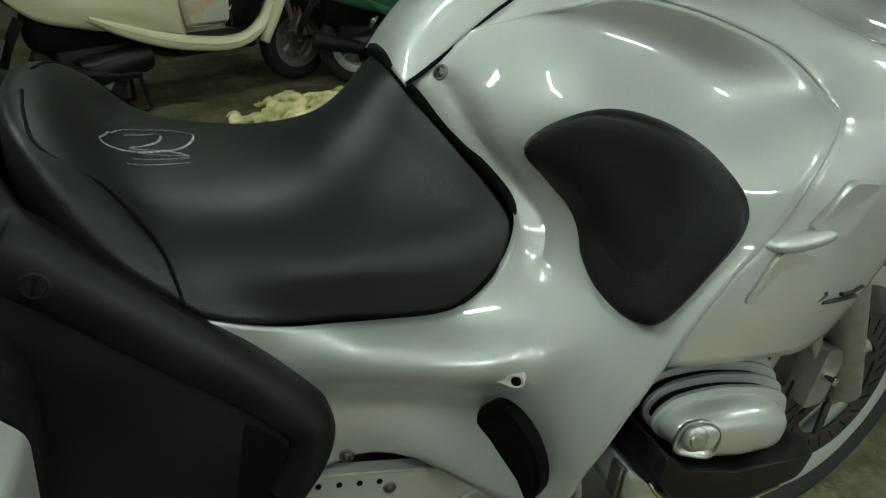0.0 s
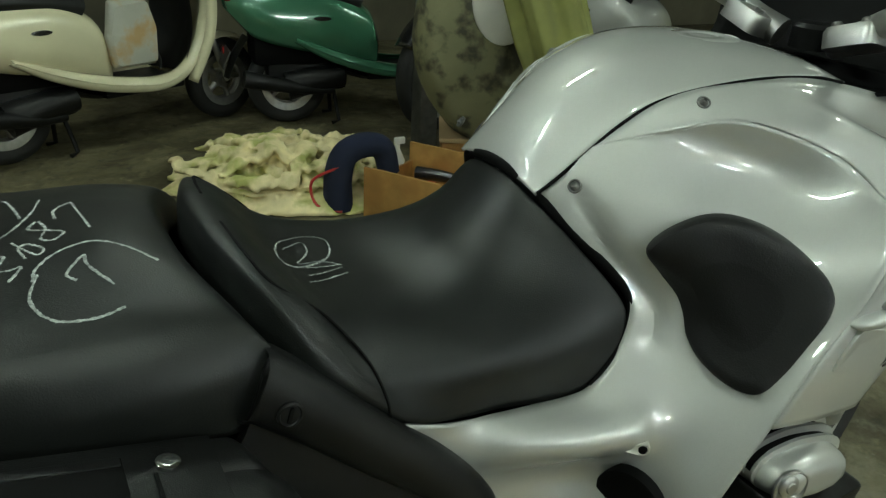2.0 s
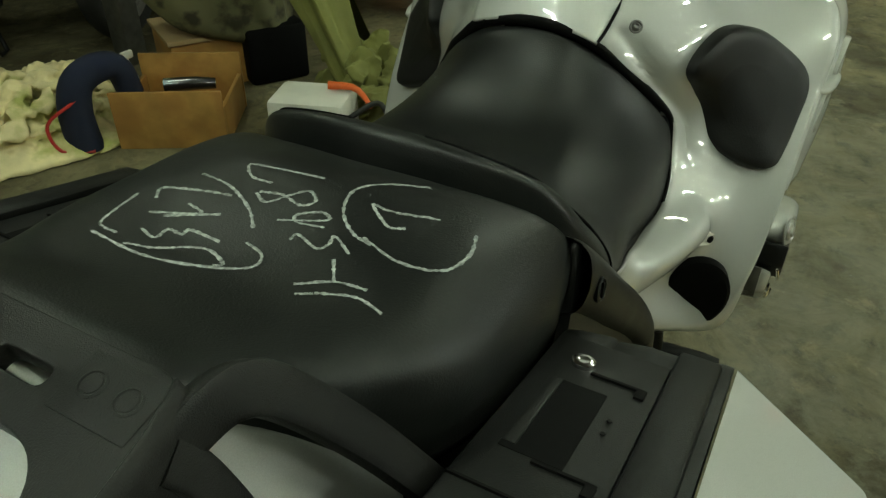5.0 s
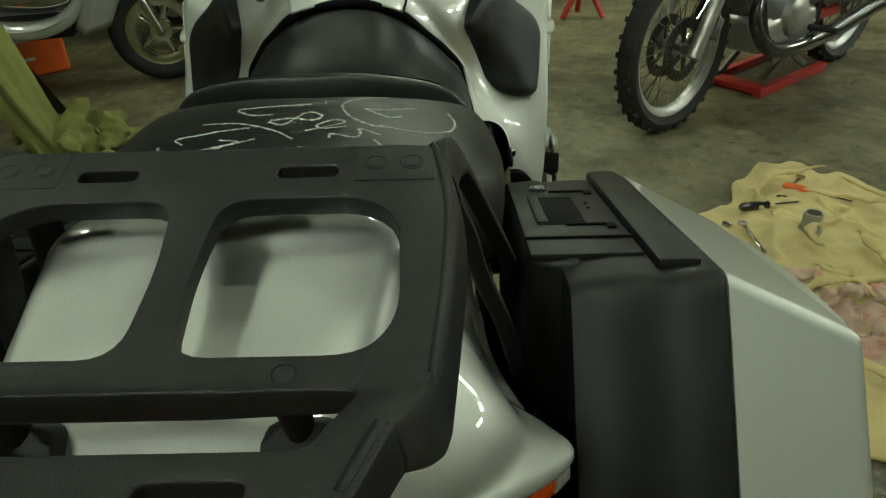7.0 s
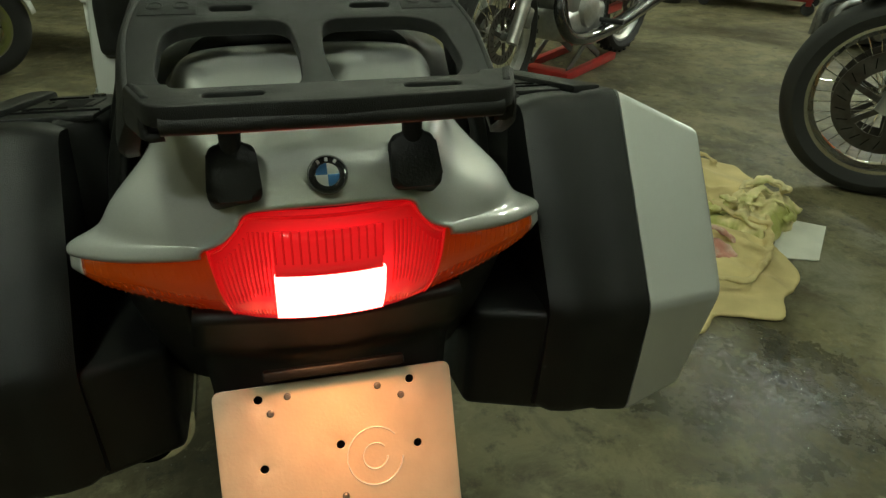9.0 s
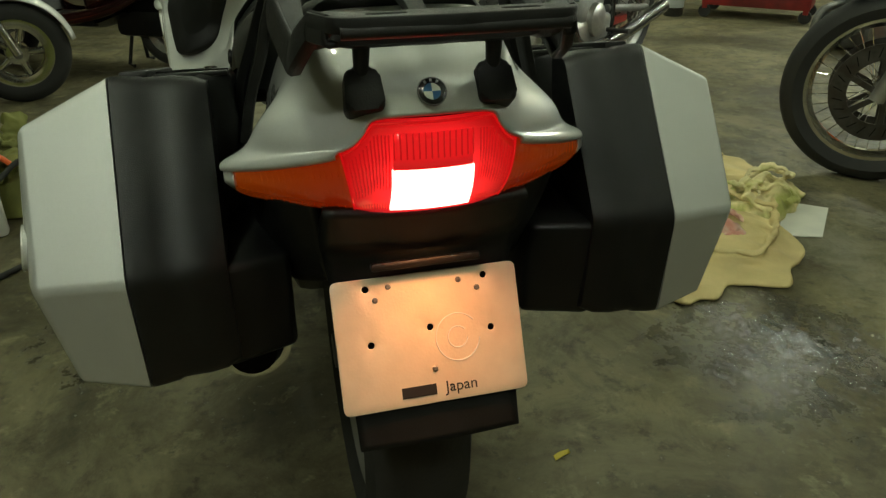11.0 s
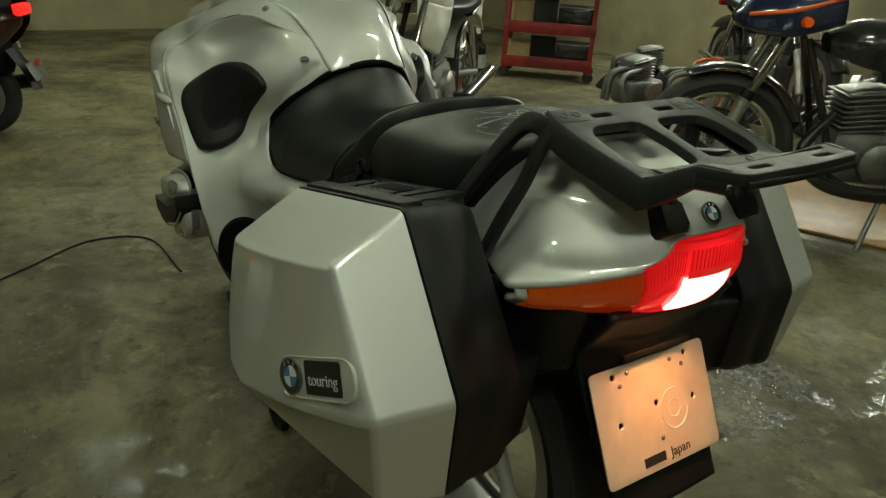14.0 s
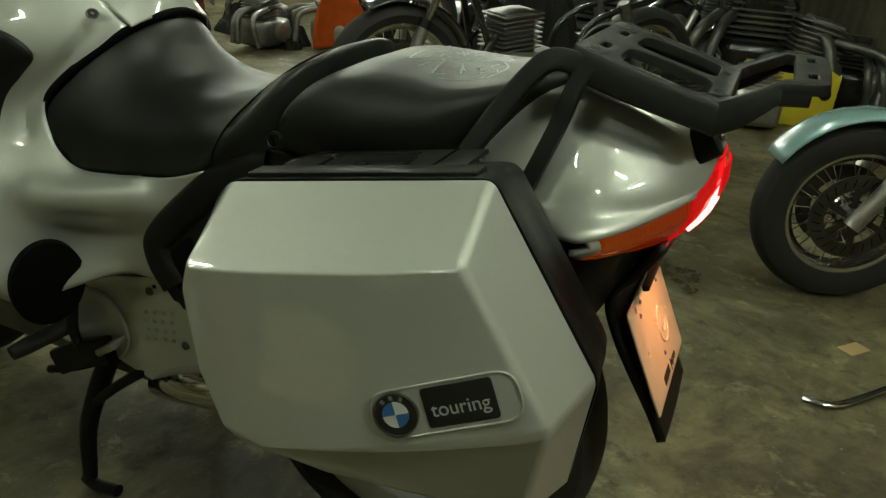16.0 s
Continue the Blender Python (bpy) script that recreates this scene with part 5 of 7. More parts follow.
    if s < 0:
        screw(bike, (0.355, -0.182, 0.541), (0, -1, 0.1), 0.0055)
        screw(bike, (0.486, -0.2165, 0.5145), (-0.3, -0.85, 0.4), 0.0055)
        part("plate_bead", sweep([(0.200, -0.188, 0.554), (0.317, -0.188, 0.531), (0.420, -0.188, 0.506), (0.520, -0.188, 0.481)], 0.0022, 8), ALLOY, plate)
        part("brake_hose", sweep([(0.500, -0.196, 0.490), (0.545, -0.200, 0.478), (0.580, -0.200, 0.440), (0.590, -0.196, 0.380)], 0.0042, 8, smooth=16), RUBBER, plate)
    for px, pz in ((0.545, 0.450), (0.399, 0.487), (0.331, 0.403)):
        screw(plate, (px, s * (0.176 if s > 0 else 0.189), pz), (0, s, 0), 0.005)
    part("round_boss", dome([(0.525 + 0.072 * math.cos(a), 0.385 + 0.072 * math.sin(a)) for a in [radians(15 * k) for k in range(24)]], ((1.0, 0.010), (1.0, 0.018), (0.95, 0.021), (0.88, 0.0205), (0.5, 0.017)), fm), SILVER, plate)
    part("peg_bracket", box((0.050, 0.040, 0.014), pose(0.478, s * 0.195, 0.366, 0, 35, 0), 0.004), ALLOY, plate)
    part("pedal_arm", bar([(0.49, s * 0.190, 0.35), (0.55, s * 0.200, 0.33), (0.60, s * 0.205, 0.30)], 0.05, 0.03, (0, s, 0)), PLASTIC, plate)
    part("foot_peg", sweep([(0.575, s * 0.19, 0.378), (0.593, s * 0.27, 0.369), (0.598, s * 0.295, 0.366)], [0.015, 0.015, 0.012], 12), RUBBER, plate)
    part("pedal", sweep([(0.55, s * 0.20, 0.44), (0.555, s * 0.205, 0.38), (0.54, s * 0.205, 0.34)], 0.009, 10, smooth=10), PLASTIC, plate)
    part("belly_edge", sweep([(0.66, s * 0.16, 0.40), (0.65, s * 0.175, 0.345), (0.56, s * 0.18, 0.325)], 0.007, 10, smooth=12), SILVER, plate)
    # dark intake disc beneath the knee recess
    dm = Matrix.Translation((0.485, 0.250, 0.522) if s > 0 else (0.512, -0.243, 0.550)) @ Vector((-0.80, s * 0.30, -0.12)).to_track_quat("Z", "Y").to_matrix().to_4x4()
    part("intake_mouth", lathe([(0.058, -0.01), (0.058, 0.004), (0.052, 0.007), (0.03, 0.004), (0.01, 0.004)], 32, dm @ Matrix.Diagonal((0.95, 1.3, 1, 1) if s > 0 else (0.8, 1.1, 1, 1))), DARK, bike, "dark oval air intake")
    # cylinder: fins, domed head cover with a sunk screw, black guard with a bright edge, lower cover
    cm = Matrix(((1, 0, 0, 0.760 if s > 0 else 0.712), (0, 0, s, s * (0.190 if s > 0 else 0.160)), (0, 1, 0, 0.594 if s > 0 else 0.590), (0, 0, 0, 1))) @ pose(0, 0, 0, 0, 0, -15)
    shape = rounded([(-0.082, -0.014), (-0.066, 0.016), (-0.010, 0.030), (0.060, 0.030), (0.100, 0.018), (0.106, -0.022), (0.030, -0.038), (-0.050, -0.036)], 0.024, 5)
    head = part("cylinder_head", dome(shape, ((0.94, 0.10), (0.94, 0.135), (0.92, 0.150), (0.87, 0.162), (0.79, 0.171), (0.67, 0.177), (0.48, 0.180), (0.24, 0.181)), cm), SILVER, bike, "silver cylinder head cover with cooling fins")
    for k in range(9):
        f, up_, h = 1.30 - 0.034 * k, 0.046 - 0.0050 * k, 0.030 + 0.0140 * k
        part("fin", prism([(u * f, v * f + up_) for u, v in shape], h, h + 0.0045, cm, 0.001), SILVER, head)
        # near-black filler between and behind the fins paints the gaps' shade
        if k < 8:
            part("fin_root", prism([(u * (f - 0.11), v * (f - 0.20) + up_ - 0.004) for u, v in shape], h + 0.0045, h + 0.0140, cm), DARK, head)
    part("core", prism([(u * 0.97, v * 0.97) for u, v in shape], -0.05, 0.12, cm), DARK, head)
    recess = part("screw_recess", dome(rounded([(-0.024, -0.018), (0.024, -0.020), (0.026, 0.012), (0.0, 0.022), (-0.022, 0.014)], 0.014, 5), ((1.08, 0.0), (1.05, 0.003), (0.96, 0.0034), (0.86, 0.0012), (0.5, 0.0)), cm @ pose(-0.044, -0.004, 0.174, -6, -12, 0)), ALLOY, head)
    part("cover_screw", lathe([(0.014, -0.002), (0.014, 0.003), (0.011, 0.0052), (0.0075, 0.0052), (0.0065, 0.0075), (0.003, 0.0075)], 20, cm @ pose(-0.048, -0.004, 0.174, -6, -12, 0)), ALLOY, recess)
    low = rounded([(-0.084, -0.016), (-0.076, -0.020), (-0.056, -0.036), (0.030, -0.044), (0.112, -0.030), (0.140, -0.020), (0.136, -0.058), (0.060, -0.088), (-0.040, -0.082), (-0.080, -0.050)], 0.012, 4)
    guard_ = part("head_guard", dome(low, ((1.0, 0.04), (1.0, 0.165), (0.985, 0.176), (0.95, 0.181), (0.9, 0.182)), cm, centre=(0.01, -0.055)), PLASTIC, head, "black plastic head guard with a bright lower edge")
    edge = catmull([(-0.084, -0.054, 0.176), (-0.066, -0.070, 0.179), (-0.030, -0.086, 0.180), (0.020, -0.0915, 0.180), (0.060, -0.089, 0.180), (0.110, -0.072, 0.178)], 26)
    part("bright_edge", sweep([cm @ p for p in edge], 0.0024, 8), CHROME, guard_)
    under = rounded([(-0.098, -0.050), (-0.060, -0.075), (0.0, -0.088), (0.060, -0.090), (0.050, -0.118), (-0.040, -0.125), (-0.090, -0.095)], 0.014, 4)
    lower = part("lower_cover", dome(under, ((1.0, 0.03), (1.0, 0.145), (0.95, 0.160), (0.82, 0.168), (0.5, 0.170)), cm), SILVER, head)
    part("cover_screw", lathe([(0.012, -0.002), (0.012, 0.003), (0.009, 0.005), (0.006, 0.005), (0.005, 0.007)], 20, cm @ pose(-0.040, -0.104, 0.169)), CHROME, lower)
    for k in range(5):
        part("rib", box((0.004, 0.040, 0.016), cm @ pose(-0.098 + 0.008 * k, -0.072 - 0.005 * k, 0.148, 0, 0, 10), 0.001), STEEL, lower)
    part("fork_brace", bar([(0.90, s * 0.20, 0.66), (1.00, s * 0.17, 0.55), (1.06, s * 0.14, 0.48)], 0.03, 0.014, (0.3, s, 0.2)), ALLOY, bike)

part("engine_block", box((0.62, 0.28, 0.36), pose(0.62, 0, 0.42), 0.04), STEEL, bike)
# near-black boxes added inside the bike so gaps between panels look shaded
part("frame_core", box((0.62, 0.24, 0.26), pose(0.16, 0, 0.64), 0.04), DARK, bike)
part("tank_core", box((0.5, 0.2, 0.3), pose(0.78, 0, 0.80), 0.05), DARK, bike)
part("swing_arm", sweep([(0.30, -0.10, 0.40), (0.12, -0.11, 0.36), (-0.03, -0.10, 0.33)], [0.05, 0.045, 0.06], 14, smooth=10), ALLOY, bike)
part("muffler", sweep([(0.42, 0.15, 0.28), (0.30, 0.185, 0.34), (0.05, 0.205, 0.41), (-0.15, 0.215, 0.442)], [0.025, 0.045, 0.058, 0.055], 24, smooth=16), CHROME, bike, "chrome exhaust muffler")
part("muffler_tip", sweep([(-0.14, 0.2145, 0.441), (-0.18, 0.217, 0.447)], [0.048, 0.035], 20), DARK, bike)
rear = part("rear_wheel", lathe([(0.03, -0.09), (0.03, 0.09)], 16, pose(-0.03, 0, 0.325) @ AXLE), STEEL, bike)
wheel(rear, (-0.03, 0, 0.325), 0.322, 0.16, 0.228, rim_mat=SILVER, spokes=3, disc=False)
STEER, FX = 8.0, 1.245
turned = Matrix.Translation((FX, 0, 0.30)) @ pose(0, 0, 0, 0, 0, STEER)
front = part("front_wheel", lathe([(0.03, -0.07), (0.03, 0.07)], 16, turned @ AXLE), STEEL, bike)
wheel(front, (FX, 0, 0.30), 0.30, 0.12, 0.218, rim_mat=SILVER, spokes=3, yaw=STEER)
for s in (1, -1):
    part("brake_caliper", dome(rounded([(-0.030, -0.055), (0.028, -0.050), (0.034, 0.045), (-0.020, 0.058)], 0.014, 4), ((1.0, -0.02), (1.0, 0.012), (0.9, 0.022), (0.55, 0.025)), turned @ pose(-0.105, s * 0.070, 0.075, 90 * s, 0, 0) @ pose(0, 0, 0, 0, 0, 20)), ALLOY, front)
    part("caliper_bolt", lathe([(0.008, -0.03), (0.008, 0.026), (0.005, 0.028)], 12, turned @ pose(-0.11, s * 0.085, 0.085) @ AXLE), CHROME, front)
    part("fork_leg", sweep([turned @ Vector((-0.01, s * 0.075, 0.01)), turned @ Vector((-0.19, s * 0.078, 0.50))], [0.03, 0.028], 14), ALLOY, bike)
bm = loft([[(0.325 * math.cos(a), y, 0.325 * math.sin(a)) for y in (-0.07, -0.04, 0.04, 0.07)] for a in [radians(62 + 9 * k) for k in range(8)]], 20, 12)
bmesh.ops.transform(bm, matrix=turned, verts=bm.verts)
thick(part("front_mudguard", bm, SILVER, bike), 0.004)

# cockpit: nose, dash, bars
bm = loft([mirrored([(1.100, 0.165, 0.955), (1.13, 0.09, 0.975), (1.14, 0.0, 0.98)]), mirrored([(1.20, 0.19, 0.88), (1.27, 0.10, 0.90), (1.29, 0.0, 0.90)]),
           mirrored([(1.26, 0.19, 0.79), (1.36, 0.10, 0.80), (1.39, 0.0, 0.80)]), mirrored([(1.21, 0.19, 0.68), (1.33, 0.10, 0.68), (1.36, 0.0, 0.68)]), mirrored([(1.13, 0.19, 0.64), (1.24, 0.10, 0.62), (1.27, 0.0, 0.61)])], 24, 25)
thick(part("nose", taper_nose(bm), SILVER, bike), 0.004)
part("dash", box((0.16, 0.30, 0.05), pose(1.07, 0, 0.96, 0, 18, 0), 0.02), DARK, bike)
for s in (1, -1):
    half_bar = part("handlebar", sweep([(0.985, s * 0.045, 1.030), (0.975, s * 0.085, 1.048), (0.955, s * 0.130, 1.075), (0.93, s * 0.20, 1.088), (0.86, s * 0.34, 1.075)], [0.022, 0.021, 0.018, 0.014, 0.012], 14, smooth=24), ALLOY, bike, "cast aluminium handlebar half")
    part("grip", sweep([(0.88, s * 0.305, 1.078), (0.80, s * 0.41, 1.06)], 0.017, 14), RUBBER, bike)
    clamp = part("bar_clamp", dome(rounded([(-0.034, -0.036), (0.034, -0.036), (0.034, 0.036), (-0.034, 0.036)], 0.014, 4), ((1.0, -0.02), (1.0, 0.002), (0.90, 0.009), (0.5, 0.012)), Matrix.Translation((0.968, s * 0.085, 1.050)) @ pose(0, 0, 0, s * 18, 12, 0)), ALLOY, bike, "cast aluminium bar clamp with four bolts")
    for u in (-0.02, 0.02):
        for v in (-0.02, 0.02):
            part("clamp_bolt", lathe([(0.007, 0.0), (0.007, 0.006), (0.005, 0.008), (0.003, 0.006)], 12, Matrix.Translation((0.968, s * 0.085, 1.050)) @ pose(0, 0, 0, s * 18, 12, 0) @ pose(u, v, 0.0085)), STEEL, clamp)
    part("lever", sweep([(0.91, s * 0.30, 1.075), (0.87, s * 0.40, 1.05)], 0.007, 8), ALLOY, bike)
    part("master_cylinder", box((0.05, 0.07, 0.045), pose(0.90, s * 0.245, 1.095, 0, 0, s * -20), 0.012), PLASTIC, bike)
part("steering_head", lathe([(0.032, -0.02), (0.032, 0.01), (0.025, 0.016)], 24, pose(1.0, 0, 1.035)), PLASTIC, bike)

# centre stand
stand = part("centre_stand", sweep([(0.53, -0.16, 0.30), (0.53, 0.16, 0.30)], 0.016, 12), PLASTIC, bike, "black steel centre stand, folded down")
for s in (1, -1):
    part("stand_leg", sweep([(0.535, s * 0.15, 0.31), (0.572, s * 0.190, 0.16), (0.580, s * 0.200, 0.03)], [0.02, 0.017, 0.014], 12, smooth=10), PLASTIC, stand)
    part("stand_foot", sweep([(0.60, s * 0.195, 0.016), (0.56, s * 0.20, 0.014), (0.51, s * 0.20, 0.024)], [0.012, 0.016, 0.012], 10, smooth=10), PLASTIC, stand)
    part("stand_brace", sweep([(0.565, s * 0.185, 0.20), (0.49, s * 0.18, 0.27), (0.42, s * 0.16, 0.325)], 0.010, 10, smooth=8), PLASTIC, stand)
part("stand_lever", sweep([(0.53, 0.16, 0.30), (0.57, 0.205, 0.295), (0.62, 0.215, 0.28)], 0.008, 10, smooth=8), PLASTIC, stand)

# inner cowl round the instruments, and the dark screen base
bm = loft([mirrored([(0.836, 0.147, 0.998), (0.84, 0.10, 1.010), (0.845, 0.0, 1.014)]), mirrored([(0.93, 0.160, 0.988), (0.97, 0.10, 0.975), (0.98, 0.0, 0.970)]), mirrored([(1.03, 0.205, 1.010), (1.09, 0.12, 1.010), (1.10, 0.0, 1.010)]),
           mirrored([(1.09, 0.245, 1.090), (1.17, 0.14, 1.110), (1.18, 0.0, 1.115)]), mirrored([(1.13, 0.25, 1.17), (1.22, 0.14, 1.20), (1.23, 0.0, 1.205)])], 20, 25)
thick(part("inner_cowl", bm, DARK, bike, "matt black inner cowl behind the screen"), 0.005)


# the left half of the fairing and seat stands out a little further than the right
for ob in list(bike.children):
    if ob.name.split(".")[0] in ("side_fairing", "front_flank", "knee_pad", "screw", "rider_seat", "seat_gasket", "side_panel", "tank_cover", "intake_mouth"):
        for o in [ob] + list(ob.children_recursive):
            for v in o.data.vertices:
                k = min(max(v.co.y / 0.12, 0.0), 1.0) * min(max(v.co.x / 0.45, 0.0), 1.0)
                v.co.x, v.co.y = v.co.x + 0.012 * k, v.co.y + 0.030 * k


# ---------------------------------------------------------------- other vehicles
def arc_fender(r, cx, cz, w, a0, a1, n=14):
    return loft([[(cx + (r - 0.018) * math.cos(a), -w, cz + (r - 0.018) * math.sin(a)), (cx + r * math.cos(a), -w * 0.6, cz + r * math.sin(a)), (cx + (r + 0.004) * math.cos(a), 0, cz + (r + 0.004) * math.sin(a)),
                  (cx + r * math.cos(a), w * 0.6, cz + r * math.sin(a)), (cx + (r - 0.018) * math.cos(a), w, cz + (r - 0.018) * math.sin(a))] for a in [radians(a0 + (a1 - a0) * k / (n - 1)) for k in range(n)]], 28, 11)


def scooter(label, at, paint, seat_mat, wheel_mat, plate=True, tail_mat=None):
    """A step-through scooter; local x forward, the rear wheel stands at the origin."""
    t = thing("motor_scooter", label, "scooter", "parked scooters", at)
    for name, x in (("rear_wheel", 0.0), ("front_wheel", 1.15)):
        hub = part(name, lathe([(0.02, -0.06), (0.02, 0.06)], 12, pose(x, 0, 0.215) @ AXLE), STEEL, t)
        wheel(hub, (x, 0, 0.215), 0.215, 0.09, 0.135, spokes=5, rim_mat=wheel_mat, disc=False)
    body = [[(-0.30, 0.05, 0.60), (-0.31, 0.045, 0.64), (-0.31, 0.02, 0.66), (-0.31, 0, 0.662)],
            [(-0.18, 0.12, 0.48), (-0.20, 0.15, 0.60), (-0.20, 0.11, 0.68), (-0.20, 0, 0.70)],
            [(0.02, 0.14, 0.42), (0.0, 0.175, 0.54), (0.0, 0.13, 0.68), (0.0, 0, 0.70)],
            [(0.22, 0.13, 0.38), (0.22, 0.175, 0.50), (0.24, 0.14, 0.66), (0.24, 0, 0.69)],
            [(0.38, 0.11, 0.33), (0.40, 0.15, 0.42), (0.42, 0.14, 0.56), (0.43, 0, 0.62)],
            [(0.46, 0.10, 0.28), (0.47, 0.12, 0.33), (0.48, 0.11, 0.45), (0.49, 0, 0.52)]]
    thick(part("rear_body", loft([mirrored(r) for r in body], 36, 31), paint, t), 0.004)
    seat = [[(-0.28, 0.09, 0.66), (-0.28, 0.10, 0.70), (-0.27, 0.06, 0.745), (-0.27, 0, 0.75)], [(-0.10, 0.13, 0.67), (-0.10, 0.135, 0.71), (-0.10, 0.09, 0.765), (-0.10, 0, 0.77)],
            [(0.15, 0.14, 0.66), (0.15, 0.145, 0.70), (0.16, 0.10, 0.745), (0.16, 0, 0.75)], [(0.37, 0.12, 0.62), (0.39, 0.12, 0.66), (0.40, 0.08, 0.70), (0.41, 0, 0.705)]]
    part("seat", loft([mirrored(r) for r in seat], 26, 25), seat_mat, t)
    # moulded side strip that curves up into the leg shield
    for s in (1, -1):
        run = [(0.02, 0.470, 0.014), (0.16, 0.405, 0.030), (0.34, 0.340, 0.036), (0.52, 0.300, 0.038), (0.70, 0.285, 0.036), (0.83, 0.330, 0.030), (0.92, 0.450, 0.026), (0.975, 0.620, 0.024), (0.995, 0.800, 0.020)]
        rows = []
        for k, (x, z, w) in enumerate(run):
            dx, dz = run[min(k + 1, 8)][0] - run[max(k - 1, 0)][0], run[min(k + 1, 8)][1] - run[max(k - 1, 0)][1]
            q = math.hypot(dx, dz)
            nx, nz = -dz / q * w, dx / q * w
            rows.append([(x + nx, s * 0.140, z + nz), (x + 0.8 * nx, s * 0.168, z + 0.8 * nz), (x, s * 0.186, z), (x - 0.75 * nx, s * 0.178, z - 0.75 * nz), (x - nx, s * 0.150, z - nz)])
        thick(part("side_strip", loft(rows, 48, 13), paint, t), 0.006)
        part("side_crease", sweep([(x, s * 0.1875, z + 0.004) for x, z, w in run[:6]], 0.003, 6, smooth=24), paint, t)
    part("belly_pan", loft([[(0.20, -0.15, 0.34), (0.20, 0, 0.30), (0.20, 0.15, 0.34)], [(0.45, -0.15, 0.26), (0.45, 0, 0.22), (0.45, 0.15, 0.26)], [(0.80, -0.13, 0.27), (0.80, 0, 0.24), (0.80, 0.13, 0.27)]], 14, 9), PLASTIC, t)
    for s in (1, -1):
        part("side_badge", dome([(0.16 + 0.045 * math.cos(a), 0.575 + 0.011 * math.sin(a)) for a in [radians(20 * k) for k in range(18)]], ((1.0, -0.01), (1.0, 0.0015), (0.9, 0.003), (0.4, 0.0034)), Matrix(((1, 0, 0, 0), (0, 0, s, s * 0.172), (0, 1, 0, 0), (0, 0, 0, 1)))), BLACKPAINT, t)
    part("floorboard", box((0.42, 0.30, 0.05), pose(0.62, 0, 0.27), 0.015), PLASTIC, t)
    shield = [[(0.84, 0.16, 0.28), (0.90, 0.08, 0.28), (0.92, 0, 0.28)], [(0.93, 0.20, 0.50), (1.0, 0.10, 0.50), (1.03, 0, 0.50)], [(0.94, 0.21, 0.72), (1.02, 0.10, 0.74), (1.06, 0, 0.75)], [(0.88, 0.15, 0.92), (0.95, 0.08, 0.95), (0.98, 0, 0.96)]]
    thick(part("leg_shield", loft([mirrored(r) for r in shield], 24, 21), paint, t), 0.05, 1.0)
    part("inner_shield", loft([mirrored([(0.82, 0.15, 0.30), (0.85, 0.07, 0.30), (0.86, 0, 0.30)]), mirrored([(0.88, 0.18, 0.55), (0.93, 0.09, 0.55), (0.95, 0, 0.55)]), mirrored([(0.86, 0.15, 0.86), (0.90, 0.07, 0.88), (0.92, 0, 0.88)])], 16, 15), PLASTIC, t)
    thick(part("front_fender", arc_fender(0.245, 1.15, 0.215, 0.06, 10, 165), paint, t), 0.003)
    for s in (1, -1):
        part("fork", sweep([(1.15, s * 0.062, 0.215), (1.06, s * 0.062, 0.46)], 0.017, 10), wheel_mat, t)
        part("grip", sweep([(0.88, s * 0.20, 0.99), (0.85, s * 0.32, 0.985)], 0.017, 10), RUBBER, t)
        part("mirror_stem", sweep([(0.90, s * 0.18, 1.0), (0.90, s * 0.26, 1.12), (0.89, s * 0.30, 1.16)], 0.006, 8, smooth=8), PLASTIC, t)
        part("mirror", lathe([(0.02, -0.012), (0.05, -0.008), (0.055, 0.004), (0.05, 0.008)], 18, pose(0.88, s * 0.31, 1.18, 0, 80, 0)), PLASTIC, t)
        part("turn_signal", lathe([(0.03, -0.01), (0.028, 0.012), (0.015, 0.02)], 14, pose(0.99, s * 0.15, 0.80, 0, 70, s * 30)), AMBER, t)
    part("handlebar_cover", box((0.16, 0.34, 0.12), pose(0.92, 0, 0.99), 0.045, seg=3), paint, t)
    part("headlight", lathe([(0.06, -0.02), (0.07, 0.0), (0.06, 0.02), (0.03, 0.03)], 20, pose(1.0, 0, 0.99, 0, 90, 0)), CLEAR, t)
    part("engine", box((0.44, 0.18, 0.20), pose(0.10, 0.0, 0.28), 0.04), PLASTIC, t)
    part("under_seat", box((0.62, 0.22, 0.20), pose(0.12, 0.0, 0.42), 0.05), DARK, t)
    part("engine_case", sweep([(0.28, -0.10, 0.27), (0.12, -0.11, 0.25), (-0.02, -0.10, 0.22)], [0.06, 0.065, 0.075], 14, smooth=8), PLASTIC, t)
    part("muffler", sweep([(0.22, -0.13, 0.20), (0.05, -0.15, 0.22), (-0.25, -0.16, 0.28)], [0.02, 0.05, 0.045], 14, smooth=10), PLASTIC, t)
    for s in (1, -1):
        part("stand_leg", sweep([(0.24, s * 0.05, 0.20), (0.26, s * 0.10, 0.02), (0.22, s * 0.115, 0.012)], 0.011, 8), PLASTIC, t)
    part("rear_fender", loft([[(-0.20, -0.07, 0.47), (-0.22, 0, 0.48), (-0.20, 0.07, 0.47)], [(-0.27, -0.07, 0.36), (-0.29, 0, 0.37), (-0.27, 0.07, 0.36)], [(-0.31, -0.06, 0.26), (-0.33, 0, 0.26), (-0.31, 0.06, 0.26)]], 10, 9), PLASTIC, t)
    part("tail_lamp", box((0.06, 0.15, 0.06), pose(-0.285, 0, 0.675), 0.018, seg=3), tail_mat or REFLECTOR, t)
    part("rear_reflector", box((0.008, 0.05, 0.035), pose(-0.325, 0, 0.40), 0.003), REFLECTOR, t)
    if plate:
        part("plate_blank", box((0.006, 0.18, 0.10), pose(-0.318, 0, 0.36, 0, 25, 0), 0.004), STEEL, t)
    return t


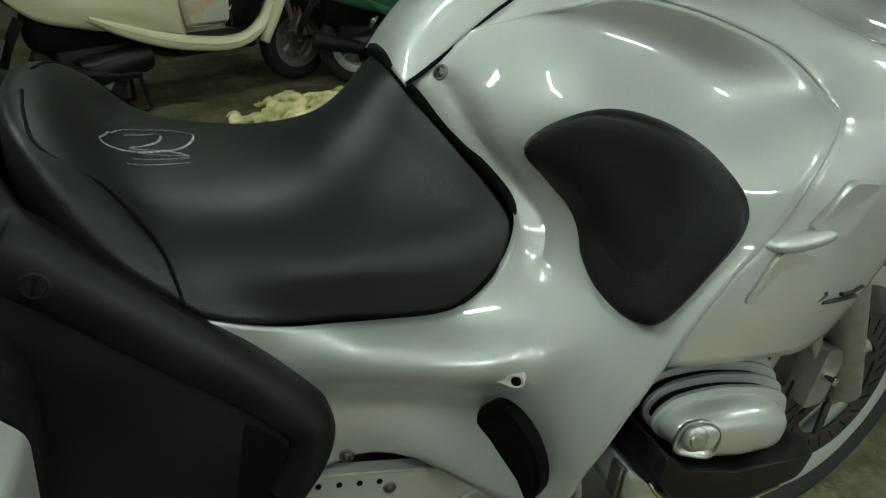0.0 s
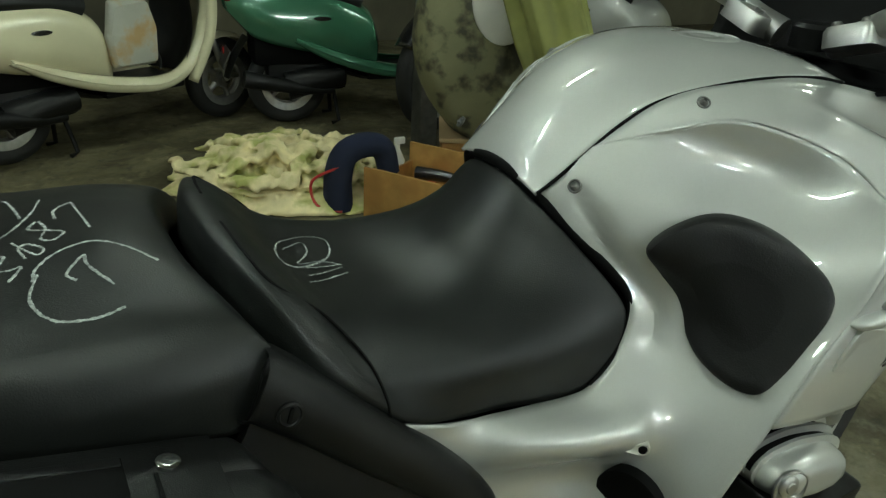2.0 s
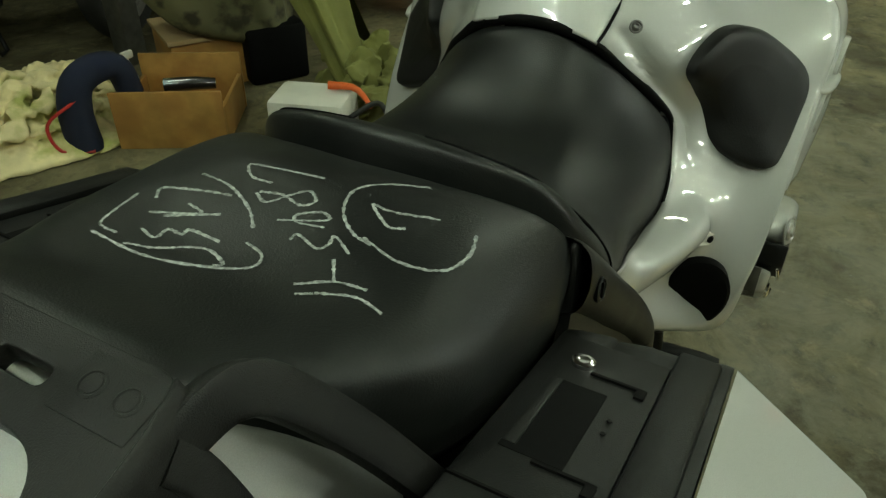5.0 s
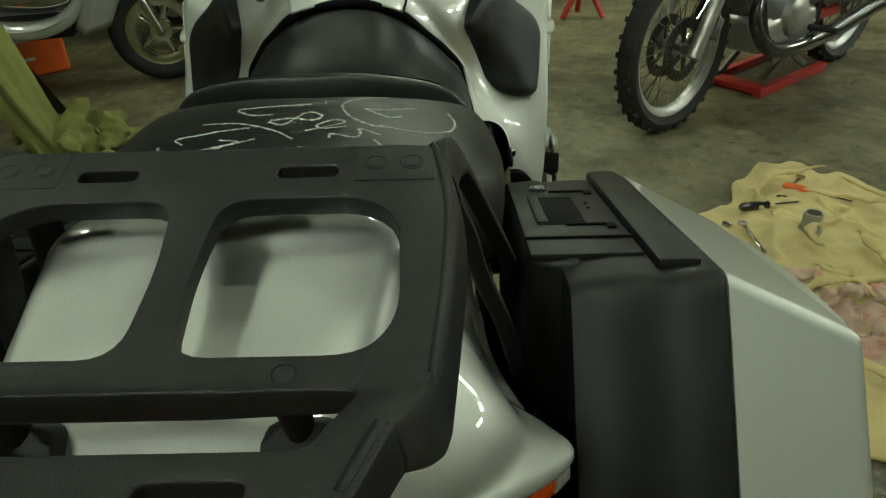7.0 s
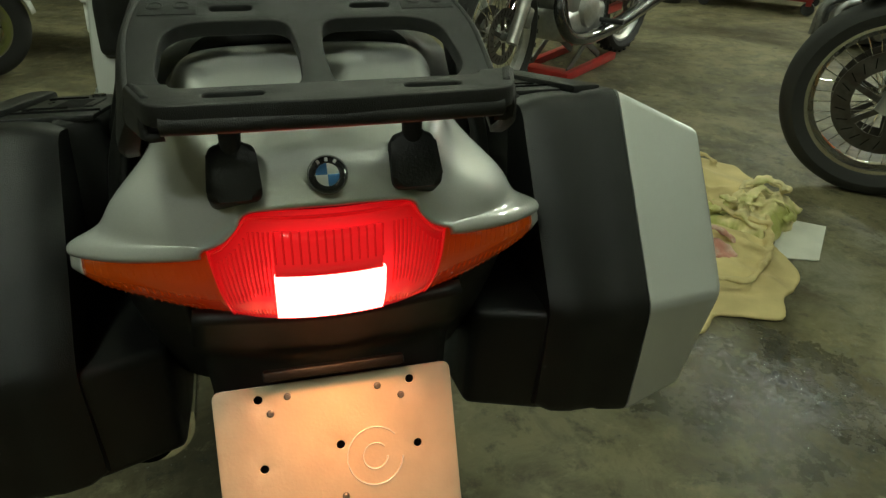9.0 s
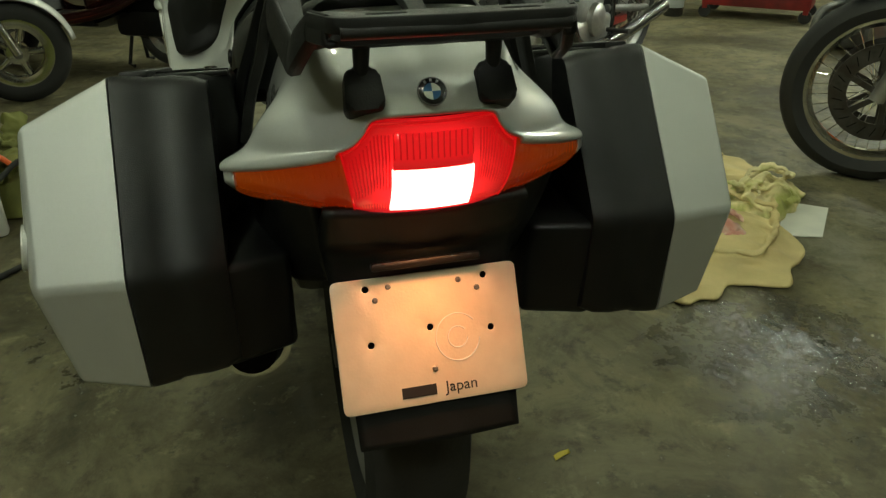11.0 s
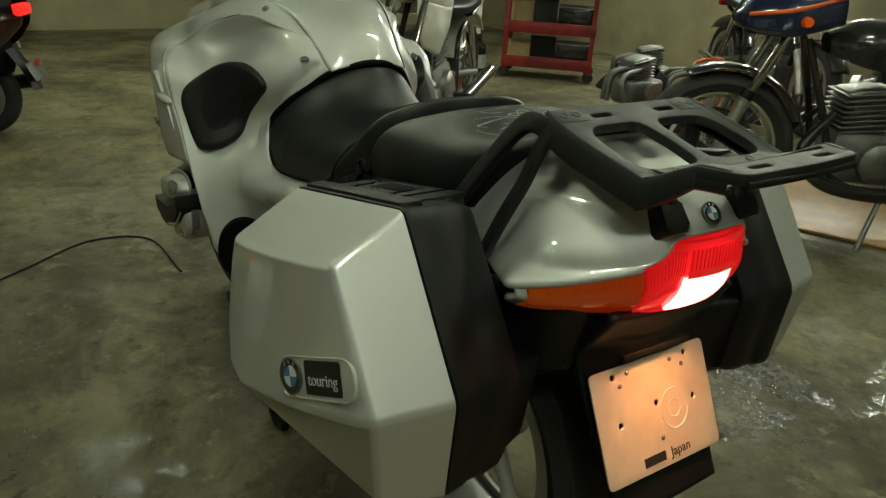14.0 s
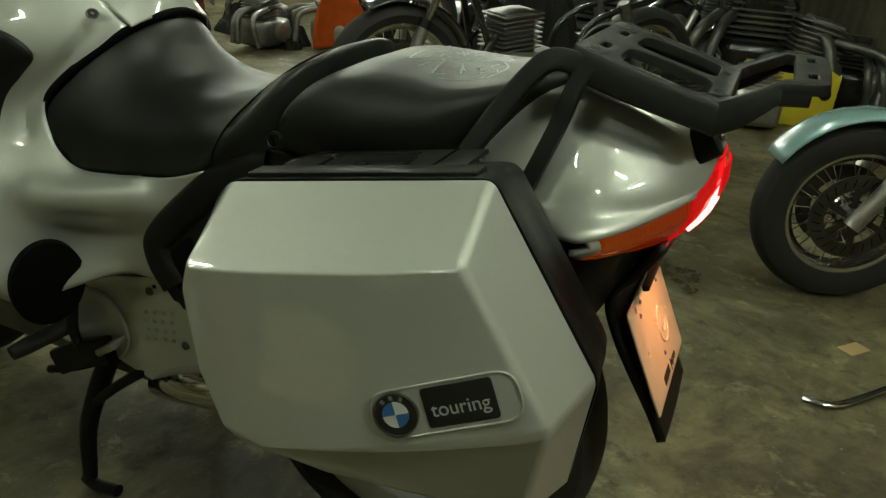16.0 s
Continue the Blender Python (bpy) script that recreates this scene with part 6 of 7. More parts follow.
def motorcycle(label, at, paint, r=0.31, rim_r=0.225, tw=0.10, style="wire", rake=0.33, fender=None, knobs=False, cowl=None, group="parked motorcycles", fork_mat=None, white=None, rise=0.62, bare=False):
    """A plain motorcycle; local x forward, the front wheel stands at the origin."""
    t = thing("parked_motorcycle", label, "motorcycle", group, at)
    for name, x in (("front_wheel", 0.0), ("rear_wheel", -1.42)):
        hub = part(name, lathe([(0.02, -0.08), (0.02, 0.08)], 12, pose(x, 0, r) @ AXLE), STEEL, t)
        wheel(hub, (x, 0, r), r, tw if x == 0 else tw * 1.25, rim_r, style=style, rim_mat=CHROME if style == "wire" and not knobs else ALLOY, knobs=knobs, spokes=5)
    top = (-rake - 0.06, r + rise)
    for s in (1, -1):
        part("fork_slider", sweep([(0.02, s * 0.095, r - 0.02), (-rake * 0.42, s * 0.095, r + 0.27)], [0.027, 0.028], 14), fork_mat or ALLOY, t)
        part("fork_tube", sweep([(-rake * 0.38, s * 0.095, r + 0.24), (top[0], s * 0.095, top[1])], 0.0195, 14), CHROME, t)
        part("fork_boot", lathe([(0.031, -0.02), (0.033, 0.0), (0.031, 0.02)], 16, look((-rake * 0.42, s * 0.095, r + 0.27), (top[0], s * 0.095, top[1]))), PLASTIC, t)
        part("handlebar", sweep([(top[0] - 0.02, s * 0.02, top[1] + 0.06), (top[0] - 0.03, s * 0.16, top[1] + 0.12), (top[0] - 0.13, s * 0.36, top[1] + 0.12)], 0.011, 10, smooth=12), CHROME, t)
        part("grip", sweep([(top[0] - 0.10, s * 0.29, top[1] + 0.122), (top[0] - 0.15, s * 0.40, top[1] + 0.118)], 0.017, 10), RUBBER, t)
        part("turn_signal", sweep([(top[0] + 0.02, s * 0.10, top[1] - 0.06), (top[0] + 0.02, s * 0.17, top[1] - 0.06), (top[0] + 0.02, s * 0.20, top[1] - 0.06)], [0.008, 0.025, 0.018], 12), AMBER, t)
        part("swing_arm", sweep([(-0.85, s * 0.10, 0.40), (-1.42, s * 0.11, r)], 0.022, 10), STEEL, t)
        part("shock", sweep([(-1.30, s * 0.12, r + 0.05), (-1.15, s * 0.11, 0.72)], 0.028, 12), STEEL if bare else CHROME, t)
        part("frame_tube", sweep([(top[0] - 0.05, s * 0.03, 0.85), (-0.42, s * 0.10, 0.50), (-0.50, s * 0.13, 0.28), (-0.85, s * 0.13, 0.26), (-0.95, s * 0.11, 0.60), (-1.35, s * 0.10, 0.74)], 0.016, 10, smooth=30), BLACKPAINT, t)
        part("exhaust", sweep([(-0.45, s * 0.09, 0.56), (-0.34, s * 0.13, 0.40), (-0.48, s * 0.16, 0.26), (-0.90, s * 0.17, 0.25), (-1.50, s * 0.19, 0.34)], [0.02, 0.02, 0.021, 0.03, 0.042], 12, smooth=30), BLACKPAINT if knobs or bare else CHROME, t)
        part("peg", sweep([(-0.80, s * 0.14, 0.30), (-0.80, s * 0.27, 0.30)], 0.013, 8), RUBBER, t)
    part("triple_clamp", box((0.06, 0.25, 0.03), pose(top[0] + 0.02, 0, top[1] - 0.03, 0, -25, 0), 0.008), ALLOY, t)
    part("brake_caliper", box((0.05, 0.05, 0.09), pose(-0.12, 0.08, r + 0.07, 0, -25, 0), 0.01), STEEL, t)
    if not knobs:
        thick(part("front_fender", arc_fender(r + 0.035, 0.0, r, tw * 0.62, 62 if bare else 30, 160), fender or BLACKPAINT, t), 0.003)
    part("engine", box((0.36, 0.24, 0.24), pose(-0.64, 0, 0.38), 0.05), STEEL, t)
    for k in range(8):
        part("fin", box((0.22, 0.24, 0.007), pose(-0.58, 0, 0.50 + 0.022 * k, 0, 8, 0), 0.002), STEEL, t)
    part("cylinder", box((0.17, 0.19, 0.20), pose(-0.58, 0, 0.57, 0, 8, 0), 0.02), STEEL, t)
    for s in (1, -1):
        part("engine_cover", lathe([(0.09, 0.0), (0.085, 0.03), (0.06, 0.045), (0.02, 0.047)], 22, pose(-0.66, s * 0.12, 0.37, -90 * s, 0, 0)), ALLOY if knobs else STEEL, t)
    tank = [[(-0.38, 0.06, 0.80), (-0.37, 0.05, 0.86), (-0.37, 0, 0.88)], [(-0.50, 0.13, 0.76), (-0.50, 0.13, 0.88), (-0.50, 0, 0.94)], [(-0.68, 0.13, 0.74), (-0.68, 0.13, 0.87), (-0.68, 0, 0.93)], [(-0.86, 0.08, 0.74), (-0.87, 0.07, 0.80), (-0.87, 0, 0.82)]]
    part("fuel_tank", loft([mirrored(a) for a in tank], 26, 21), paint, t)
    seat = [[(-0.84, 0.09, 0.74), (-0.84, 0.09, 0.79), (-0.84, 0, 0.81)], [(-1.05, 0.14, 0.74), (-1.05, 0.13, 0.79), (-1.05, 0, 0.80)], [(-1.35, 0.13, 0.77), (-1.35, 0.12, 0.82), (-1.35, 0, 0.84)], [(-1.58, 0.08, 0.80), (-1.58, 0.07, 0.84), (-1.58, 0, 0.85)]]
    if not bare:
        part("seat", loft([mirrored(a) for a in seat], 22, 19), SEAT, t)
        thick(part("rear_fender", arc_fender(r + 0.05, -1.42, r, 0.08, 20, 140), fender or BLACKPAINT, t), 0.003)
    part("tail_lamp", box((0.06, 0.12, 0.06), pose(-1.66, 0, 0.76), 0.015), REFLECTOR, t)
    if knobs:
        part("skid_plate", box((0.46, 0.26, 0.15), pose(-0.66, 0, 0.31), 0.035, seg=3), ALLOY, t, "grey aluminium skid plate")
    else:
        part("side_stand", sweep([(-0.72, 0.13, 0.28), (-0.62, 0.24, 0.012)], 0.012, 8), STEEL, t)
    if cowl:
        nose = [[(top[0] + 0.26, 0.02, top[1] - 0.08), (top[0] + 0.27, 0, top[1] - 0.06)], [(top[0] + 0.20, 0.10, top[1] - 0.12), (top[0] + 0.20, 0, top[1] + 0.06)], [(top[0] + 0.06, 0.17, top[1] - 0.12), (top[0] + 0.06, 0, top[1] + 0.15)], [(top[0] - 0.12, 0.19, top[1] - 0.06), (top[0] - 0.10, 0, top[1] + 0.16)]]
        thick(part("headlight_cowl", loft([mirrored([a[0], ((a[0][0] + a[1][0]) / 2, a[0][1] * 0.9, (a[0][2] + a[1][2]) / 2), a[1]]) for a in nose], 18, 17), cowl, t), 0.006)
        for s in (1, -1):
            part("cowl_stripe", sweep([(top[0] + 0.22, s * 0.085, top[1] - 0.05), (top[0] + 0.07, s * 0.165, top[1] - 0.02), (top[0] - 0.10, s * 0.19, top[1] + 0.04)], 0.009, 8, smooth=12), ORANGE, t)
    else:
        part("headlight", lathe([(0.03, -0.10), (0.085, -0.05), (0.092, 0.02), (0.085, 0.035), (0.05, 0.05)], 26, pose(top[0] + 0.10, 0, top[1] - 0.03, 0, 92, 0)), CHROME, t)
    if white:
        for s in (1, -1):
            bm = loft([[(-0.30, 0.06, 0.86), (-0.42, 0.16, 0.82), (-0.62, 0.15, 0.80)], [(-0.26, 0.08, 0.74), (-0.36, 0.18, 0.70), (-0.56, 0.16, 0.70)], [(-0.30, 0.09, 0.62), (-0.36, 0.16, 0.58), (-0.48, 0.14, 0.60)]], 12, 12, flip=s < 0)
            thick(part("radiator_shroud", bm, white, t), 0.004)
        part("number_board", box((0.02, 0.20, 0.20), pose(top[0] + 0.10, 0, top[1] + 0.02, 0, 20, 0), 0.03), white, t)
    return t


scooter("cream scooter with a worn black seat on its stand", pose(-0.07, 2.95, 0, 0, 0, 22), CREAM, SEAT, ALLOY)
scooter("green scooter with a black seat and dark engine", pose(1.295, 3.16, 0, 0, 0, -8), GREEN, SEAT, ALLOY)
scooter("dark maroon scooter with a lit red tail lamp", pose(3.80, 0.62, 0, 0, 0, 64), MAROON, SEAT, ALLOY, tail_mat=TAILRED)
h = radians(-74)
scooter("silver-grey scooter with a chrome five-spoke front wheel", pose(3.16 - 1.357 * math.cos(h), 1.33 - 1.357 * math.sin(h), 0, 0, 0, -74) @ Matrix.Scale(1.18, 4), SILVER, SEAT, CHROME, plate=False)
motorcycle("white trail motorcycle with knobbly tyres on a lift", pose(2.25, -1.03, 0, 0, 0, 130), WHITEPLASTIC, r=0.335, rim_r=0.27, tw=0.085, knobs=True, white=WHITEPLASTIC, fender=WHITEPLASTIC)
motorcycle("part-dismantled black motorcycle with a dark blue headlight cowl", pose(1.08, -2.07, 0, 0, 0, 50), BLACKPAINT, r=0.345, rim_r=0.262, tw=0.115, rake=0.18, rise=0.64, cowl=NAVYPAINT, style="wire", bare=True)
motorcycle("black motorcycle with a pale teal front fender", pose(-0.80, -1.60, 0, 0, 0, 20), TEAL, r=0.30, rim_r=0.205, tw=0.12, fender=TEAL, style="wire")
motorcycle("dusty dark motorcycle parked by the wall", pose(1.9, -4.2, 0, 0, 0, 150), BLACKPAINT, r=0.31, rim_r=0.225, style="cast")
motorcycle("dusty dark motorcycle parked by the wall", pose(0.2, -4.4, 0, 0, 0, 60), MAROON, r=0.31, rim_r=0.225, style="cast")
motorcycle("black motorcycle with chrome pipes behind the tarpaulin", pose(2.0, 2.75, 0, 0, 0, 200), BLACKPAINT, r=0.31, rim_r=0.225, style="cast")
motorcycle("dark motorcycle parked far back in the workshop", pose(6.3, 0.6, 0, 0, 0, 160), BLACKPAINT, r=0.31, rim_r=0.225, style="cast")


# ---------------------------------------------------------------- cloths and loose things
def heap(name, label, cx, cy, rx, ry, h, mat, seed, folds=5.0, turn=0.0, category="cloth", rim=0.35, strands=0, wide=0.04):
    """A crumpled cloth: a mound of sharp creases that overhang, an uneven edge, and loose folds lying over it."""
    bm = bmesh.new()
    nr, na = 56, 150
    rnd = random.Random(int(seed * 10))

    def edge_at(a):
        return 1 + rim * noise.noise(Vector((math.cos(a) * 1.6, math.sin(a) * 1.6, seed))) + 0.12 * noise.noise(Vector((math.cos(a) * 5, math.sin(a) * 5, seed)))

    def top(x, y, q):
        p = Vector((x * folds, y * folds, seed))
        warp = noise.noise_vector(p * 0.55) * 0.9
        ridge = 1 - abs(noise.noise(p + warp)) * 2.6
        ridge2 = 1 - abs(noise.noise(p * 2.1 + warp * 1.5)) * 2.4
        ridge3 = 1 - abs(noise.noise(p * 4.3 + warp * 2)) * 2.2
        lump = noise.noise(Vector((x * 3, y * 3, seed + 7)))
        z = (1 - q ** 2.4) * h * (0.56 + 0.38 * lump + 0.26 * ridge + 0.12 * ridge2 + 0.05 * ridge3) + 0.008 + 0.014 * max(ridge, 0) * min(1.0, h * 8)
        return max(z, 0.004)

    prev = None
    for i in range(nr + 1):
        row = []
        for k in range(na):
            a = 2 * math.pi * k / na
            q = i / nr
            x, y = q * edge_at(a) * math.cos(a) * rx, q * edge_at(a) * math.sin(a) * ry
            z = top(x, y, q)
            push = noise.noise_vector(Vector((x, y, seed)) * folds * 1.7) * min(0.05, h * 0.3) * (1 - q ** 4)
            row.append(bm.verts.new((x + push.x, y + push.y, z)))
        if prev:
            for k in range(na):
                bm.faces.new((prev[k], row[k], row[(k + 1) % na], prev[(k + 1) % na]))
        prev = row
    low = [bm.verts.new((v.co.x, v.co.y, 0.0)) for v in prev]
    for k in range(na):
        bm.faces.new((prev[k], low[k], low[(k + 1) % na], prev[(k + 1) % na]))
    bm.faces.new(low)
    bmesh.ops.remove_doubles(bm, verts=bm.verts, dist=0.0003)
    for _ in range(strands):
        a, q, turn_ = rnd.uniform(0, 2 * math.pi), rnd.uniform(0.1, 0.95), rnd.uniform(0, 2 * math.pi)
        x, y = q * math.cos(a) * rx, q * math.sin(a) * ry
        length, bend, n = rnd.uniform(0.3, 0.9) * min(rx, 0.55), rnd.uniform(-4, 4), 22
        width = rnd.uniform(0.5, 1.3) * wide
        layer = rnd.uniform(0.0, 2.6) * width
        pts, rad = [], []
        for k in range(n):
            f = min(1.0, math.hypot(x / rx, y / ry))
            pts.append((x, y, 0.75 * top(x, y, f) + layer + 0.3 * width * noise.noise(Vector((x * 20, y * 20, seed)))))
            rad.append(width * (0.25 + 0.75 * math.sin(math.pi * (k + 0.5) / n) ** 0.6) * (0.8 + 0.5 * noise.noise(Vector((k * 0.4, a * 9, seed)))))
            turn_ += bend / n * 0.6 + 0.25 * noise.noise(Vector((k * 0.3, a * 5, seed)))
            x, y = x + math.cos(turn_) * length / n, y + math.sin(turn_) * length / n
            over = max(1.0, math.hypot(x / rx, y / ry) / 0.86)
            x, y = x / over, y / over
        first = len(bm.verts)
        sweep(pts, rad, 14, bm, flat=0.45)
        bm.verts.ensure_lookup_table()
        for v in bm.verts[first:]:
            crumple = 1 - abs(noise.noise(v.co * 34)) * 2
            v.co += Vector((0, 0, 0.28 * width * crumple)) + noise.noise_vector(v.co * 16) * width * 0.25
            v.co.z = max(v.co.z, 0.003)
    ob = part(name, bm, mat, None, sharp=60)
    if strands:
        mesh = ob.modifiers.new("one_cloth", "REMESH")
        mesh.mode, mesh.voxel_size, mesh.use_smooth_shade = "VOXEL", 0.0055 if rx > 0.3 else 0.004, True
    ob.matrix_basis = pose(cx, cy, 0, 0, 0, turn)
    return tagged(ob, label, category)


heap("dust_sheet", "crumpled cream cotton dust sheet in a heap", 0.98, 2.25, 0.54, 0.33, 0.14, CLOTH, 3.0, 6.0, -14, strands=150, wide=0.036)
heap("green_cloth", "crumpled olive green cloth lying on the floor", 1.82, 1.12, 0.40, 0.26, 0.22, GREENCLOTH, 9.0, 6.5, 62, strands=34, wide=0.05)
heap("tool_cloth", "beige cotton cloth spread out under hand tools", 1.10, -1.22, 0.76, 0.42, 0.062, MATCLOTH, 21.0, 6.0, 158, rim=0.3, strands=30, wide=0.018)
heap("pink_rag", "crumpled white rag with pink stains", 0.82, -1.12, 0.24, 0.15, 0.09, PINKCLOTH, 31.0, 11.0, 40, strands=14, wide=0.022)
heap("white_rag", "crumpled off-white rag on the tool cloth", 0.95, -1.52, 0.24, 0.14, 0.09, CLOTH, 37.0, 11.0, 120, strands=14, wide=0.022)

# wooden drawer of tools beside the dust sheet
drawer = thing("wooden_box", "varnished plywood drawer filled with tools", "box", at=pose(1.38, 1.74, 0, 0, 0, -58))
for name, sx, sy, sz, x, y, z in (("front_board", 0.38, 0.014, 0.21, 0, -0.18, 0.105), ("back_board", 0.38, 0.014, 0.22, 0, 0.18, 0.11), ("end_board", 0.014, 0.346, 0.14, -0.18, 0, 0.07), ("end_board", 0.014, 0.346, 0.14, 0.18, 0, 0.07), ("base_board", 0.345, 0.345, 0.01, 0, 0, 0.02)):
    part(name, box((sx, sy, sz), pose(x, y, z), 0.003), WOOD, drawer)
drill = thing("power_drill", "black and orange power drill lying in the drawer", "tool", at=pose(1.40, 1.72, 0.13, 0, 0, -50))
part("body", sweep([(-0.08, 0, 0.03), (0.02, 0, 0.035), (0.10, 0, 0.03)], [0.03, 0.034, 0.02], 14, smooth=8), BLACKPAINT, drill)
part("handle", sweep([(-0.05, 0, 0.02), (-0.06, 0.05, -0.02), (-0.06, 0.12, -0.05)], 0.02, 10), ORANGE, drill)
bottle = thing("spray_bottle", "clear plastic spray bottle standing beside the drawer", "bottle", at=pose(1.36, 1.98, 0))
part("flask", lathe([(0.03, 0.0), (0.034, 0.01), (0.034, 0.15), (0.012, 0.20), (0.012, 0.22)], 20), WHITEPLASTIC, bottle)
part("nozzle", box((0.05, 0.018, 0.03), pose(0.01, 0, 0.235), 0.006), WHITEPLASTIC, bottle)
bag = thing("navy_bag", "soft navy blue fabric bag leaning on the drawer", "bag", at=pose(1.10, 1.90, 0, 0, 0, -40))
part("bag_body", sweep([(-0.03, -0.04, 0.01), (-0.035, -0.03, 0.14), (-0.01, -0.01, 0.235), (0.06, 0.03, 0.27), (0.125, 0.06, 0.25), (0.15, 0.07, 0.15)], [0.060, 0.062, 0.060, 0.055, 0.052, 0.045], 16, smooth=24), NAVY, bag)
part("strap", sweep([(-0.02, -0.07, 0.20), (-0.12, -0.10, 0.14), (-0.10, -0.10, 0.04), (0.0, -0.09, 0.02)], 0.006, 8, smooth=16), REDPAINT, bag)
crate = thing("wooden_crate", "dark wooden crate behind the drawer", "box", at=pose(1.86, 2.02, 0, 0, 0, -30))
part("crate_body", box((0.45, 0.34, 0.20), pose(0, 0, 0.10), 0.008), WOOD, crate)
part("crate_lid", box((0.47, 0.36, 0.02), pose(0, 0, 0.212), 0.004), CARD, crate)
pillar = tagged(part("steel_pillar", box((0.10, 0.10, TOP), pose(1.76, 2.46, TOP / 2), 0.008), STEEL, None), "dark grey square steel pillar up to the ceiling", "pillar", kind="structure")

# upright thing under an olive tarpaulin
cover = thing("covered_machine", "tall machine hidden under a mottled olive tarpaulin", "cover", at=pose(1.78, 1.90, 0, 0, 0, -30))
rows = []
for k in range(13):
    z = 0.175 + 0.085 * k
    left = 0.12 - math.sqrt(max(0.48 ** 2 - (z - 0.66) ** 2, 0.0))
    right = 0.30 if z < 0.45 else 0.16
    mid, a_ = (right + left) / 2, (right - left) / 2
    row = []
    for j in range(33):
        a = 2 * math.pi * j / 32
        w = 1.0 + 0.05 * math.sin(5 * a + 2 * z) + 0.03 * math.sin(11 * a + 5 * z)
        row.append((mid + a_ * math.cos(a) * (1 if math.cos(a) < 0 else w), 0.15 * w * math.sin(a) * (0.45 + 0.55 * math.sin(math.pi * min(1, (z - 0.1) / 1.1))), z + 0.02 * math.sin(3 * a)))
    rows.append(row)
bm = loft(rows, 60, 129)
bmesh.ops.holes_fill(bm, edges=[e for e in bm.edges if e.is_boundary])
part("tarpaulin", bm, TARP, cover)
at_cover = cover.matrix_basis.inverted()
line = catmull([(1.81, 1.12, 0.015), (1.80, 1.22, 0.08), (1.80, 1.33, 0.27), (1.80, 1.42, 0.46), (1.80, 1.54, 0.70), (1.80, 1.68, 0.92)], 30)
rows = []
for k, q in enumerate(line):
    f = k / 29
    row = []
    for j in range(33):
        a = 2 * math.pi * j / 32
        w = (0.105 - 0.045 * math.sin(math.pi * min(1.0, f * 1.3)) + 0.05 * f) * (1 + 0.20 * math.sin(5 * a + 1.5 * f) + 0.10 * math.sin(9 * a - 4 * f))
        row.append(at_cover @ Vector((q.x + w * math.cos(a), q.y + w * math.sin(a) * 0.9, max(0.004, q.z + 0.35 * w * math.sin(a)))))
    rows.append(row)
bm = loft(rows, 60, 129)
bmesh.ops.holes_fill(bm, edges=[e for e in bm.edges if e.is_boundary])
part("hanging_fold", bm, GREENCLOTH, cover, "yellow-green fold of cloth hanging to the floor")
part("white_panel", dome([(0.13 * math.cos(a), 0.19 * math.sin(a)) for a in [radians(12 * k) for k in range(30)]], ((0.9, 0.0), (1.0, 0.012), (0.97, 0.03), (0.8, 0.045), (0.4, 0.055)), pose(0.00, -0.13, 0.84, 90, 0, 0)), WHITEPLASTIC, cover, "rounded white plastic panel")
part("machine_foot", box((0.26, 0.20, 0.24), pose(0.20, 0.0, 0.12), 0.02), DARK, cover)

obox = thing("orange_toolbox", "bright orange plastic tool case on the floor", "case", at=pose(3.30, 2.14, 0, 0, 0, -50))
part("case_body", box((0.36, 0.18, 0.30), pose(0, 0, 0.15), 0.025, seg=3), ORANGE, obox)
part("case_handle", sweep([(-0.08, 0, 0.29), (-0.06, 0, 0.34), (0.06, 0, 0.34), (0.08, 0, 0.29)], 0.012, 8, smooth=10), ORANGE, obox)
for k in (0, 1):
    part("print_bar", box((0.10 - 0.03 * k, 0.002, 0.016), pose(-0.02, -0.0915, 0.20 - 0.10 * k)), WHITEPLASTIC, obox)


def scissor_lift(at, label):
    t = thing("scissor_lift", label, "lift", at=at)
    for z in (0.02, 0.30):
        for s in (1, -1):
            part("rail", box((0.62, 0.04, 0.04), pose(0, s * 0.14, z), 0.005), REDPAINT, t)
        part("cross_plate", box((0.10, 0.30, 0.03), pose(0.24, 0, z), 0.005), REDPAINT, t)
    for s in (1, -1):
        for d in (1, -1):
            part("scissor_arm", box((0.52, 0.012, 0.035), pose(0, s * (0.10 + 0.014 * d), 0.16, 0, 30 * d, 0), 0.004), STEEL, t)
    return t


scissor_lift(pose(2.90, -1.68, 0, 0, 0, 130), "red scissor lift under the trail motorcycle")
jack = thing("axle_stand", "small red steel axle stand on the floor", "stand", at=pose(4.25, -1.0, 0))
for k in range(3):
    part("leg", sweep([(0, 0, 0.26), (0.15 * math.cos(2.1 * k), 0.15 * math.sin(2.1 * k), 0.01)], 0.018, 8), REDPAINT, jack)
part("post", lathe([(0.02, 0.12), (0.02, 0.34), (0.03, 0.35)], 12), REDPAINT, jack)


# hand tools
def screwdriver(at, handle, label):
    t = thing("screwdriver", label, "screwdriver", "hand tools", at)
    part("handle", lathe([(0.008, 0.0), (0.014, 0.01), (0.015, 0.06), (0.011, 0.08), (0.013, 0.095)], 12, pose(0, 0, 0.014, 0, 90, 0)), handle, t)
    part("shaft", sweep([(0.09, 0, 0.014), (0.21, 0, 0.014)], 0.0035, 8), CHROME, t)
    return t


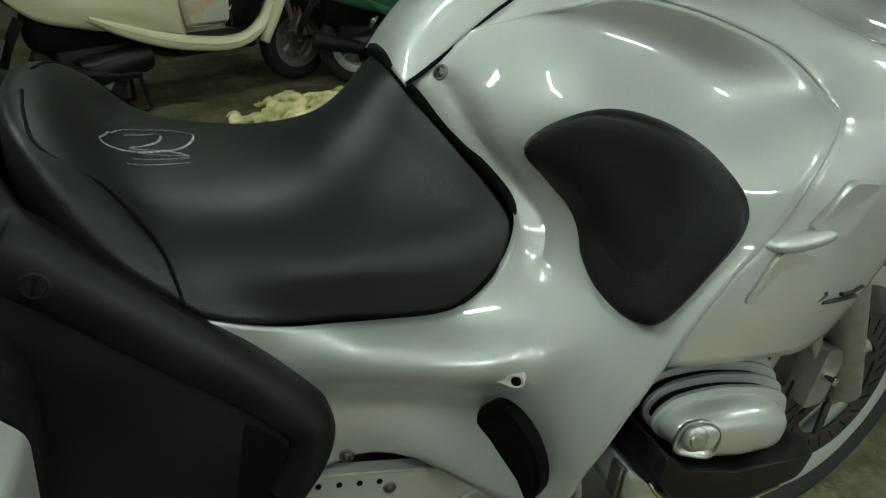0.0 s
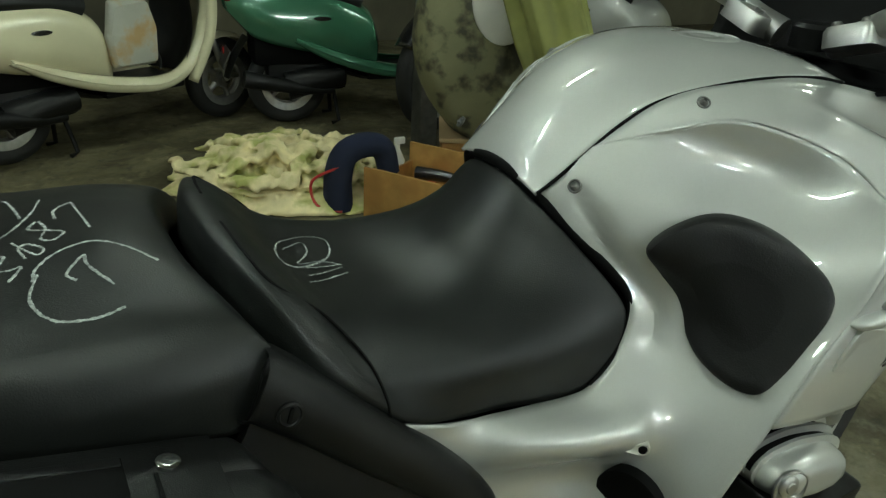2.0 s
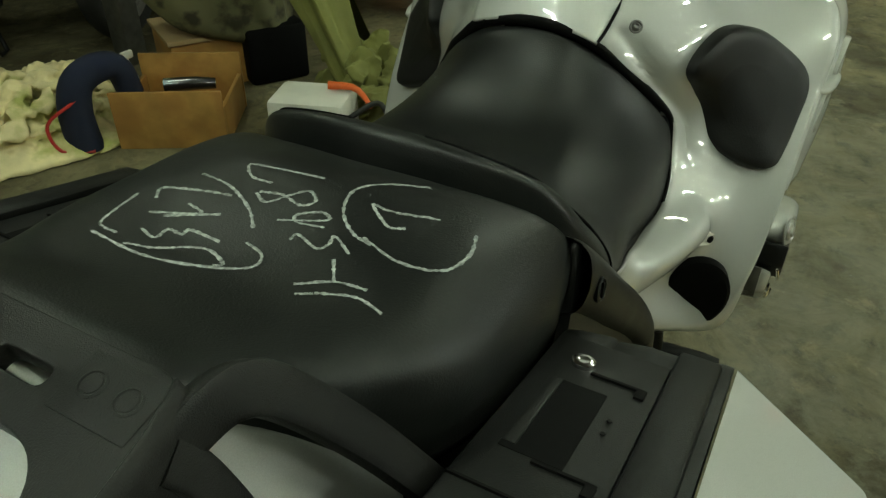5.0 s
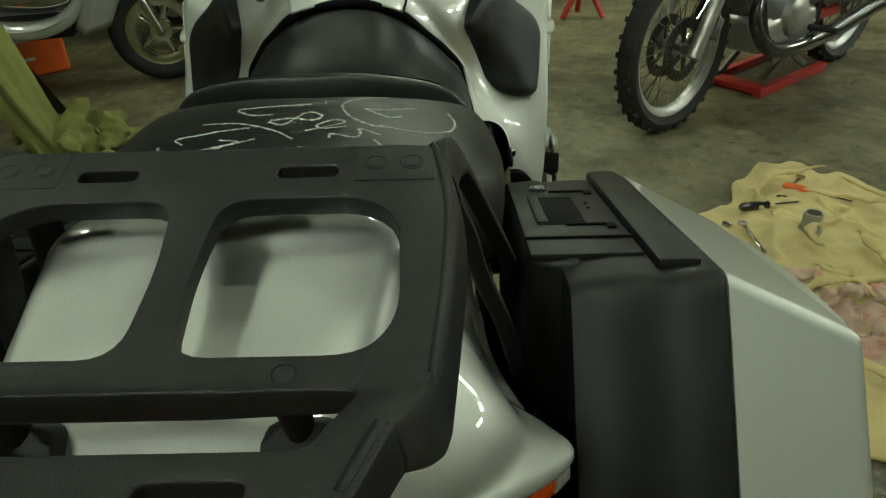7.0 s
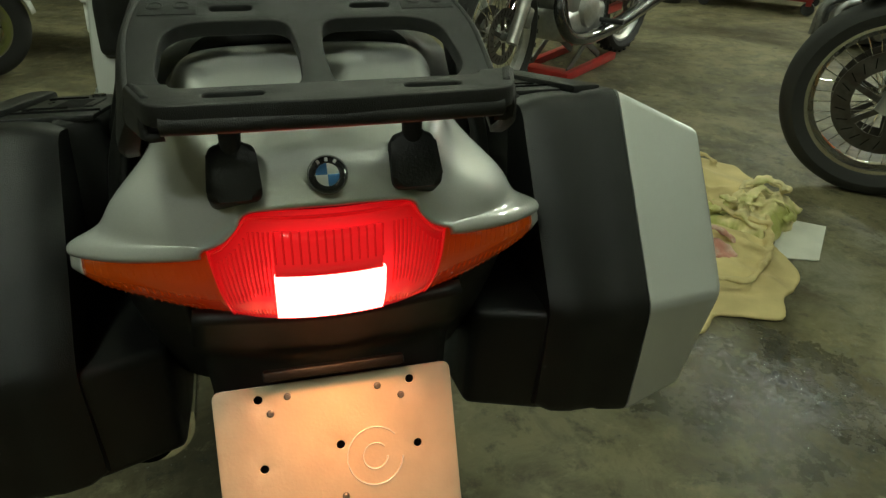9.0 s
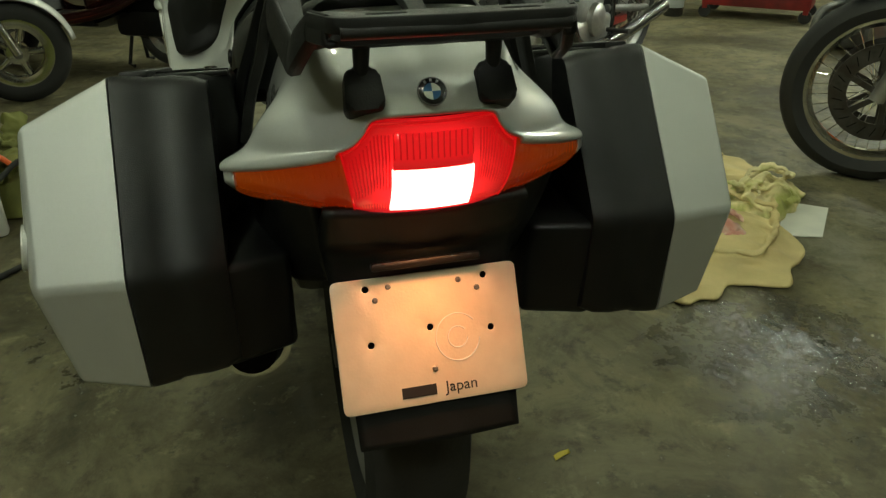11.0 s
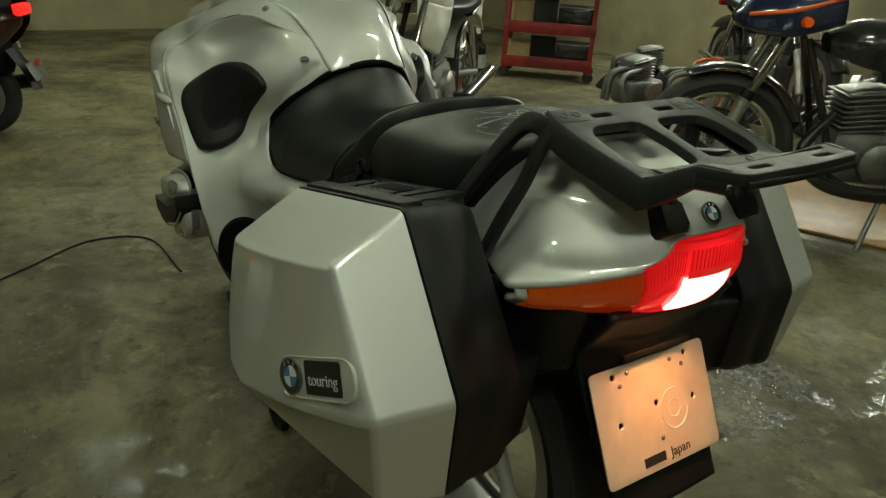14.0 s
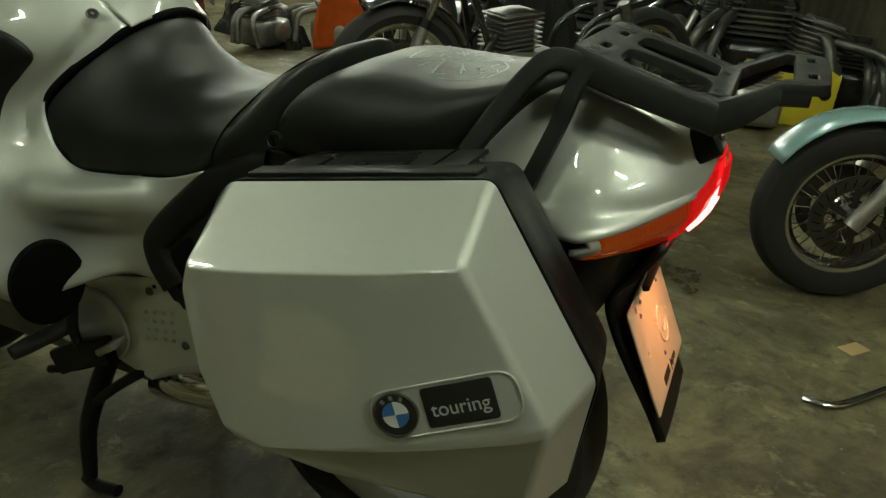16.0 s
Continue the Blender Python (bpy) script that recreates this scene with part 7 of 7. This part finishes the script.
def spanner(at, label):
    t = thing("spanner", label, "spanner", "hand tools", at)
    part("shank", box((0.16, 0.012, 0.006), pose(0.10, 0, 0.005), 0.002), CHROME, t)
    part("ring_end", lathe([(0.008, -0.004), (0.015, -0.004), (0.015, 0.004), (0.008, 0.004)], 18, pose(0.01, 0, 0.006), closed=True), CHROME, t)
    part("open_end", prism(rounded([(0, -0.012), (0.03, -0.016), (0.03, -0.006), (0.012, 0), (0.03, 0.006), (0.03, 0.016), (0, 0.012)], 0.004, 2), 0.002, 0.009, pose(0.175, 0, 0)), CHROME, t)
    return t


screwdriver(pose(1.56, -1.235, 0.045, 0, 0, -128), ORANGE, "screwdriver with a red handle on the cloth")
screwdriver(pose(1.41, -1.04, 0.045, 0, 0, -82), BLACKPAINT, "screwdriver with a black handle on the cloth")
spanner(pose(1.33, -1.02, 0.045, 0, 0, 180), "chrome combination spanner on the cloth")
spanner(pose(1.64, -1.33, 0.045, 0, 0, 140), "chrome ratchet handle on the cloth")
socket = thing("steel_socket", "large worn steel socket standing on the cloth", "socket", "hand tools", pose(1.25, -1.19, 0.035))
part("sleeve", lathe([(0.021, 0.085), (0.027, 0.085), (0.028, 0.045), (0.034, 0.035), (0.035, 0.0), (0.021, 0.0)], 28, closed=True), ALLOY, socket)
tip = thing("small_socket", "small chrome socket lying on the cloth", "socket", "hand tools", pose(1.31, -0.97, 0.05))
part("sleeve", lathe([(0.006, -0.014), (0.011, -0.014), (0.011, 0.014), (0.006, 0.014)], 18, pose(0, 0, 0, 0, 90, 35), closed=True), CHROME, tip)
pliers = thing("pliers", "pair of pliers with blue grips on the cloth", "pliers", "hand tools", pose(1.22, -0.91, 0.045, 0, 0, -145))
for s in (1, -1):
    part("grip", sweep([(-0.01, s * 0.006, 0.008), (0.05, s * 0.018, 0.008), (0.11, s * 0.016, 0.008)], [0.006, 0.008, 0.007], 8, smooth=8), BLUEPLASTIC, pliers)
    part("jaw", sweep([(-0.01, s * 0.004, 0.008), (-0.06, s * 0.003, 0.008)], [0.009, 0.004], 8), STEEL, pliers)
lever = thing("tyre_lever", "chrome lever lying on the concrete floor", "tool", at=pose(-0.74, -0.88, 0))
part("bar", sweep([(0.0, 0.0, 0.006), (-0.08, -0.005, 0.008), (-0.20, -0.14, 0.012), (-0.26, -0.22, 0.02)], [0.014, 0.010, 0.007, 0.007], 10, smooth=14, flat=0.6), CHROME, lever)
paper = tagged(part("paper_scrap", box((0.085, 0.05, 0.0012), pose(-0.885, -1.235, 0.0032, 0, 0, 50)), CARD, None), "scrap of brown paper on the floor", "paper")
sheet = tagged(part("white_sheet", prism([(0.94, -1.63), (0.85, -1.74), (0.66, -1.56), (0.71, -1.43)], 0.003, 0.006), WHITEPLASTIC, None), "sheet of white paper on the floor by the cloth", "paper")
leaf = thing("dry_leaf", "small yellow dry leaf on the floor", "leaf", at=pose(-0.06, -0.35, 0, 0, 0, -70))
thick(part("blade", loft([[(-0.02, 0, 0.004), (0, 0.001, 0.004), (0.02, 0, 0.004)], [(-0.018, 0.01, 0.009), (0.0, 0.013, 0.007), (0.02, 0.006, 0.010)]], 6, 8), YELLOW, leaf), 0.0008)
cable = tagged(part("floor_cable", sweep([(1.55, 0.17, 0.004), (1.90, 0.20, 0.004), (1.97, 0.40, 0.004), (1.82, 0.62, 0.004), (1.70, 0.78, 0.004)], 0.004, 8, smooth=30), PLASTIC, None), "thin black cable snaking over the floor", "cable")

# charger with a lead, half under the olive cloth
charger = thing("battery_charger", "white battery charger box with red clamp and black lead", "charger", at=pose(1.42, 1.16, 0, 0, 0, 20))
part("case", box((0.20, 0.26, 0.24), pose(0, 0, 0.12), 0.02), WHITEPLASTIC, charger)
part("lead", sweep([(-0.06, -0.13, 0.18), (-0.02, -0.24, 0.22), (-0.12, -0.30, 0.05), (-0.28, -0.24, 0.01), (-0.42, -0.05, 0.012)], 0.009, 10, smooth=30), RUBBER, charger)
part("clamp", sweep([(0.02, -0.05, 0.26), (0.03, -0.14, 0.25), (0.0, -0.20, 0.20)], [0.014, 0.016, 0.008], 10, smooth=8), ORANGE, charger)
for k in range(2):
    part("print_bar", box((0.002, 0.12 - 0.04 * k, 0.02), pose(-0.1015, 0.0, 0.14 - 0.05 * k)), NAVY, charger)

# red shelf trolley against the wall
trolley = thing("shelf_trolley", "red steel shelf trolley with clutter on castors", "trolley", at=pose(4.30, -3.90, 0, 0, 0, 46))
for x in (-0.38, 0.38):
    for y in (-0.2, 0.2):
        part("post", box((0.04, 0.04, 0.86), pose(x, y, 0.50), 0.004), DARKRED, trolley)
        part("castor", lathe([(0.045, -0.015), (0.05, 0), (0.045, 0.015)], 16, pose(x, y, 0.05) @ AXLE), RUBBER, trolley)
for z in (0.15, 0.45, 0.78):
    tray = part("tray", box((0.78, 0.42, 0.012), pose(0, 0, z - 0.03)), DARKRED, trolley)
    for y in (-0.215, 0.215):
        part("tray_lip", box((0.80, 0.012, 0.10), pose(0, y, z), 0.003), DARKRED, tray)
    for x in (-0.40, 0.40):
        part("tray_lip", box((0.012, 0.43, 0.10), pose(x, 0, z), 0.003), DARKRED, tray)


for z, items in ((0.15, ((-0.22, 0.05, 0.30, 0.22, 0.19), (0.06, -0.04, 0.22, 0.26, 0.22), (0.27, 0.03, 0.18, 0.20, 0.17))), (0.45, ((-0.22, 0.0, 0.32, 0.24, 0.20), (0.06, 0.04, 0.20, 0.22, 0.25), (0.27, -0.02, 0.18, 0.20, 0.22)))):
    for k, (x, y, sx, sy, sz) in enumerate(items):
        tin = thing("parts_box", "grimy box of spare parts standing on the trolley", "box", "boxes on the trolley", trolley.matrix_basis @ pose(x, y, z - 0.022, 0, 0, 6 * k))
        part("body", box((sx, sy, sz), pose(0, 0, sz / 2), 0.008), (BLACKPAINT, BLACKCLOTH, CARD)[k], tin)
        part("lid", box((sx + 0.006, sy + 0.006, 0.012), pose(0, 0, sz + 0.004), 0.003), (STEEL, BLACKPAINT, CARD)[k], tin)


def engine_unit(at, label, mat, seed):
    rnd = random.Random(seed)
    t = thing("engine_unit", label, "engine", "loose engines", at)
    part("crankcase", box((0.34, 0.26, 0.20), pose(0, 0, 0.12), 0.05, seg=3), mat, t)
    for k in range(7):
        part("fin", box((0.20, 0.22, 0.008), pose(0.04, 0, 0.23 + 0.022 * k, 0, 12, 0), 0.002), STEEL, t)
    part("barrel", box((0.15, 0.17, 0.20), pose(0.05, 0, 0.28, 0, 12, 0), 0.02), mat, t)
    for k in range(3):
        a = rnd.uniform(-0.15, 0.15)
        part("pipe", sweep([(0.10, a, 0.30), (0.24 + rnd.uniform(0, 0.1), a * 1.6, 0.25), (0.30, a * 2, 0.06)], 0.02, 10, smooth=10), STEEL, t)
    part("cover_disc", lathe([(0.08, 0.0), (0.075, 0.03), (0.03, 0.04)], 20, pose(-0.04, 0.13, 0.13, -90, 0, 0)), ALLOY, t)
    return t


rnd = random.Random(4)
for k, (x, y) in enumerate(((3.05, -3.75), (2.70, -4.15), (2.45, -4.75), (3.45, -4.35), (1.35, -4.75), (0.65, -4.1), (-0.15, -3.2), (-0.45, -3.9), (0.25, -3.45))):
    engine_unit(pose(x, y, 0, 0, 0, rnd.uniform(0, 360)), "oily dismantled engine standing on the floor", (STEEL, ALLOY, BLACKPAINT)[k % 3], k)
for k in range(9):
    engine_unit(pose(-1.0 + 0.34 * k, -5.0 + 0.25 * (k % 2), 0, 0, 0, rnd.uniform(0, 360)) @ Matrix.Scale(1.25 + 0.3 * (k % 3), 4), "dusty dark engine standing by the wall", (BLACKPAINT, STEEL, BLACKPAINT)[k % 3], 20 + k)
heap("black_rag", "oily black rags and hoses lying by the wall", 3.30, -4.05, 0.62, 0.22, 0.30, BLACKCLOTH, 63.0, 9.0, -20)
heap("black_rag", "oily black rags and hoses lying by the wall", 2.55, -4.45, 0.50, 0.24, 0.34, BLACKCLOTH, 67.0, 9.0, -30)
can = thing("oil_can", "black oil canister with a grey label on the floor", "canister", at=pose(4.55, -3.28, 0))
part("can_body", lathe([(0.0, 0.0), (0.075, 0.0), (0.08, 0.01), (0.08, 0.24), (0.07, 0.27), (0.03, 0.30), (0.03, 0.33)], 24), BLACKPAINT, can)
part("can_label", lathe([(0.081, 0.07), (0.0815, 0.07), (0.0815, 0.19), (0.081, 0.19)], 24, closed=True), GREY_PRINT, can)
part("can_cap", lathe([(0.033, 0.325), (0.033, 0.355), (0.025, 0.36), (0.0, 0.36)], 16), BLACK_PRINT, can)
heap("black_cover", "black cloth thrown over a heap of parts", 1.12, -4.05, 0.44, 0.36, 0.86, BLACKCLOTH, 44.0, 4.0, 10)
heap("cream_rag", "cream rag lying on the black cover", 1.12, -4.02, 0.17, 0.10, 0.07, CLOTH, 48.0, 12.0, 60).location.z = 0.70
board = tagged(part("plywood_board", box((1.5, 0.9, 0.012), pose(0.45, -3.05, 0.009, 0, 0, 25), 0.003), WOOD, None), "sheet of yellow-brown plywood lying on the floor", "board")
crate2 = thing("yellow_crate", "yellow plastic crate among the parts", "crate", at=pose(-0.62, -4.2, 0, 0, 0, 12))
for x, y, sx, sy in ((0, 0.17, 0.5, 0.012), (0, -0.17, 0.5, 0.012), (0.245, 0, 0.012, 0.34), (-0.245, 0, 0.012, 0.34)):
    part("crate_side", box((sx, sy, 0.32), pose(x, y, 0.17), 0.004), YELLOW, crate2)
part("crate_base", box((0.49, 0.34, 0.012), pose(0, 0, 0.012)), YELLOW, crate2)
panel2 = thing("orange_fairing", "orange plastic fairing panel leaning among the parts", "panel", at=pose(2.55, -4.0, 0, 0, 0, 40))
thick(part("shell", loft([[(-0.2, 0, 0.02), (0, -0.06, 0.02), (0.2, 0, 0.02)], [(-0.22, 0.03, 0.2), (0, -0.05, 0.22), (0.2, 0.03, 0.2)], [(-0.12, 0.08, 0.4), (0, 0.02, 0.45), (0.15, 0.08, 0.42)]], 12, 12), ORANGE, panel2), 0.006)
bank = thing("orange_cover", "large orange plastic cover hanging on the wall", "panel", at=pose(1.55, Y0, 0))
thick(part("shell", loft([[(-0.5, 0.06, 0.35), (0, 0.15, 0.32), (0.5, 0.06, 0.35)], [(-0.55, 0.07, 0.75), (0, 0.22, 0.78), (0.55, 0.07, 0.75)], [(-0.4, 0.05, 1.15), (0, 0.12, 1.25), (0.4, 0.05, 1.15)]], 14, 16), ORANGE, bank), 0.01)
shelf2 = thing("wall_shelf", "pale green steel shelf with boxes against the wall", "shelf", at=pose(5.6, -3.4, 0, 0, 0, 60))
for x in (-0.5, 0.5):
    for y in (-0.2, 0.2):
        part("upright", box((0.04, 0.04, 1.7), pose(x, y, 0.85)), FIXTURE, shelf2)
for z in (0.12, 0.6, 1.1, 1.6):
    part("shelf_board", box((1.06, 0.46, 0.03), pose(0, 0, z), 0.003), FIXTURE, shelf2)
stool = thing("work_stool", "low stool with black steel legs", "stool", at=pose(0.30, -2.75, 0, 0, 0, 20))
part("seat", lathe([(0.14, 0.0), (0.16, 0.01), (0.16, 0.04), (0.12, 0.055)], 28, pose(0, 0, 0.40)), SEAT, stool)
for k in range(4):
    a = radians(45 + 90 * k)
    part("leg", sweep([(0.10 * math.cos(a), 0.10 * math.sin(a), 0.40), (0.17 * math.cos(a), 0.17 * math.sin(a), 0.005)], 0.011, 8), BLACKPAINT, stool)
# corrugated cladding on the south wall
clad = bmesh.new()
cols = [(-4.4 + 0.04 * k, Y0 + 0.012 + (0.018 if k % 4 < 2 else 0.0)) for k in range(130)]
low = [clad.verts.new((x, y, 0.0)) for x, y in cols]
high = [clad.verts.new((x, y, TOP - 0.01)) for x, y in cols]
for k in range(len(cols) - 1):
    clad.faces.new((low[k], low[k + 1], high[k + 1], high[k]))
cladding = tagged(part("wall_cladding", clad, DARKWALL, None, smooth=False), "grimy dark corrugated metal sheet covering part of the wall", "cladding", kind="structure")

# worn paper bag hanging from the cream scooter's hook
paper_bag = thing("paper_bag", "creased grey paper bag with rusty stains hanging on the scooter", "bag", at=pose(0.51, 3.02, 0.53, 0, 0, 22))
bm = dome(rounded([(-0.10, -0.15), (0.10, -0.14), (0.12, 0.02), (0.085, 0.15), (-0.08, 0.15), (-0.12, 0.0)], 0.015, 3), ((0.92, -0.04), (1.0, -0.02), (1.0, 0.02), (0.9, 0.045), (0.5, 0.05), (0.15, 0.045)), pose(0, 0, 0, 90, 0, 0))
for v in bm.verts:
    v.co += noise.noise_vector(v.co * 14) * 0.014
part("bag_body", bm, BAGPAPER, paper_bag)
part("bag_strap", sweep([(0.10, -0.02, -0.06), (0.125, -0.02, -0.13), (0.12, -0.02, -0.17)], 0.007, 8, smooth=8), PLASTIC, paper_bag)
